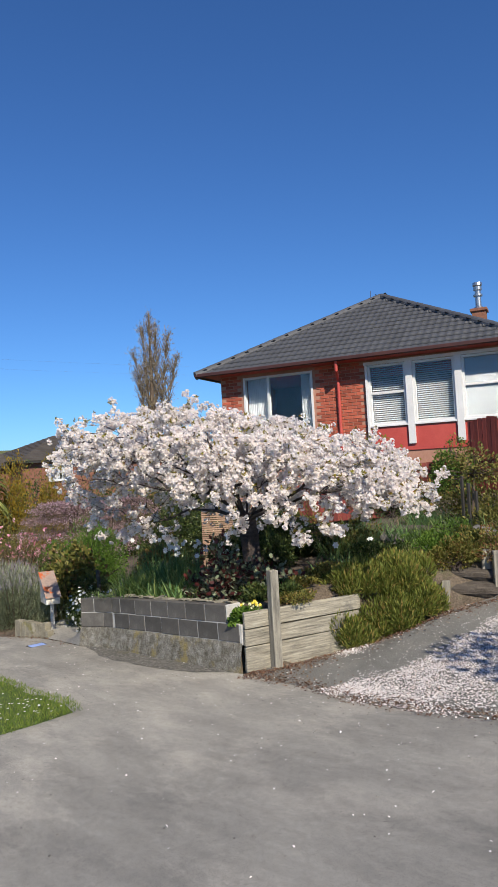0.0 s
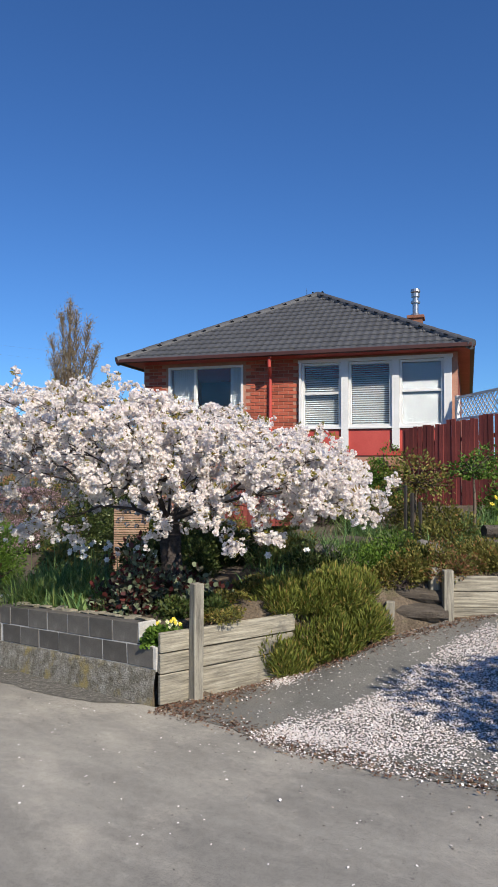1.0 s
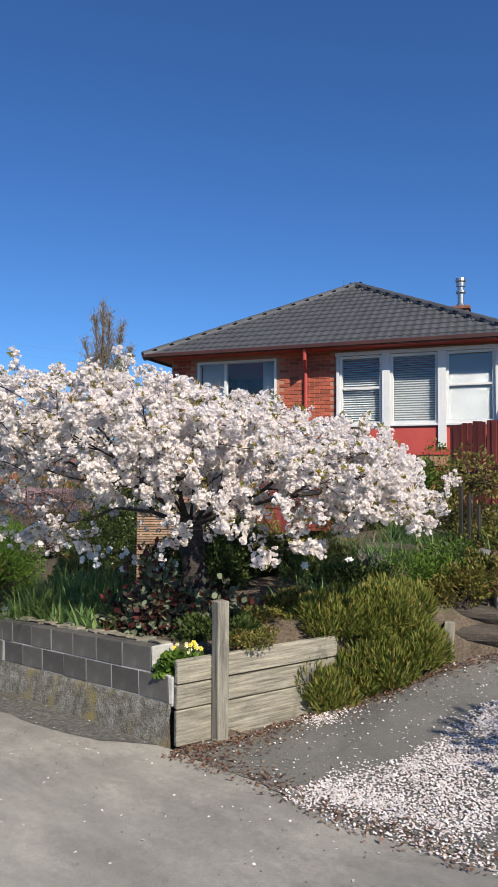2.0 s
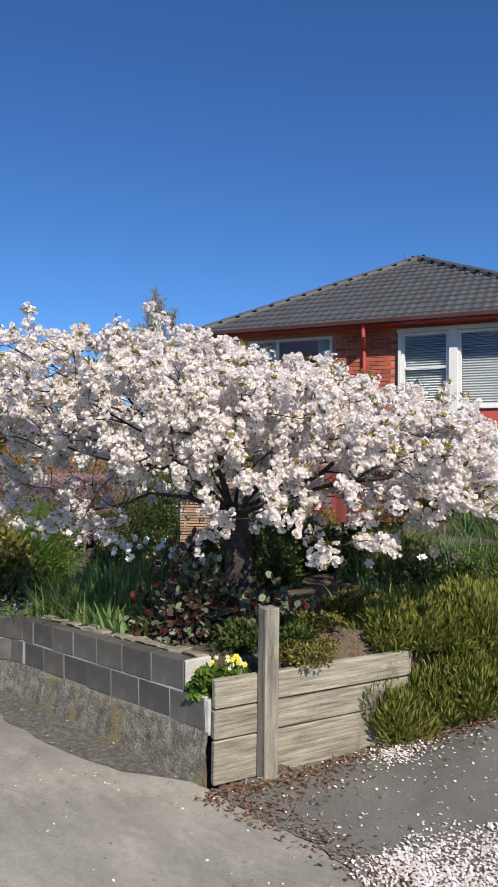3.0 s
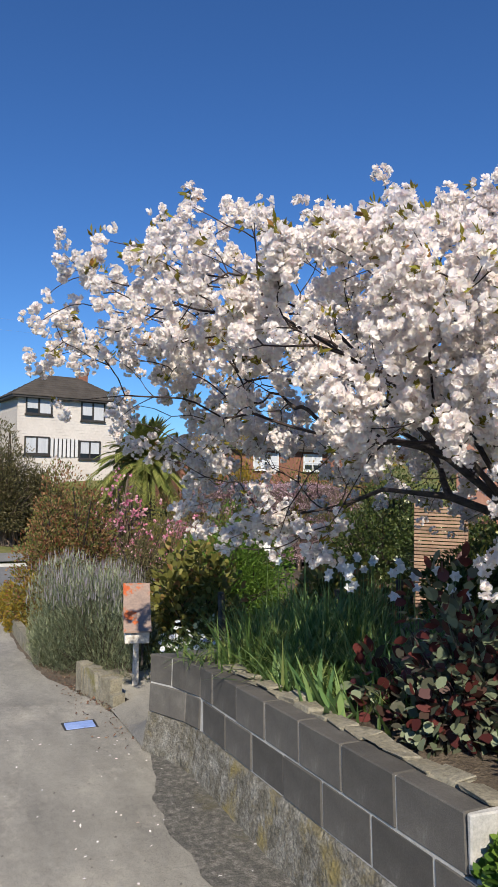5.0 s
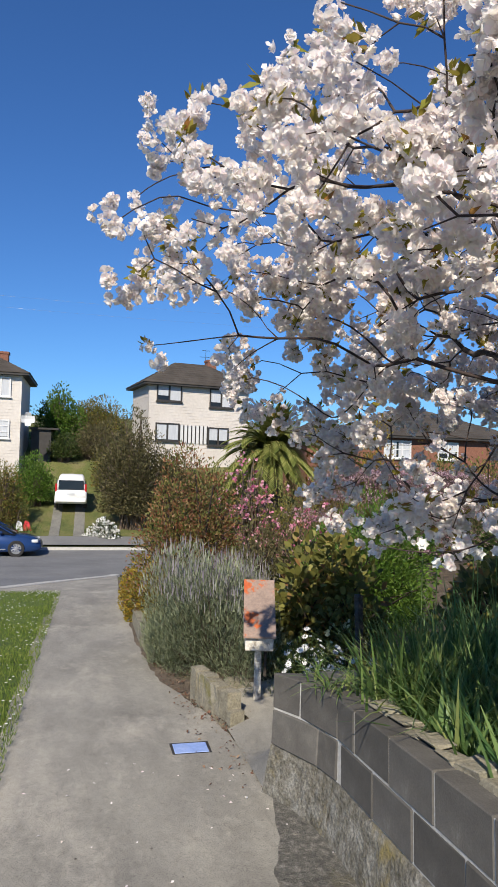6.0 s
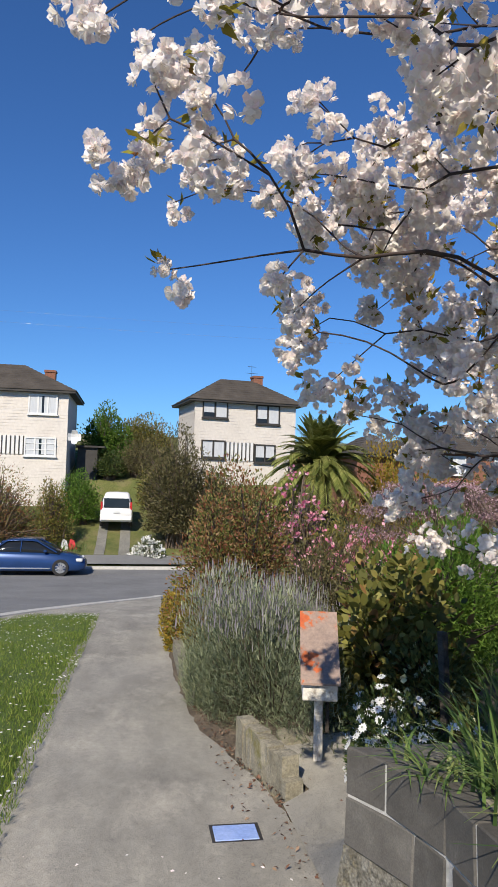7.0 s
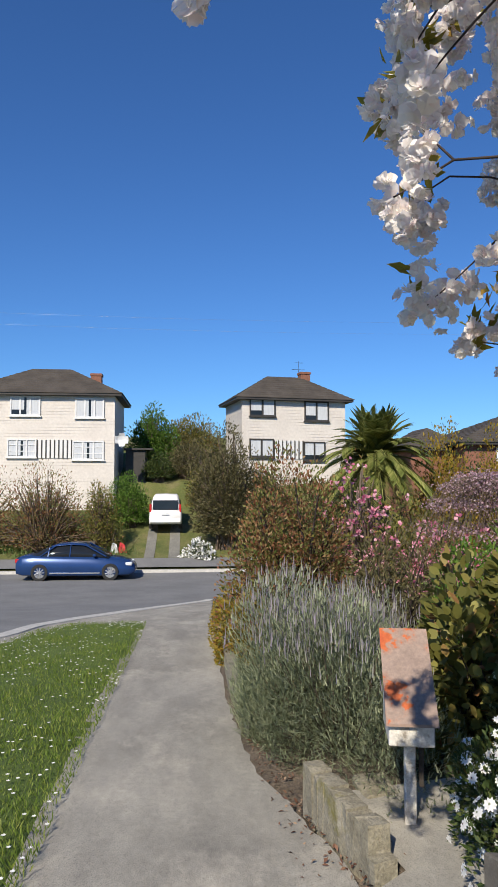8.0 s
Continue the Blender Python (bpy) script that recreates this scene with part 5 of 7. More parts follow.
def shrub(name, label, category, x, y, r, material, n, leaf=(0.04, 0.02), stems=14, z=None, seed=0, lumps=9, fill=0.35, up=0.3, flowers=None, group="", stem_mat="twig", lift=0.0):
    z = land(x, y) - 0.02 if z is None else z
    s = thing(name, label, category, (x, y, z), 0, group)
    p, d = blob_points(n, (r[0], r[1], r[2] - lift), lumps, fill, seed)
    p[:, 2] += lift
    D = d + unit(n) * 0.7 + np.array([0, 0, up])
    shape = round_leaves if leaf[1] > 0.6 * leaf[0] else leaves
    V, F = shape(p, D, unit(n) + np.array([0, 0, 0.8]), rng.uniform(0.7, 1.3, n) * leaf[0], rng.uniform(0.7, 1.3, n) * leaf[1])
    foliage("foliage", V, F, material, s)
    if stems:
        k = rng.integers(0, n, stems * 4)
        A = np.zeros((len(k), 3))
        A[:, :2] = rng.normal(size=(len(k), 2)) * 0.12 * r[0]
        B = p[k] * 0.93
        mid = A * 0.4 + B * 0.6 + np.array([0, 0, 0.06]) * r[2]
        T = max(0.004, 0.012 * r[2])
        A2, B2 = np.concatenate([A, mid]), np.concatenate([mid, B])
        V, F = tubes(A2, B2, np.concatenate([np.full(len(k), T), np.full(len(k), T * 0.6)]), np.concatenate([np.full(len(k), T * 0.6), np.full(len(k), T * 0.25)]), 4)
        foliage("stems", V, F, M[stem_mat], s)
    if flowers:
        fm, cnt, size = flowers
        q, dd = blob_points(cnt, (r[0] * 1.03, r[1] * 1.03, (r[2] - lift) * 1.03), lumps, 0.0, seed)
        q[:, 2] += lift
        C = np.repeat(q, 5, 0) + rng.normal(size=(cnt * 5, 3)) * size * 0.15
        V, F = leaves(C, unit(len(C)) + np.repeat(dd, 5, 0) * 0.4, unit(len(C)), size * 0.6, size * 0.55, 0.1)
        foliage("flowers", V, F, fm, s)
    return s


def daisy_bush(name, label, x, y, r, z, count, size, seed):
    s = shrub(name, label, "shrub", x, y, r, M["dark"], 5000, (0.035, 0.014), 8, z, seed)
    q, dd = blob_points(count, (r[0] * 1.05, r[1] * 1.05, r[2] * 1.05), 9, 0.0, seed)
    m = 10
    A = np.tile(np.arange(m) * 2 * math.pi / m, count)
    N = np.repeat(dd + np.array([0.5, -0.3, 0.4]), m, 0)
    N /= np.linalg.norm(N, axis=1, keepdims=True)
    u = np.cross(N, np.array([0.1, 0.2, 1.0]))
    u /= np.linalg.norm(u, axis=1, keepdims=True)
    w = np.cross(N, u)
    V, F = leaves(np.repeat(q, m, 0), u * np.cos(A)[:, None] + w * np.sin(A)[:, None], N, size * 0.5, size * 0.27, 0.0)
    foliage("flowers", V, F, M["white"], s, "white daisies with dark eyes")
    V, F = leaves(q + dd * 0.002 - u[::m] * size * 0.09 + N[::m] * 0.004, u[::m], N[::m], size * 0.18, size * 0.2, 0.0)
    foliage("eyes", V, F, M["maroon"], s)
    return s


def clump(name, label, category, x, y, spread, n, length, width, material, bend=(0.2, 0.6), lean=0.35, z=None, group="", flowers=None, seg=4):
    """A tuft of strap leaves."""
    z = land(x, y) - 0.02 if z is None else z
    s = thing(name, label, category, (x, y, z), 0, group)
    P = np.zeros((n, 3))
    P[:, 0], P[:, 1] = rng.normal(size=n) * spread[0], rng.normal(size=n) * spread[1]
    D = np.zeros((n, 3))
    D[:, :2] = rng.normal(size=(n, 2)) * lean
    D[:, 2] = 1
    V, F = blades(P, D, rng.uniform(length[0], length[1], n), rng.uniform(0.7, 1.2, n) * width, rng.uniform(bend[0], bend[1], n), seg)
    foliage("blades", V, F, material, s)
    if flowers:
        fm, cnt, size, h = flowers
        c = np.zeros((cnt, 3))
        c[:, 0], c[:, 1], c[:, 2] = rng.normal(size=cnt) * spread[0] * 1.2, rng.normal(size=cnt) * spread[1] * 1.2, rng.uniform(h * 0.8, h * 1.15, cnt)
        C = np.repeat(c, 9, 0)
        A = np.tile(np.arange(9) * 2 * math.pi / 6, cnt)
        N = np.repeat(unit(cnt) * 0.5 + np.array([0.7, -0.5, 0.35]), 9, 0)
        N /= np.linalg.norm(N, axis=1, keepdims=True)
        u = np.cross(N, np.array([0, 0, 1.0]))
        w = np.cross(N, u)
        V, F = leaves(C, u * np.cos(A)[:, None] + w * np.sin(A)[:, None] + N * np.where(np.tile(np.arange(9), cnt) > 5, 1.4, 0.1)[:, None], N, size * np.where(np.tile(np.arange(9), cnt) > 5, 0.35, 0.55), size * 0.42, 0.1)
        foliage("flowers", V, F, fm, s)
        V, F = tubes(c - np.array([0, 0, 1]) * c[:, 2:3] * 0.98, c, np.full(cnt, 0.004), np.full(cnt, 0.003), 3)
        foliage("stalks", V, F, M["daff"], s)
    return s


def lavender():
    x0, y0 = -6.45, 0.17
    s = thing("lavender_bush", "large grey green lavender bush beside the footpath", "shrub", (x0, y0, gz(x0, 0)))
    n = 50000
    p, d = blob_points(n, (1.4, 0.92, 1.34), 40, 0.25, 3)
    edge = np.interp(p[:, 0] + x0, [-8, -7.2, -6.3, -5.8, -5.45, -5.2], [-0.55, -0.6, -0.6, -0.46, -0.18, -0.02]) - y0
    rise = np.clip(p[:, 2] / 0.5, 0, 1) * (1 - 0.5 * np.clip((p[:, 2] - 0.7) / 0.6, 0, 1))
    p[:, 1] = np.maximum(p[:, 1], edge + 0.12 - 0.12 * rise + 0.05 * np.sin(p[:, 0] * 6) + 0.06 * unit(n)[:, 0])
    D = d * np.array([0.8, 0.8, 0.3]) + unit(n) * 0.45 + np.array([0, 0, 0.55])
    V, F = blades(p - D * 0.05, D, rng.uniform(0.035, 0.085, n), rng.uniform(0.006, 0.012, n), rng.uniform(-0.1, 0.15, n), 2)
    foliage("foliage", V, F, M["lav"], s)
    m = 5200
    q, dd = blob_points(m * 3, (1.38, 0.92, 1.34), 40, 0.0, 3)
    q = q[(q[:, 2] > 0.72) & (q[:, 1] > np.interp(q[:, 0] + x0, [-7.2, -5.8, -5.2], [-1.02, -0.9, -0.4]))][:m]
    m = len(q)
    D = unit(m) * 0.2 + np.array([0.02, -0.04, 1.0])
    V, F = blades(q, D, rng.uniform(0.05, 0.12, m), rng.uniform(0.004, 0.008, m), rng.uniform(-0.05, 0.1, m), 2)
    foliage("flower_spikes", V, F, M["lavtop"], s, "faded purple flower spikes")
    k = rng.integers(0, n, 260)
    B = p[k] * 0.9
    A = np.zeros_like(B)
    A[:, :2] = B[:, :2] * 0.3
    V, F = tubes(A, B, np.full(260, 0.008), np.full(260, 0.003), 4)
    foliage("stems", V, F, M["drytwig"], s)


lavender()

# along the top of the block wall
for i, (x, y, n, L) in enumerate([(-2.75, 0.42, 260, (0.3, 0.62)), (-2.35, 0.5, 130, (0.25, 0.5)), (-2.0, 0.42, 120, (0.22, 0.45)), (-1.75, 0.75, 150, (0.25, 0.5)), (-1.35, 0.5, 60, (0.15, 0.35)), (-2.9, 0.9, 260, (0.35, 0.65)), (-2.45, 1.05, 180, (0.3, 0.55)), (-1.9, 1.35, 160, (0.3, 0.5)), (-3.25, 1.5, 200, (0.3, 0.55))]):
    clump("daffodil_clump", "clump of upright green daffodil leaves behind the wall", "plant", x, y, (0.15, 0.12), n, L, 0.017, M["daff"] if i % 2 else M["longgrass"], (0.05, 0.45), 0.28, group="daffodil leaves", flowers=(M["white"], 9, 0.075, L[1]) if i in (5, 6, 7, 8) else None)
clump("flax_clump", "arching clump of long narrow dark green leaves over the wall", "plant", -2.66, 0.4, (0.2, 0.12), 320, (0.28, 0.58), 0.017, M["longgrass"], (0.3, 0.85), 0.42)
clump("flax_clump", "arching clump of long narrow dark green leaves over the wall", "plant", -2.15, 0.6, (0.2, 0.14), 240, (0.32, 0.58), 0.016, M["longgrass"], (0.25, 0.75), 0.4)
for x in (-3.12, -2.9):
    clump("trailing_clump", "arching narrow leaves hanging over the wall end", "plant", x, 0.05, (0.07, 0.04), 30, (0.15, 0.28), 0.012, M["longgrass"], (0.6, 1.1), 0.45, top_z(x) - 0.02, "trailing leaves")
clump("iris_clump", "broad pale green strap leaves by the wall", "plant", -1.62, 0.3, (0.08, 0.06), 26, (0.18, 0.4), 0.04, M["daff"], (0.05, 0.3), 0.35)
clump("iris_clump", "broad pale green strap leaves by the wall", "plant", -2.15, 0.28, (0.1, 0.05), 30, (0.2, 0.42), 0.045, M["daff"], (0.05, 0.3), 0.3)
clump("primrose_clump", "low clump of yellow primroses at the wall end", "plant", -0.12, 0.24, (0.07, 0.06), 90, (0.06, 0.13), 0.026, M["green"], (0.2, 0.6), 0.5, bed(-0.1, 0.2) - 0.03, "", (M["yellow"], 6, 0.04, 0.11))
clump("primrose_clump", "low clump of pale primroses and weeds at the wall end", "plant", -0.22, 0.3, (0.07, 0.05), 130, (0.05, 0.14), 0.026, M["green"], (0.2, 0.7), 0.5, bed(-0.2, 0.25) - 0.08, "", (M["pale"], 8, 0.036, 0.12))
shrub("weed_patch", "leafy weeds in the stepped end of the wall", "plant", -0.2, 0.1, (0.13, 0.12, 0.2), M["green"], 700, (0.045, 0.04), 4, top_z(-0.2) - 0.22, 21)
shrub("rose_bush", "maroon and grey green rose bush in front of the cherry trunk", "shrub", -0.95, 0.62, (0.5, 0.42, 0.78), M["maroon"], 1300, (0.06, 0.048), 18, None, 4, 12, 0.5, 0.1)
shrub("rose_bush", "maroon leaved rose bush under the cherry", "shrub", -0.6, 1.05, (0.36, 0.4, 0.4), M["maroon"], 420, (0.065, 0.052), 14, None, 5)
shrub("small_shrub", "dark leaved low shrub at the foot of the cherry", "shrub", -1.45, 0.55, (0.32, 0.26, 0.4), M["maroon"], 260, (0.08, 0.06), 10, None, 6)
shrub("small_shrub", "grey green low plants at the foot of the cherry", "shrub", -0.35, 0.75, (0.4, 0.35, 0.26), M["dark"], 2200, (0.045, 0.025), 8, None, 7)
# spiky bush at the drive's edge
for i, (x, y, h) in enumerate([(0.26, 1.38, 0.4), (0.4, 1.65, 0.44), (0.54, 1.92, 0.45), (0.67, 2.2, 0.44), (0.2, 1.95, 0.36), (0.08, 1.62, 0.34), (0.42, 2.28, 0.38), (0.28, 1.8, 0.42), (0.48, 2.1, 0.42)]):
    shrub("succulent_bush", "dense spiky green succulent bush spilling onto the drive", "shrub", x, y, (0.34, 0.34, h), M["spiky"], 6000, (0.075, 0.013), 8, max(gz(x, y), land(x, y) - 0.12) - 0.03, 30 + i, 18, 0.25, 1.3, None, "spiky bushes by the drive")
# ground cover and garden filling
for i, (x, y, r, mname, n, leaf, lab) in enumerate([
    (0.0, 0.75, (0.26, 0.4, 0.09), "olive", 1500, (0.03, 0.016), "low green weeds behind the boards"),
    (-0.4, 1.25, (0.4, 0.3, 0.2), "olive", 1800, (0.035, 0.018), "low mixed weeds under the cherry"),
    (0.85, 2.75, (0.36, 0.3, 0.36), "olive", 2600, (0.045, 0.02), "low reddish green growth by the log"),
    (1.15, 3.2, (0.4, 0.35, 0.42), "rust", 1800, (0.04, 0.02), "low russet growth behind the log"),
    (0.72, 3.1, (0.35, 0.3, 0.5), "dark", 2200, (0.05, 0.022), "dark weedy growth beside the log"),
    (0.5, 4.7, (0.7, 0.5, 0.75), "olive", 1900, (0.055, 0.03), "loose rose bush with bare lower stems"),
    (1.35, 5.2, (0.7, 0.5, 0.65), "green", 1700, (0.055, 0.03), "loose rose bush with bare lower stems"),
    (-0.35, 1.7, (0.5, 0.4, 0.22), "olive", 2500, (0.04, 0.02), "low mixed weeds and groundcover in the bed"),
    (-0.2, 2.6, (0.55, 0.4, 0.3), "dark", 3000, (0.04, 0.02), "dark green mound of groundcover"),
    (0.95, 3.25, (0.5, 0.4, 0.42), "olive", 3200, (0.045, 0.022), "low reddish green growth behind the log"),
    (1.5, 3.75, (0.5, 0.4, 0.4), "olive", 3000, (0.045, 0.022), "low reddish green growth behind the boards"),
    (0.5, 2.95, (0.4, 0.35, 0.35), "green", 2400, (0.04, 0.02), "green weeds at the edge of the bed"),
    (0.2, 3.5, (0.6, 0.5, 0.4), "green", 4500, (0.035, 0.018), "rounded clipped green shrub"),
    (-1.3, 3.4, (0.6, 0.5, 0.5), "olive", 3500, (0.05, 0.02), "loose olive green shrub"),
    (-2.2, 3.0, (0.7, 0.5, 0.7), "dark", 5000, (0.05, 0.024), "dark evergreen shrub behind the cherry"),
    (-3.0, 2.4, (0.6, 0.5, 0.7), "dark", 5000, (0.05, 0.024), "dark evergreen shrub behind the cherry"),
    (-1.9, 2.3, (0.45, 0.4, 0.75), "dark", 3500, (0.045, 0.02), "dark bluish shrub behind the trunk"),
    (-3.2, 3.6, (0.8, 0.7, 1.0), "dark", 6000, (0.05, 0.025), "dark shrub in the middle of the garden"),
    (-6.2, 4.6, (1.2, 1.0, 1.5), "dark", 8000, (0.06, 0.03), "dark glossy camellia behind the garden"),
    (-5.2, 6.0, (1.3, 0.9, 1.2), "olive", 7000, (0.06, 0.03), "olive shrub along the low fence"),
    (-2.8, 6.6, (1.2, 0.8, 0.9), "dark", 6000, (0.05, 0.025), "dark shrub along the low fence"),
    (-0.6, 5.6, (1.0, 0.8, 0.6), "olive", 5000, (0.05, 0.025), "tangled dry garden growth on the bank"),
    (1.0, 4.2, (0.7, 0.5, 0.3), "olive", 3500, (0.04, 0.02), "low brownish groundcover on the bank"),
    (1.9, 4.5, (0.7, 0.4, 0.3), "olive", 3500, (0.04, 0.02), "low brownish groundcover on the bank"),
    (2.2, 5.4, (0.7, 0.5, 0.35), "green", 3500, (0.04, 0.02), "green groundcover below the fence"),
    (-3.0, 8.75, (0.7, 0.4, 1.45), "green", 5000, (0.06, 0.032), "leafy green climber below the windows"),
    (0.35, 6.9, (0.55, 0.4, 0.75), "green", 2600, (0.06, 0.03), "leafy shrub against the fence"),
]):
    shrub("garden_shrub", lab, "shrub", x, y, r, M[mname], n, leaf, 14, None, 40 + i, flowers=(M["pale"], 110, 0.07) if i == 18 else None)
for i, (x, y, n, L) in enumerate([(0.9, 4.4, 150, (0.25, 0.5)), (0.2, 5.2, 200, (0.3, 0.6)), (-0.9, 4.9, 220, (0.3, 0.6)), (-1.6, 5.6, 220, (0.3, 0.6)), (0.3, 6.2, 200, (0.3, 0.55)), (-0.2, 3.9, 150, (0.25, 0.45)), (1.2, 6.0, 160, (0.25, 0.5)), (-1.0, 2.9, 200, (0.3, 0.6)), (-0.6, 3.6, 240, (0.3, 0.6)), (0.0, 4.4, 220, (0.3, 0.55)), (-1.8, 4.2, 240, (0.35, 0.65)), (0.6, 5.0, 200, (0.3, 0.55)), (-0.3, 2.1, 160, (0.18, 0.36)), (0.1, 2.7, 160, (0.2, 0.38)), (1.4, 5.4, 150, (0.25, 0.5))]):
    clump("strap_leaf_clump", "clump of green strap leaves in the garden", "plant", x, y, (0.2, 0.16), n, L, 0.016, M["longgrass"] if i % 2 else M["daff"], (0.15, 0.7), 0.35, group="strap leaf clumps", flowers=(M["yellow"], 4, 0.08, L[1]) if i in (6, 14) else (M["white"], 2, 0.09, L[1]) if i == 12 else None)
for x, y, w in ((-0.1, 3.05, 0.34), (-0.8, 5.2, 0.5), (0.7, 5.6, 0.42)):
    clump("dry_grass", "dead tan stalks and straw on the bank", "plant", x, y, (w, w * 0.6), 240, (0.2, 0.45), 0.009, M["dry"], (0.5, 1.0), 0.9)
clump("dry_grass", "dead tan stalks lying on the bank", "plant", -0.5, 3.1, (0.4, 0.25), 260, (0.25, 0.5), 0.008, M["dry"], (0.5, 1.0), 0.9)
clump("dry_grass", "dead tan stalks lying on the bank", "plant", 0.6, 4.6, (0.4, 0.3), 260, (0.25, 0.55), 0.008, M["dry"], (0.4, 0.9), 0.7)


def small_tree(name, label, x, y, h, crown, material, n, leaf, seed, tilt=(0, 0), group=""):
    z = land(x, y) - 0.03
    s = thing(name, label, "tree", (x, y, z), 0, group)
    top = np.array([tilt[0], tilt[1], h * 0.62])
    pts = [np.zeros(3), top * 0.5 + np.array([0.03, -0.02, 0]), top]
    A, B, RA, RB = [pts[0], pts[1]], [pts[1], pts[2]], [0.03, 0.022], [0.022, 0.014]
    p, d = blob_points(n, crown, 8, 0.4, seed)
    p += top - np.array([0, 0, crown[2] * 0.35])
    k = rng.integers(0, n, 40)
    for q in k:
        A.append(top * 0.9)
        B.append(p[q])
        RA.append(0.009)
        RB.append(0.003)
    V, F = tubes(A, B, RA, RB, 6)
    link_mesh("trunk", np_mesh("trunk", V, F, True), M["drytwig"], s)
    V, F = leaves(p, d + unit(n) * 0.8, unit(n) + np.array([0, 0, 0.8]), rng.uniform(0.7, 1.3, n) * leaf[0], rng.uniform(0.7, 1.3, n) * leaf[1])
    foliage("crown", V, F, material, s)
    return s


small_tree("rose_standard", "small leafy rose tree on a thin stem", -0.25, 5.0, 1.5, (0.62, 0.5, 0.6), M["olive"], 900, (0.06, 0.034), 61, (0.1, 0.0), "small garden trees")
small_tree("rose_standard", "small leafy rose tree on a thin stem", 0.55, 5.35, 1.75, (0.6, 0.5, 0.55), M["green"], 900, (0.06, 0.034), 62, (-0.05, 0.1), "small garden trees")
small_tree("rose_standard", "small leafy rose tree on a bent stem", 1.75, 6.0, 1.5, (0.4, 0.35, 0.4), M["olive"], 700, (0.055, 0.03), 63, (-0.15, 0.1), "small garden trees")
stake = thing("garden_stakes", "dark timber stakes standing among the plants", "stakes", (0.0, 4.4, bed(0, 4.4)))
for u in (0, 0.1, 0.22):
    part("stake", box_bm(u - 0.02, u + 0.02, -0.02, 0.02, -0.05, 0.85 - u, 0.004), M["darkpaint"], stake)
# mailbox corner
daisy_bush("daisy_bush", "dark green bush covered in white daisies at the wall end", -4.42, 0.42, (0.4, 0.36, 0.68), gz(-4.5, 0) - 0.02, 240, 0.056, 70)
daisy_bush("daisy_bush", "dark green bush covered in white daisies at the wall end", -3.6, 0.36, (0.5, 0.38, 0.78), gz(-3.6, 0) + 0.0, 190, 0.055, 71)
shrub("flowering_shrub", "small shrub with pale yellow flower heads behind the mailbox", "shrub", -5.1, 1.0, (0.6, 0.5, 0.75), M["olive"], 3200, (0.05, 0.022), 10, None, 72, flowers=(M["pale"], 60, 0.07))
shrub("green_shrub", "bright green feathery shrub behind the mailbox", "shrub", -6.9, 1.75, (1.25, 0.85, 1.65), M["green"], 18000, (0.06, 0.014), 20, None, 73, 12, 0.3, 0.3)
shrub("hydrangea", "leafy shrub with olive and yellowish leaves behind the mailbox", "shrub", -5.8, 0.95, (0.7, 0.55, 1.45), M["olive"], 3200, (0.085, 0.06), 20, None, 74, 12, 0.35, 0.0)
shrub("hydrangea", "leafy shrub with olive and yellowish leaves in the side garden", "shrub", -4.6, 2.2, (0.8, 0.65, 1.0), M["olive"], 3600, (0.08, 0.055), 20, None, 75, 12, 0.35, 0.0)
clump("flax_clump", "long green grass growing behind the daisies", "plant", -4.0, 1.3, (0.25, 0.2), 300, (0.4, 0.8), 0.014, M["longgrass"], (0.2, 0.7), 0.35)
clump("flax_clump", "long green grass growing behind the daisies", "plant", -3.5, 1.1, (0.25, 0.2), 320, (0.4, 0.8), 0.014, M["longgrass"], (0.2, 0.7), 0.35)
for x, y, h in ((-4.75, 0.95, 0.75), (-4.2, 1.9, 0.7), (-3.8, 2.3, 0.75)):
    o = tagged(part("garden_stake", box_bm(-0.025, 0.025, -0.025, 0.025, -0.1, h, 0.005, 0.004), M["log"]), "dark weathered garden stake among the plants", "stake", "garden stakes")
    o.matrix_world = pose(x, y, land(x, y), 2, -2, 20)
# farther along the path
shrub("golden_shrub", "yellow and green variegated shrub at the path edge", "shrub", -10.0, -0.3, (0.9, 0.42, 1.05), M["gold"], 6000, (0.05, 0.025), 14, None, 76)
shrub("golden_shrub", "yellow and green variegated shrub at the path edge", "shrub", -11.7, -0.3, (0.9, 0.4, 0.85), M["gold"], 5000, (0.05, 0.025), 14, None, 77)
shrub("russet_shrub", "large russet and green shrub beside the path", "shrub", -10.3, 0.42, (1.6, 0.95, 2.6), M["rust"], 30000, (0.055, 0.026), 40, None, 78, 14)
shrub("green_shrub", "mixed olive shrub behind the lavender", "shrub", -8.6, 1.3, (1.2, 0.8, 1.5), M["twiggy"], 12000, (0.05, 0.016), 30, None, 79, 12)
shrub("olive_shrub", "lush green shrub behind the lavender", "shrub", -7.5, 2.2, (1.3, 1.0, 1.4), M["green"], 14000, (0.06, 0.032), 20, None, 80)
shrub("magnolia", "pink flowering magnolia behind the russet shrubs", "tree", -12.0, 1.7, (1.3, 1.0, 2.75), M["olive"], 1800, (0.06, 0.03), 40, None, 81, 12, 0.4, 0.3, (M["pink"], 200, 0.11), "", "drytwig", 0.7)
shrub("magnolia", "low pink flowering shrub beside the magnolia", "shrub", -11.0, 2.6, (1.5, 0.9, 1.75), M["rust"], 2500, (0.05, 0.025), 40, None, 82, 12, 0.4, 0.3, (M["pink"], 260, 0.11), "", "drytwig", 0.5)


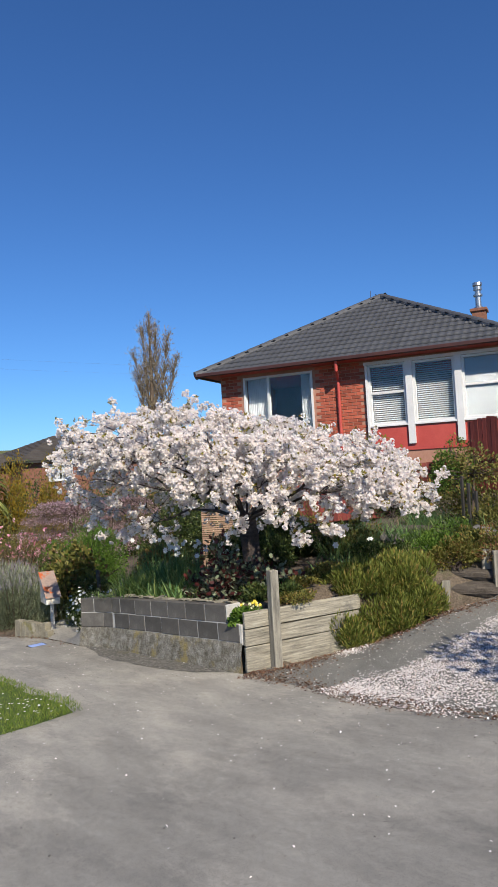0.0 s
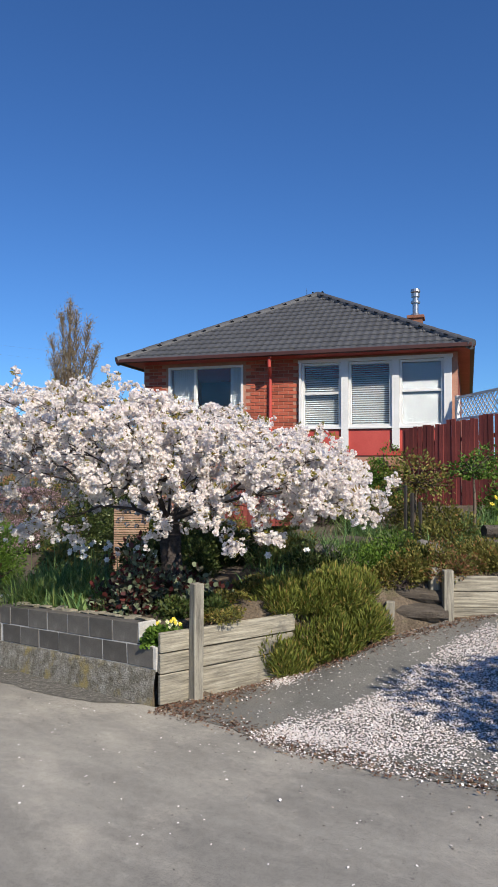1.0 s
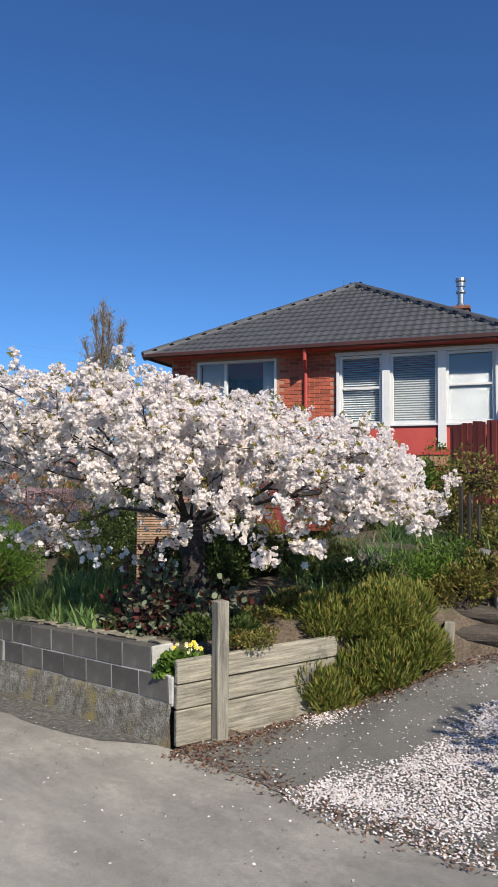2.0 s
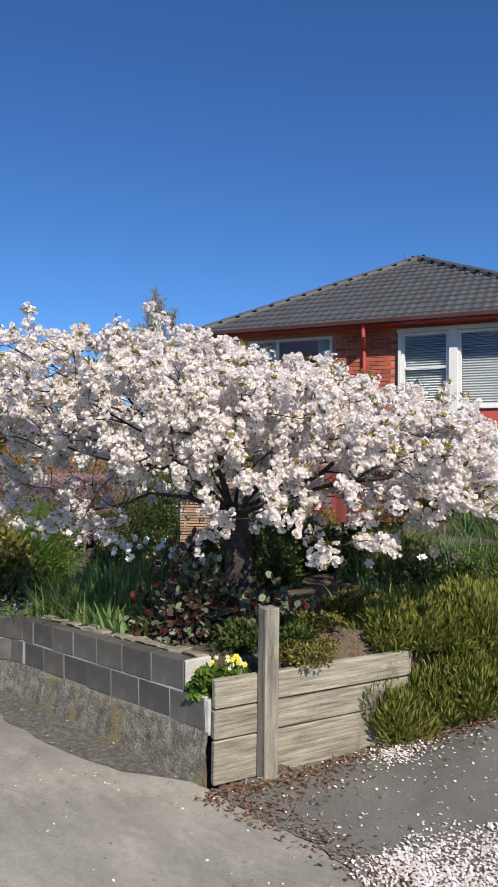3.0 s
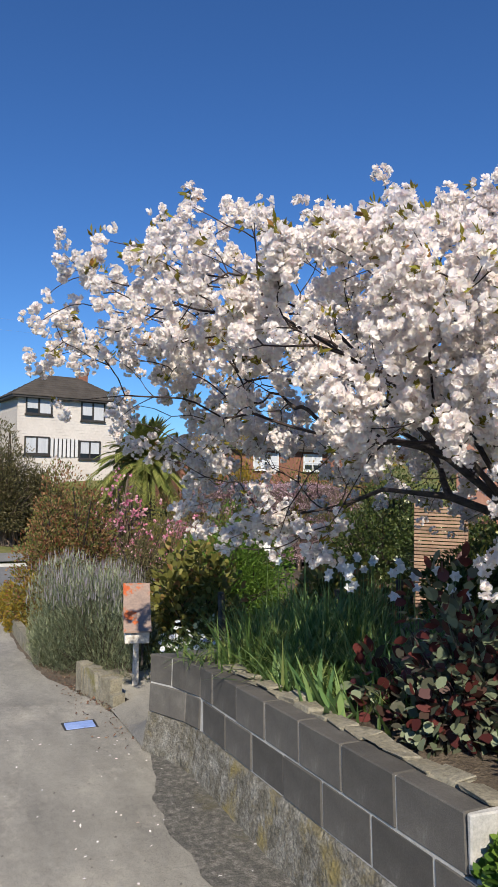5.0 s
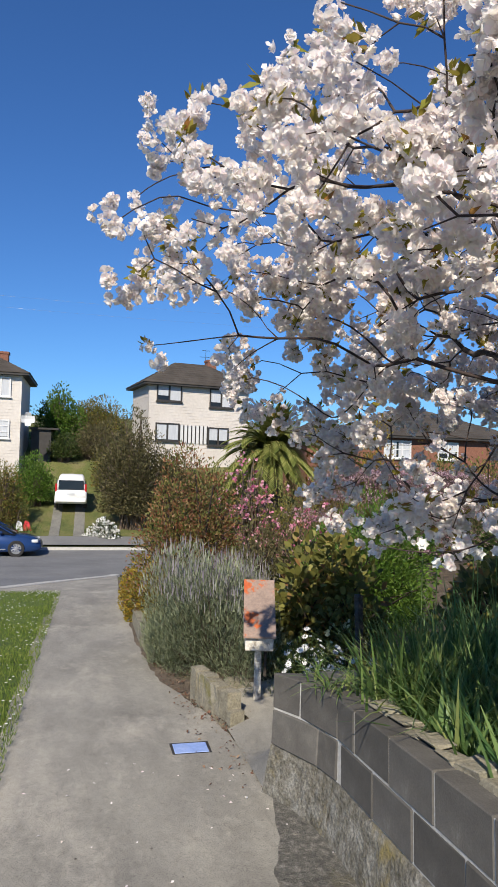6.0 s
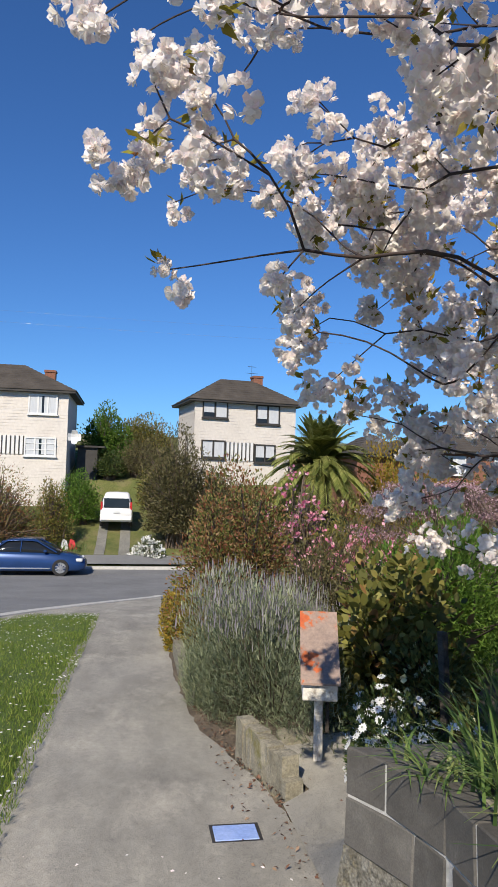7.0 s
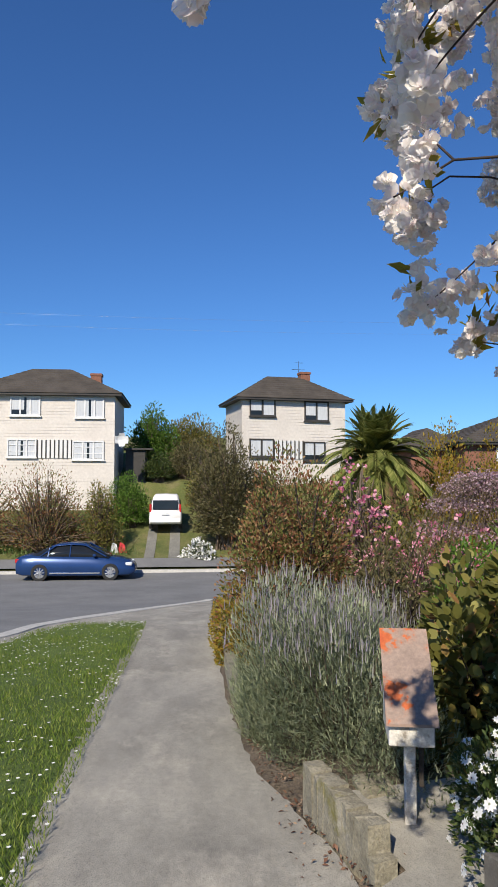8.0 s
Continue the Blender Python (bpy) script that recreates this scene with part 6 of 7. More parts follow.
def weeping(x, y, r, h, seed):
    s = thing("weeping_cherry", "weeping cherry with mauve budding branches", "tree", (x, y, land(x, y)))
    A, B, RA, RB = [np.zeros(3)], [np.array([0, 0, h * 0.95])], [0.08], [0.05]
    L = []
    for k in range(420):
        an, rr = rng.uniform(0, 2 * math.pi), r * rng.uniform(0.3, 1.0)
        prev = np.array([0, 0, h * 0.9])
        for t in np.linspace(0.15, 1, 7):
            p = np.array([math.cos(an) * rr * t ** 0.8, math.sin(an) * rr * t ** 0.8, h * (0.9 + 0.25 * math.sin(t * 2.2) - 0.75 * t ** 2.4)]) + rng.normal(size=3) * 0.03
            A.append(prev)
            B.append(p)
            RA.append(0.009 * (1.15 - t))
            RB.append(0.007 * (1.15 - t))
            L += [p + rng.normal(size=3) * 0.05 for _ in range(6)]
            prev = p
    V, F = tubes(A, B, RA, RB, 3)
    link_mesh("branches", np_mesh("branches", V, F), M["drytwig"], s)
    L = np.array(L)
    V, F = leaves(L, unit(len(L)), unit(len(L)), 0.035, 0.028)
    foliage("blossom", V, F, M["mauve"], s)


weeping(-11.5, 3.9, 1.7, 1.95, 1)
weeping(-13.2, 6.2, 1.9, 1.9, 2)
shrub("golden_conifer", "golden conifer in front of the far brick house", "tree", -24, 7.6, (1.5, 1.4, 5.6), M["gold"], 14000, (0.12, 0.05), 10, None, 83, 14, 0.3, 1.0)
shrub("golden_conifer", "golden conifer in front of the far brick house", "tree", -24.5, 9.6, (1.5, 1.3, 5.3), M["gold"], 12000, (0.12, 0.05), 10, None, 84, 14, 0.3, 1.0)
for i, (x, y, r) in enumerate([(-15, 3.5, (1.6, 1.2, 2.2)), (-16, 7.5, (2.0, 1.6, 3.2)), (-19, 5.0, (1.8, 1.5, 2.6)), (-14, 9.5, (2.0, 1.5, 2.8)), (-17, 12, (2.2, 2, 3.6)), (-9.5, 5.8, (1.6, 1.2, 1.9)), (-8.3, 8.0, (1.6, 1.2, 2.1)), (-11.5, 11, (2, 1.5, 2.8)), (-25, 12.5, (2.2, 2, 5.2)), (-22, 16, (2.4, 2.2, 4.8)), (-14.5, 0.9, (1.4, 0.8, 1.4)), (-26.5, 6.3, (1.6, 1.5, 4.6)), (-27.5, 8.4, (1.8, 1.5, 5.0)), (-27.5, 10.8, (1.8, 1.6, 5.1)), (-26.5, 4.9, (1.3, 1.2, 3.9))]):
    shrub("hedge_shrub", "dense dark green shrub at the back of the garden", "shrub", x, y, r, M["dark"] if i % 2 else M["olive"], 7000, (0.08, 0.04), 14, None, 90 + i)


def palm(x, y, trunk_h, R):
    s = thing("palm_tree", "squat date palm with arching fronds", "tree", (x, y, land(x, y)))
    bm = bmesh.new()
    for i in range(10):
        cyl_bm(bm, (0, 0, i * trunk_h / 10), (0, 0, (i + 1) * trunk_h / 10), 0.36, 0.30, 12)
    part("trunk", bm, M["bark"], s)
    for f in range(120):
        an, el = rng.uniform(0, 2 * math.pi), rng.uniform(-0.25, 1.45)
        d = np.array([math.cos(an) * math.cos(el), math.sin(an) * math.cos(el), math.sin(el)])
        pts = [np.array([0, 0, trunk_h]) + d * R * t + np.array([0, 0, -0.5 * R * t ** 2.2 * (0.15 + math.cos(el))]) for t in np.linspace(0, 1, 14)]
        pts = np.array(pts)
        P, D = [], []
        side = np.cross(d, [0, 0, 1.0])
        side /= np.linalg.norm(side) + 1e-6
        for i in range(1, 14):
            tan = pts[i] - pts[i - 1]
            tan /= np.linalg.norm(tan)
            for sg in (1, -1):
                for q in (0, 0.33, 0.67):
                    P.append(pts[i - 1] + (pts[i] - pts[i - 1]) * q)
                    D.append(side * sg * 0.75 + tan * 0.9 - np.array([0, 0, 0.12]))
        P, D = np.array(P), np.array(D)
        V, F = leaves(P, D, np.tile([[0, 0, 1.0]], (len(P), 1)), 0.44, 0.06, 0.1)
        V2, F2 = tubes(pts[:-1], pts[1:], np.full(13, 0.02), np.full(13, 0.015), 3)
        foliage("frond", np.concatenate([V, V2]), np.concatenate([F, F2 + len(V)]), M["palm"], s)


palm(-24, 5.3, 4.45, 2.05)


def poplar(x, y, h, w):
    s = thing("poplar_tree", "tall narrow poplar with bare budding branches", "tree", (x, y, land(x, y)))
    A, B, RA, RB = [], [], [], []
    n = 24
    for i in range(n):
        A.append((0, 0, h * i / n))
        B.append((0, 0, h * (i + 1) / n))
        RA.append(0.45 * (1 - i / n) + 0.03)
        RB.append(0.45 * (1 - (i + 1) / n) + 0.03)
    L = []
    for lead, (ox, oy, hh) in enumerate(((0, 0, 1.0), (1.5, 1.5, 0.87), (-1.3, -1.4, 0.75), (0.6, 0.5, 0.93), (-0.5, -0.7, 0.9), (2.1, 2.1, 0.7))):
        for k in range(95):
            t = rng.uniform(0.12, 0.97)
            an = rng.uniform(0, 2 * math.pi)
            b0 = np.array([ox * t, oy * t, h * hh * t])
            ln = w * (0.25 + 0.6 * math.sin(math.pi * min(1, t * 1.05))) * rng.uniform(0.5, 1.1)
            e = b0 + np.array([math.cos(an) * ln * 0.42, math.sin(an) * ln * 0.42, ln * 1.0])
            A.append(b0)
            B.append(e)
            RA.append(0.06)
            RB.append(0.015)
            for q in rng.uniform(0.25, 1.05, 10):
                L.append(b0 + (e - b0) * q + rng.normal(size=3) * 0.22)
    V, F = tubes(A, B, RA, RB, 4)
    link_mesh("trunk", np_mesh("trunk", V, F), M["drytwig"], s)
    L = np.array(L)
    V, F = leaves(L, unit(len(L)) + np.array([0, 0, 0.8]), unit(len(L)), 0.5, 0.06)
    foliage("crown", V, F, M["poplar"], s)


poplar(-57, 37.3, 20.0 - land(-57, 37.3), 2.6)

# Unseen tree added beside the crossing so that shade falls on the drive
shrub("shade_tree", "unseen leafy tree added to shade the driveway", "tree", 6.65, -0.15, (1.25, 1.0, 3.6), M["dark"], 5000, (0.11, 0.06), 20, gz(6, 0), 101, 9, 0.5, 0.2, None, "", "bark", 2.2)


# ---- fallen petals and dead leaves
def litter():
    n = 230000
    x, y = rng.uniform(0.05, 4.2, n), rng.uniform(-0.3, 3.4, n)
    rim = np.interp(y, [-0.3, 0.04, 0.4, 0.75, 1.12, 1.76, 2.51, 3.41], [1.15, 1.1, 1.2, 1.44, 1.57, 1.55, 1.64, 1.79])
    rim = rim + np.array([0.1 * noise.noise((a * 3, b * 3, 5)) for a, b in zip(x, y)])
    dens = 0.62 * np.clip((x - rim) / 0.14, 0, 1) * np.clip(1.25 - (x - rim - 0.7) / 1.1, 0.12, 1) * np.clip((y + 0.25 - 0.2 * (x - 1.6)) / 0.35, 0.25, 1)
    dens += 0.7 * np.exp(-(((x - 0.52) / 0.16) ** 2 + ((y - 1.08) / 0.16) ** 2))
    dens += 0.012
    dens *= np.array([0.75 + 0.6 * noise.noise((a * 4, b * 4, 0)) for a, b in zip(x, y)])
    dens *= (y > np.interp(x, UPX, UPY) - 0.06) & (x > np.interp(y, BY, BX) + 0.03)
    k = rng.random(n) < dens
    P = np.array([(a, b, gz(a, b) + 0.014) for a, b in zip(x[k], y[k])])
    m = 1100
    x2, y2 = rng.uniform(-4, 6, m), rng.uniform(-4.5, 0.2, m)
    k2 = (y2 < np.interp(x2, UPX, UPY) - 0.02) & (rng.random(m) < np.exp(-np.abs(y2 + 0.2) / 1.5))
    P = np.concatenate([P, np.array([(a, b, gz(a, b) + 0.005) for a, b in zip(x2[k2], y2[k2])])])
    N = np.tile([[0, 0, 1.0]], (len(P), 1)) + unit(len(P)) * 0.3
    V, F = leaves(P, unit(len(P)) * np.array([1, 1, 0.3]), N, rng.uniform(0.012, 0.027, len(P)), rng.uniform(0.01, 0.021, len(P)), 0.15)
    tagged(link_mesh("fallen_petals", np_mesh("fallen_petals", V, F), M["fallen"]), "drift of fallen white cherry petals on the drive", "petals", kind="stuff")
    n = 70000
    x, y = rng.uniform(-0.1, 4, n), rng.uniform(-0.3, 3.2, n)
    xb = np.interp(y, BY, BX)
    dens = 0.9 * np.exp(-np.abs(x - xb - 0.14) / 0.1) + 0.5 * np.exp(-np.abs(y - np.interp(x, UPX, UPY) - 0.06) / 0.09) * (x > 0.05) + 0.12 * np.exp(-(((x - 0.35) / 0.25) ** 2 + ((y - 0.3) / 0.3) ** 2))
    k = (rng.random(n) < dens) & (x > xb + 0.02) & (y > np.interp(x, UPX, UPY) - 0.12)
    P = np.array([(a, b, gz(a, b) + 0.012) for a, b in zip(x[k], y[k])])
    n = 8000
    x, y = rng.uniform(-13, -3.4, n), rng.uniform(-0.5, 0.5, n)
    k = rng.random(n) < np.exp(-np.abs(y - np.interp(x, UPX, UPY) - 0.03) / 0.1)
    P = np.concatenate([P, np.array([(a, b, max(gz(a, b), land(a, b)) + 0.008) for a, b in zip(x[k], y[k])])])
    N = np.tile([[0, 0, 1.0]], (len(P), 1)) + unit(len(P)) * 0.6
    V, F = leaves(P, unit(len(P)) * np.array([1, 1, 0.4]), N, rng.uniform(0.014, 0.042, len(P)), rng.uniform(0.007, 0.02, len(P)), 0.3)
    # grit and small stones on the concrete
    n = 1500
    x3, y3 = rng.uniform(-3.5, 6, n), rng.uniform(-4.5, 0.1, n)
    k3 = (y3 < np.interp(x3, UPX, UPY) - 0.02) & (rng.random(n) < 0.12 + np.exp(-np.abs(y3 + 0.3) / 0.7))
    P3 = np.array([(a, b, gz(a, b) + 0.003) for a, b in zip(x3[k3], y3[k3])])
    r3 = rng.uniform(0.003, 0.009, len(P3))
    O = np.array([(1, 0, 0), (0, 1, 0), (-1, 0, 0), (0, -1, 0), (0, 0, 0.8)])
    V3 = (P3[:, None, :] + O[None] * r3[:, None, None] * rng.uniform(0.7, 1.3, (len(P3), 5, 1))).reshape(-1, 3)
    F3 = (np.arange(len(P3))[:, None, None] * 5 + np.array([[0, 1, 4], [1, 2, 4], [2, 3, 4], [3, 0, 4]])[None]).reshape(-1, 3)
    tagged(link_mesh("grit", np_mesh("grit", V3, F3), M["stone"]), "scattered grit and small stones on the concrete", "gravel", kind="stuff")
    tagged(link_mesh("dead_leaves", np_mesh("dead_leaves", V, F), M["deadleaf"]), "brown dead leaves gathered along the paving edges", "leaves", kind="stuff")


litter()


# ---- across the road
def lap_wall(bm, p0, p1, z0, z1, pitch=0.2):
    """Lapped boards on the wall from p0 to p1 (plan), facing to the right of that way."""
    a, b = Vector((*p0, 0)), Vector((*p1, 0))
    d = (b - a).normalized()
    n = Vector((d.y, -d.x, 0))
    z = z0
    while z < z1 - 0.01:
        t = min(z + pitch, z1)
        q = [a + n * 0.022 + Vector((0, 0, z)), b + n * 0.022 + Vector((0, 0, z)), b + n * 0.008 + Vector((0, 0, t)), a + n * 0.008 + Vector((0, 0, t)), a + Vector((0, 0, z)), b + Vector((0, 0, z))]
        v = [bm.verts.new(k) for k in q]
        bm.faces.new((v[0], v[1], v[2], v[3]))
        bm.faces.new((v[4], v[5], v[1], v[0]))
        z = t


def hip_roof(parent, x0, x1, y0, y1, z, rise, material, over=0.5, pitch=0.34):
    """Hip roof with stepped tile courses; the ridge runs along the longer side."""
    r = new("roof")
    r.parent = parent
    X0, X1, Y0, Y1 = x0 - over, x1 + over, y0 - over, y1 + over
    h = min(X1 - X0, Y1 - Y0) / 2
    n = int(h * math.hypot(1, rise / h) / pitch)
    bm = bmesh.new()
    for i in range(n):
        t0, t1 = i / n, (i + 1) / n
        rings = []
        for t, dz in ((t0, 0.03), (t1, 0.0)):
            o = h * t
            rings.append([bm.verts.new(p) for p in ((X0 + o, Y0 + o, z + rise * t + dz), (X1 - o, Y0 + o, z + rise * t + dz), (X1 - o, Y1 - o, z + rise * t + dz), (X0 + o, Y1 - o, z + rise * t + dz))])
        for k in range(4):
            bm.faces.new((rings[0][k], rings[0][(k + 1) % 4], rings[1][(k + 1) % 4], rings[1][k]))
        low = [bm.verts.new((v.co.x, v.co.y, v.co.z - 0.05)) for v in rings[0]]
        for k in range(4):
            bm.faces.new((low[k], low[(k + 1) % 4], rings[0][(k + 1) % 4], rings[0][k]))
    part("tiles", bm, material, r)
    part("soffit", box_bm(X0 + 0.05, X1 - 0.05, Y0 + 0.05, Y1 - 0.05, z - 0.16, z - 0.02), M["darkpaint"], r)
    return r


def far_window(parent, x, y0, y1, z0, z1, frame_mat, lights, bars=0, curtain=True):
    """A window in a wall that faces +x."""
    w = new("window")
    w.parent = parent
    bm = bmesh.new()
    f = 0.09
    add_box(bm, x + 0.01, x + 0.09, y0, y0 + f, z0, z1)
    add_box(bm, x + 0.01, x + 0.09, y1 - f, y1, z0, z1)
    add_box(bm, x + 0.01, x + 0.09, y0 + f, y1 - f, z0, z0 + f)
    add_box(bm, x + 0.01, x + 0.09, y0 + f, y1 - f, z1 - f, z1)
    for k in range(1, lights):
        yy = y0 + (y1 - y0) * k / lights
        add_box(bm, x + 0.012, x + 0.085, yy - 0.045, yy + 0.045, z0 + f, z1 - f)
    for k in range(bars):
        zz = z0 + (z1 - z0) * (k + 1) / (bars + 1)
        add_box(bm, x + 0.02, x + 0.07, y0 + f, y1 - f, zz - 0.025, zz + 0.025)
    part("frame", bm, frame_mat, w)
    part("pane", box_bm(x + 0.012, x + 0.035, y0 + f, y1 - f, z0 + f, z1 - f), M["carglass"], w, "dark reflecting glass")
    part("sill", box_bm(x + 0.01, x + 0.14, y0 - 0.06, y1 + 0.06, z0 - 0.07, z0 - 0.002), frame_mat, w)
    if curtain:
        bm = bmesh.new()
        for a, b in ((0.05, 0.46), (0.54, 0.95)):
            add_box(bm, x + 0.036, x + 0.042, y0 + (y1 - y0) * a, y0 + (y1 - y0) * b, z0 + f + random.choice((0.0, 0.03, 0.3)), z1 - f)
        part("curtain", bm, M["curtain"], w)
    return w


def state_house(x, y0, y1, depth, zb, ze, rise, upper, lower, panel, frame_mat, label, chim):
    h = thing("house", label, "house", (0, 0, 0), 0, "houses across the road")
    part("wall", box_bm(x - depth, x - 0.002, y0, y1, zb - 2.0, ze), M["board"], h)
    bm = bmesh.new()
    lap_wall(bm, (x, y0), (x, y1), zb, ze)
    lap_wall(bm, (x - depth, y0), (x, y0), zb, ze)
    tagged(part("weatherboards", bm, M["board"], h, "pale cream lapped weatherboards"), kind="stuff")
    hip_roof(h, x - depth, x, y0, y1, ze, rise, M["browntile"])
    for (a, b, z0, z1, n, bars) in upper + lower:
        far_window(h, x + 0.035, a, b, z0, z1, frame_mat, n, bars)
    a, b, z0, z1, n = panel
    p = new("panel")
    p.parent = h
    part("backing", box_bm(x + 0.036, x + 0.06, a, b, z0, z1), M["whitepaint"], p)
    for k in range(n + 1):
        yy = a + (b - a) * k / n
        part("batten", box_bm(x + 0.061, x + 0.1, yy - 0.035, yy + 0.035, z0, z1), M["darkpaint"], p)
    for cx, cy, cz in chim:
        c = new("chimney")
        c.parent = h
        bm = bmesh.new()
        add_box(bm, cx - 0.35, cx + 0.35, cy - 0.35, cy + 0.35, ze + 0.3, cz)
        add_box(bm, cx - 0.4, cx + 0.4, cy - 0.4, cy + 0.4, cz - 0.16, cz - 0.02)
        part("stack", bm, M["farbrick"], c)
    return h


W, D_ = M["whitepaint"], M["darkpaint"]
h2 = state_house(-48.0, 2.75, 10.1, 4.9, 1.2, 7.0, 1.85,
                 [(3.27, 5.06, 5.75, 6.93, 2, 0), (7.11, 8.87, 5.5, 6.86, 2, 0)],
                 [(3.25, 4.95, 3.0, 4.25, 2, 0), (7.05, 8.6, 2.8, 4.1, 2, 0)],
                 (4.98, 7.0, 2.9, 4.15, 7), D_, "two storey cream weatherboard house with dark window frames", [(-50.6, 8.0, 9.25)])
h1 = state_house(-46.0, -14.5, -5.4, 6.6, 0.6, 6.95, 2.05,
                 [(-11.85, -10.0, 5.5, 6.75, 3, 0), (-7.85, -6.05, 5.4, 6.65, 3, 0)],
                 [(-12.0, -10.2, 2.9, 4.05, 3, 2), (-8.0, -6.05, 2.75, 3.95, 3, 2)],
                 (-10.15, -8.05, 2.85, 4.0, 8), W, "two storey cream weatherboard house with white window frames", [(-49.6, -7.0, 8.75)])
h2.matrix_world = pose(-48, 6.6, 0, 0, 0, 9) @ pose(48, -6.6, 0)
dish = thing("satellite_dish", "white satellite dish on the house wall", "dish", (-45.8, -4.9, 4.0))
bm = bmesh.new()
bmesh.ops.create_uvsphere(bm, u_segments=16, v_segments=8, radius=0.6)
bmesh.ops.delete(bm, geom=[v for v in bm.verts if v.co.x > -0.37], context="VERTS")
bmesh.ops.solidify(bm, geom=bm.faces[:], thickness=0.02)
for v in bm.verts:
    v.co.x += 0.75
part("reflector", bm, M["whitepaint"], dish)
part("arm", box_bm(-0.2, 0.35, -0.03, 0.03, -0.5, -0.44), M["steel"], dish)
bm = bmesh.new()
cyl_bm(bm, (-51.5, 7.9, 8.5), (-51.5, 7.9, 10.2), 0.02, 0.015, 5)
for k, w in enumerate((0.5, 0.3)):
    cyl_bm(bm, (-51.5, 7.9 - w, 9.6 + k * 0.5), (-51.5, 7.9 + w, 9.6 + k * 0.5), 0.015, 0.015, 4)
part("aerial", bm, M["darkpaint"], h2)
# brick house farther along
h3 = thing("house", "single storey brick house with a brown tiled roof", "house", (0, 0, 0), 0, "houses across the road")
part("wall", box_bm(-48, -39.0, 14.6, 26, -1, 3.55), M["farbrick"], h3)
hip_roof(h3, -48, -39.0, 14.6, 26, 3.6, 2.0, M["browntile"])
part("wall", box_bm(-46.5, -41, 12.2, 14.55, -1, 3.3), M["farbrick"], h3)
hip_roof(h3, -46.5, -41, 12.2, 15.2, 3.35, 1.3, M["browntile"])
far_window(h3, -38.99, 16.4, 18.2, 2.2, 3.3, W, 3, 1)
far_window(h3, -38.99, 20.0, 21.4, 2.2, 3.3, W, 2, 1)
shed = thing("carport", "dark timber carport and shed beside the house", "shed", (0, 0, 0))
part("wall", box_bm(-50.5, -48.4, -4.9, -3.6, 0.2, 3.5), M["darkpaint"], shed)
part("shed_roof", box_bm(-50.6, -48.2, -5.0, -3.1, 3.5, 3.62), M["darkpaint"], shed)


# ---- vehicles
def loft(sections, material, name, parent, label=""):
    """Skin over (x, half width low, half width high, z0, z1) stations, rounded at the edges."""
    bm = bmesh.new()
    prev = None
    for x, wl, wh, z0, z1 in sections:
        r = min(0.09, (z1 - z0) * 0.35)
        prof = [(-wl * 0.92, z0), (wl * 0.92, z0), (wl, z0 + r * 0.6), ((wl + wh) / 2 * 1.01, (z0 + z1) / 2), (wh, z1 - r), (wh - r, z1), (0, z1 + 0.02), (-wh + r, z1), (-wh, z1 - r), (-(wl + wh) / 2 * 1.01, (z0 + z1) / 2), (-wl, z0 + r * 0.6)]
        ring = [bm.verts.new((x, a, z)) for a, z in prof]
        if prev:
            for k in range(len(ring)):
                bm.faces.new((prev[k], prev[(k + 1) % len(ring)], ring[(k + 1) % len(ring)], ring[k]))
        else:
            bm.faces.new(ring[::-1])
        prev = ring
    bm.faces.new(prev)
    bmesh.ops.recalc_face_normals(bm, faces=bm.faces[:])
    return part(name, bm, material, parent, label, True)


def wheel(parent, x, y, r, sgn):
    w = new("wheel")
    w.parent = parent
    w.location = (x, y, r)
    bm = bmesh.new()
    n = 24
    for ro, ri, y0, y1 in ((r, r * 0.66, -0.1, 0.1),):
        rings = []
        for rad_, yy in ((ri, y0), (ro * 0.96, y0), (ro, y0 * 0.7), (ro, y1 * 0.7), (ro * 0.96, y1), (ri, y1)):
            rings.append([bm.verts.new((rad_ * math.cos(2 * math.pi * k / n), yy, rad_ * math.sin(2 * math.pi * k / n))) for k in range(n)])
        for a, b in zip(rings, rings[1:] + rings[:1]):
            for k in range(n):
                bm.faces.new((a[k], a[(k + 1) % n], b[(k + 1) % n], b[k]))
    bmesh.ops.recalc_face_normals(bm, faces=bm.faces[:])
    part("tyre", bm, M["tyre"], w)
    bm = bmesh.new()
    cyl_bm(bm, (0, sgn * 0.02, 0), (0, sgn * 0.055, 0), r * 0.66, r * 0.66, n)
    for k in range(9):
        a = 2 * math.pi * k / 9
        cyl_bm(bm, (0, sgn * 0.075, 0), (r * 0.6 * math.cos(a), sgn * 0.075, r * 0.6 * math.sin(a)), 0.03, 0.025, 5)
    cyl_bm(bm, (0, sgn * 0.05, 0), (0, sgn * 0.1, 0), 0.06, 0.05, 10)
    part("rim", bm, M["rim"], w)


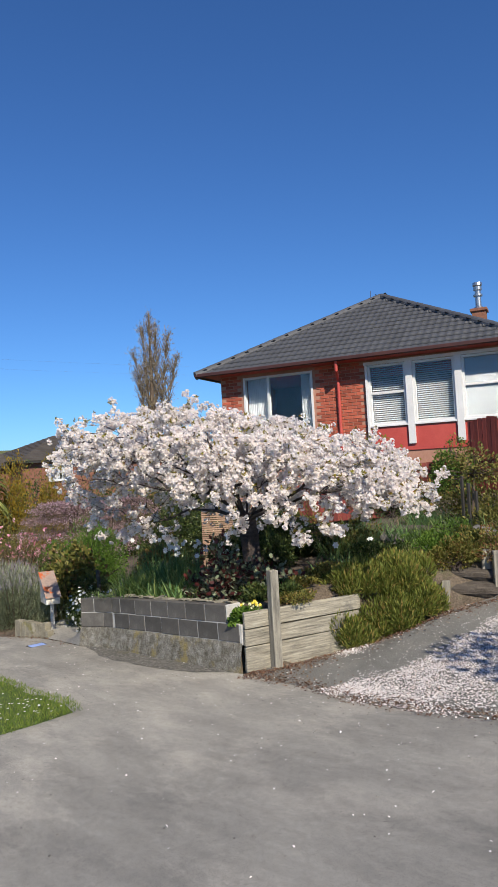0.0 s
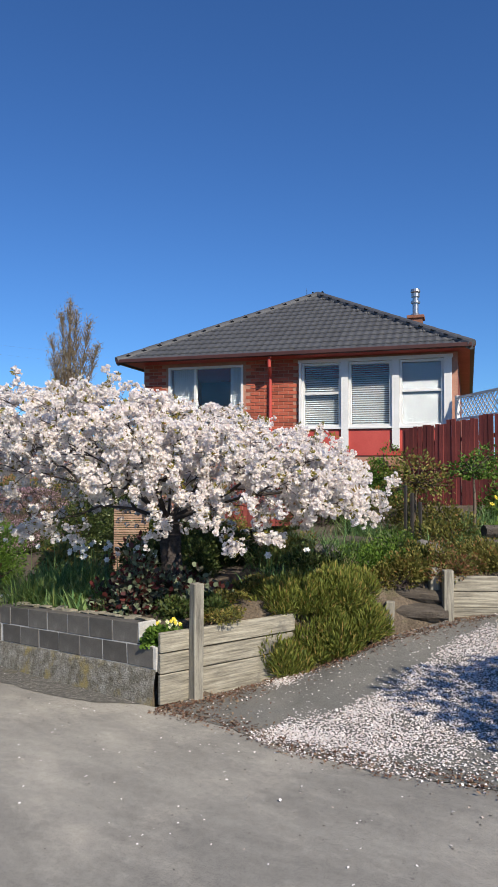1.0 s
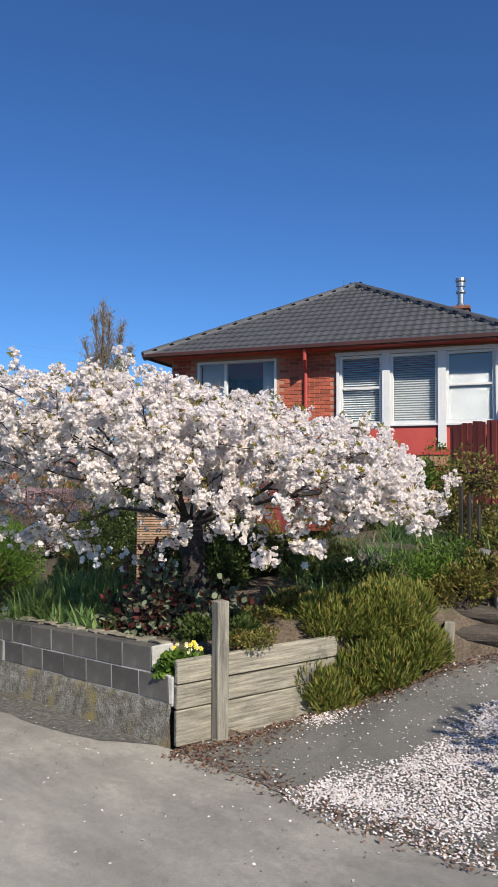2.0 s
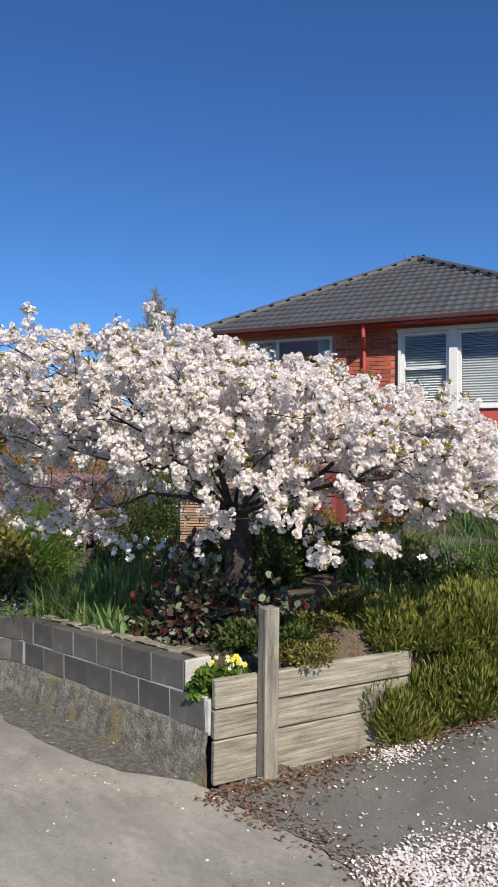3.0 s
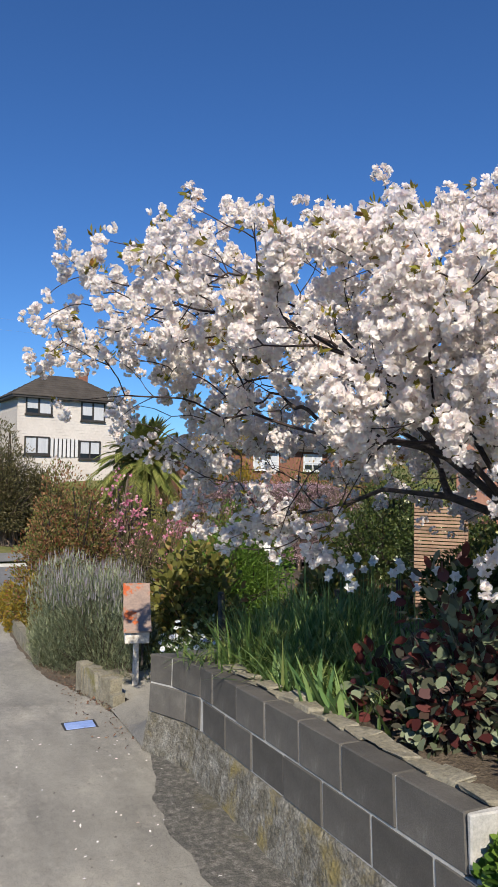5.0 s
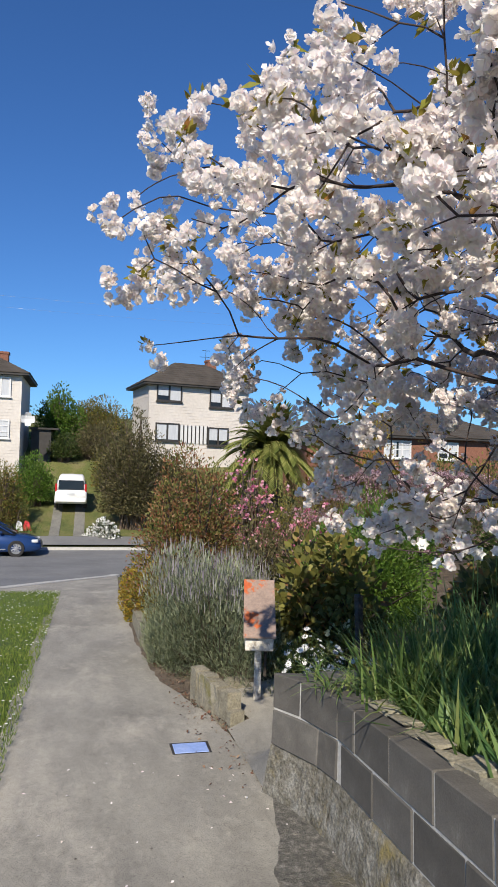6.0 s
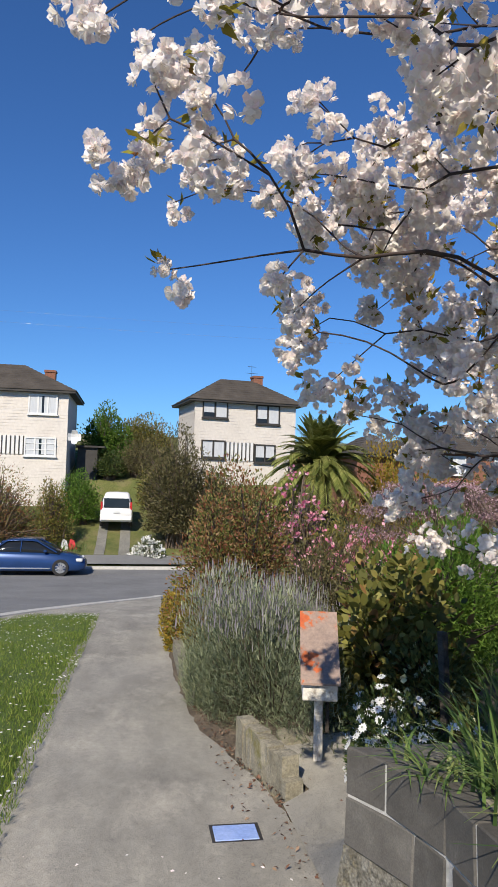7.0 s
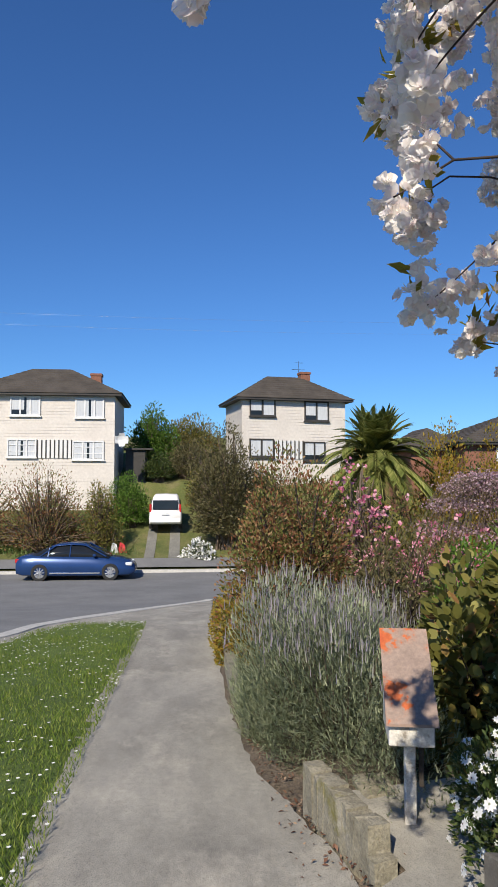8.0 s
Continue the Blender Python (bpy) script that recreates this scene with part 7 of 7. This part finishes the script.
def sedan(x, y, z, rz):
    c = thing("car", "dark blue sedan parked at the far kerb", "car", (x, y, z), rz)
    loft([(-2.42, 0.62, 0.6, 0.42, 0.78), (-2.36, 0.8, 0.76, 0.3, 0.92), (-2.1, 0.88, 0.82, 0.24, 1.0), (-1.6, 0.89, 0.83, 0.22, 1.02), (-0.6, 0.89, 0.84, 0.2, 0.98), (0.6, 0.89, 0.84, 0.2, 0.95), (1.1, 0.89, 0.82, 0.2, 0.92), (1.7, 0.87, 0.77, 0.2, 0.85), (2.15, 0.8, 0.68, 0.22, 0.74), (2.36, 0.68, 0.55, 0.27, 0.62), (2.43, 0.5, 0.45, 0.34, 0.52)], M["carblue"], "body", c)
    loft([(-1.75, 0.74, 0.66, 0.94, 1.03), (-1.25, 0.76, 0.62, 0.94, 1.27), (-0.75, 0.77, 0.6, 0.94, 1.42), (-0.2, 0.77, 0.6, 0.94, 1.47), (0.3, 0.77, 0.6, 0.93, 1.44), (0.85, 0.77, 0.62, 0.92, 1.22), (1.35, 0.76, 0.68, 0.88, 0.97)], M["carglass"], "cabin", c, "tinted windows")
    loft([(-1.05, 0.62, 0.58, 1.335, 1.36), (-0.75, 0.63, 0.58, 1.40, 1.45), (-0.2, 0.635, 0.58, 1.44, 1.49), (0.25, 0.63, 0.57, 1.42, 1.465), (0.5, 0.61, 0.56, 1.36, 1.39)], M["carblue"], "roof", c)
    for s in (1, -1):
        for x0, z0, x1, z1 in ((-0.22, 0.98, -0.2, 1.44), (-1.4, 1.0, -0.8, 1.42), (1.25, 0.97, 0.4, 1.43), (-1.1, 0.98, -1.05, 1.33)):
            bm = bmesh.new()
            cyl_bm(bm, (x0, s * 0.775, z0), (x1, s * 0.625, z1), 0.028, 0.028, 5)
            part("pillar", bm, M["carblue"], c)
        for xw in (-1.42, 1.42):
            wheel(c, xw, s * 0.8, 0.345, s)
        part("tail_light", box_bm(-2.41, -2.15, s * 0.62 - 0.15, s * 0.62 + 0.2 * (s > 0) + 0.15 * (s < 0), 0.72, 0.9, 0.03), M["redlens"], c)
        part("headlight", box_bm(2.02, 2.3, s * 0.6 - 0.13, s * 0.6 + 0.13, 0.58, 0.72, 0.03), M["clearlens"], c)
        part("sill_trim", box_bm(-1.0, 1.0, s * 0.9 - 0.01, s * 0.9 + 0.01, 0.3, 0.34), M["rim"], c)
        part("mirror", box_bm(0.72, 0.86, s * 0.9 - 0.07, s * 0.9 + 0.07, 0.98, 1.09, 0.03), M["carblue"], c)
    return c


sedan(-31.5, -5.42, gz(-31.5, 0) - 0.02, 90)


def van(x, y, z, rz):
    c = thing("van", "white people mover parked on the grass drive, seen from behind", "van", (x, y, z), rz)
    loft([(-2.3, 0.82, 0.78, 0.4, 0.95), (-2.22, 0.88, 0.85, 0.3, 1.05), (-1.0, 0.9, 0.87, 0.28, 1.08), (1.4, 0.9, 0.86, 0.28, 1.05), (2.0, 0.86, 0.8, 0.3, 0.9), (2.3, 0.72, 0.66, 0.36, 0.68)], M["carwhite"], "body", c)
    loft([(-2.2, 0.83, 0.68, 1.02, 1.5), (-1.9, 0.84, 0.67, 1.03, 1.86), (-0.6, 0.85, 0.68, 1.03, 1.92), (0.8, 0.85, 0.68, 1.02, 1.85), (1.4, 0.84, 0.72, 1.0, 1.4), (1.9, 0.82, 0.76, 0.95, 1.05)], M["carwhite"], "cabin", c)
    g = part("rear_window", box_bm(-0.01, 0.02, -0.68, 0.68, -0.26, 0.26, 0.015), M["carglass"], c, "dark rear window")
    g.matrix_local = pose(-2.235, 0, 1.34, 0, 3, 0)
    part("bumper", box_bm(-2.38, -2.2, -0.84, 0.84, 0.38, 0.6, 0.04), M["carwhite"], c)
    part("plate", box_bm(-2.345, -2.325, -0.2, 0.2, 0.8, 0.9), M["clearlens"], c)
    for s in (1, -1):
        part("side_window", box_bm(-1.7, 1.1, s * 0.8 - 0.02, s * 0.8 + 0.02, 1.15, 1.6, 0.02), M["carglass"], c)
        part("tail_light", box_bm(-2.24, -2.1, s * 0.8 - 0.05, s * 0.8 + 0.06, 0.95, 1.4, 0.02), M["redlens"], c)
        for xw in (-1.4, 1.4):
            wheel(c, xw, s * 0.8, 0.32, s)
    return c


vz = gz(-44.6, 0)
van(-41.9, -2.0, gz(-41.4, 0) - 0.12, 180)

# ---- planting across the road
for i, (x, y, r, mat, n, leaf, lab) in enumerate([
    (-38.0, 1.45, (2.3, 2.3, 7.3), "twiggy", 24000, (0.16, 0.06), "tall dark twiggy shrub across the road"),
    (-38.5, 3.2, (1.5, 1.3, 5.0), "twiggy", 12000, (0.16, 0.06), "dark shrub across the road"),
    (-37.2, -8.0, (1.8, 2.8, 4.8), "rust", 9000, (0.14, 0.05), "brown bare looking bush across the road"),
    (-38.0, -11.5, (1.8, 2.8, 4.6), "rust", 9000, (0.14, 0.05), "brown bare looking bush across the road"),
    (-37.5, -5.2, (1.4, 1.2, 3.6), "olive", 6000, (0.14, 0.05), "olive bush across the road"),
    (-41.5, -4.1, (1.4, 1.4, 3.3), "green", 9000, (0.14, 0.06), "green bush below the house"),
    (-53, -3.4, (2.1, 2.0, 4.5), "green", 8000, (0.2, 0.1), "rounded green tree behind the houses"),
    (-56, -0.3, (3.0, 2.6, 3.2), "olive", 8000, (0.2, 0.08), "thin tree behind the carport"),
    (-41.0, 4.2, (1.6, 2.0, 3.8), "rust", 7000, (0.14, 0.06), "russet bush in front of the house"),
    (-40.0, 7.5, (1.6, 2.2, 3.2), "dark", 7000, (0.14, 0.06), "dark bush in front of the house"),
    (-33.5, 12.5, (2.2, 2.6, 6.0), "dark", 9000, (0.16, 0.08), "dark hedge by the brick house"),
    (-30, 17, (3, 3.0, 6.0), "olive", 9000, (0.16, 0.08), "olive hedge by the brick house"),
    (-36, 24, (4, 4, 5.0), "dark", 9000, (0.2, 0.1), "dark trees beyond the gardens"),
    (-48, 46, (6, 6, 6.0), "olive", 9000, (0.25, 0.12), "olive trees beyond the gardens"),
    (-48.6, -2.7, (1.2, 1.1, 2.2), "dark", 4000, (0.16, 0.07), "dark bush beside the carport"),
    (-49.5, -0.7, (2.0, 1.7, 3.2), "twiggy", 7000, (0.16, 0.06), "twiggy bush on the slope between the houses"),
    (-45.5, 0.3, (1.5, 1.3, 3.2), "olive", 6000, (0.15, 0.06), "olive bush on the slope between the houses"),
    (-60, -22, (5, 6, 9.0), "dark", 9000, (0.25, 0.12), "dark trees behind the houses"),
]):
    shrub("street_shrub", lab, "shrub", x, y, r, M[mat], n, leaf, 130 if i < 4 else 60, land(x, y) - 0.1, 120 + i, 22, 0.45, 0.4, None, "", "drytwig", 0.9 if i < 2 else 0.4)
s = shrub("white_bush", "low bush covered in white flowers at the road edge", "shrub", -35.6, -0.35, (0.85, 0.9, 1.15), M["dark"], 3000, (0.1, 0.04), 8, None, 140, flowers=(M["white"], 420, 0.16))
for i in range(46):
    x, y = -36.4 - random.random() * 7.0, -11 + random.random() * 9.5
    if abs(y + 2.1) < 1.3:
        continue
    clump("tall_grass", "tuft of long rough grass on the bank", "grass", x, y, (0.35, 0.35), 150, (0.35, 0.8), 0.03, M["longgrass"], (0.2, 0.7), 0.4, None, "bank grass", seg=3)
trk = sheet("track", list(np.arange(-46, -35.5, 0.5)), lambda x: -2.95, lambda x: -2.45, 2, lambda x, y: land(x, y) + 0.03, M["drive"])
tagged(trk, "wheel track worn in the grass of the bank", "track", kind="structure")
trk = sheet("track", list(np.arange(-46, -35.5, 0.5)), lambda x: -1.75, lambda x: -1.2, 2, lambda x, y: land(x, y) + 0.03, M["drive"])
tagged(trk, "wheel track worn in the grass of the bank", "track", kind="structure")
toy = thing("play_tent", "small red and white play tent on the grass bank", "tent", (-37.2, -4.3, land(-37.2, -4.3)), 10)
toy.scale = (0.7, 0.7, 0.7)
for k, (y0, m) in enumerate(((-0.55, M["whitepaint"]), (0.0, M["redcloth"]))):
    bm = bmesh.new()
    v = [bm.verts.new(p) for p in ((-0.4, y0, 0), (0.4, y0, 0), (0.4, y0 + 0.6, 0), (-0.4, y0 + 0.6, 0), (0, y0 + 0.15, 0.75), (0, y0 + 0.45, 0.6))]
    for q in ((0, 1, 4), (1, 2, 5, 4), (2, 3, 5), (3, 0, 4, 5), (3, 2, 1, 0)):
        bm.faces.new([v[j] for j in q])
    part("cloth", bm, m, toy)
bin_ = tagged(part("fence_panel", box_bm(-36.3, -36.2, -6.3, -5.3, -2.4, -1.5, 0.02), M["log"]), "low grey timber panel on the berm", "panel")
# wires
for k, (za, zb_) in enumerate(((11.5, 11.8), (10.9, 11.1))):
    cu = bpy.data.curves.new("wire", "CURVE")
    cu.dimensions, cu.bevel_depth = "3D", 0.0025
    sp = cu.splines.new("POLY")
    sp.points.add(24)
    for i, p in enumerate(sp.points):
        t = i / 24
        p.co = (-40, -40 + 90 * t, za + (zb_ - za) * t - 1.2 * math.sin(math.pi * t), 1)
    w_ = new("power_line", cu)
    cu.materials.append(M["steel"])
    tagged(w_, "thin overhead power line across the sky", "wire", "power lines")
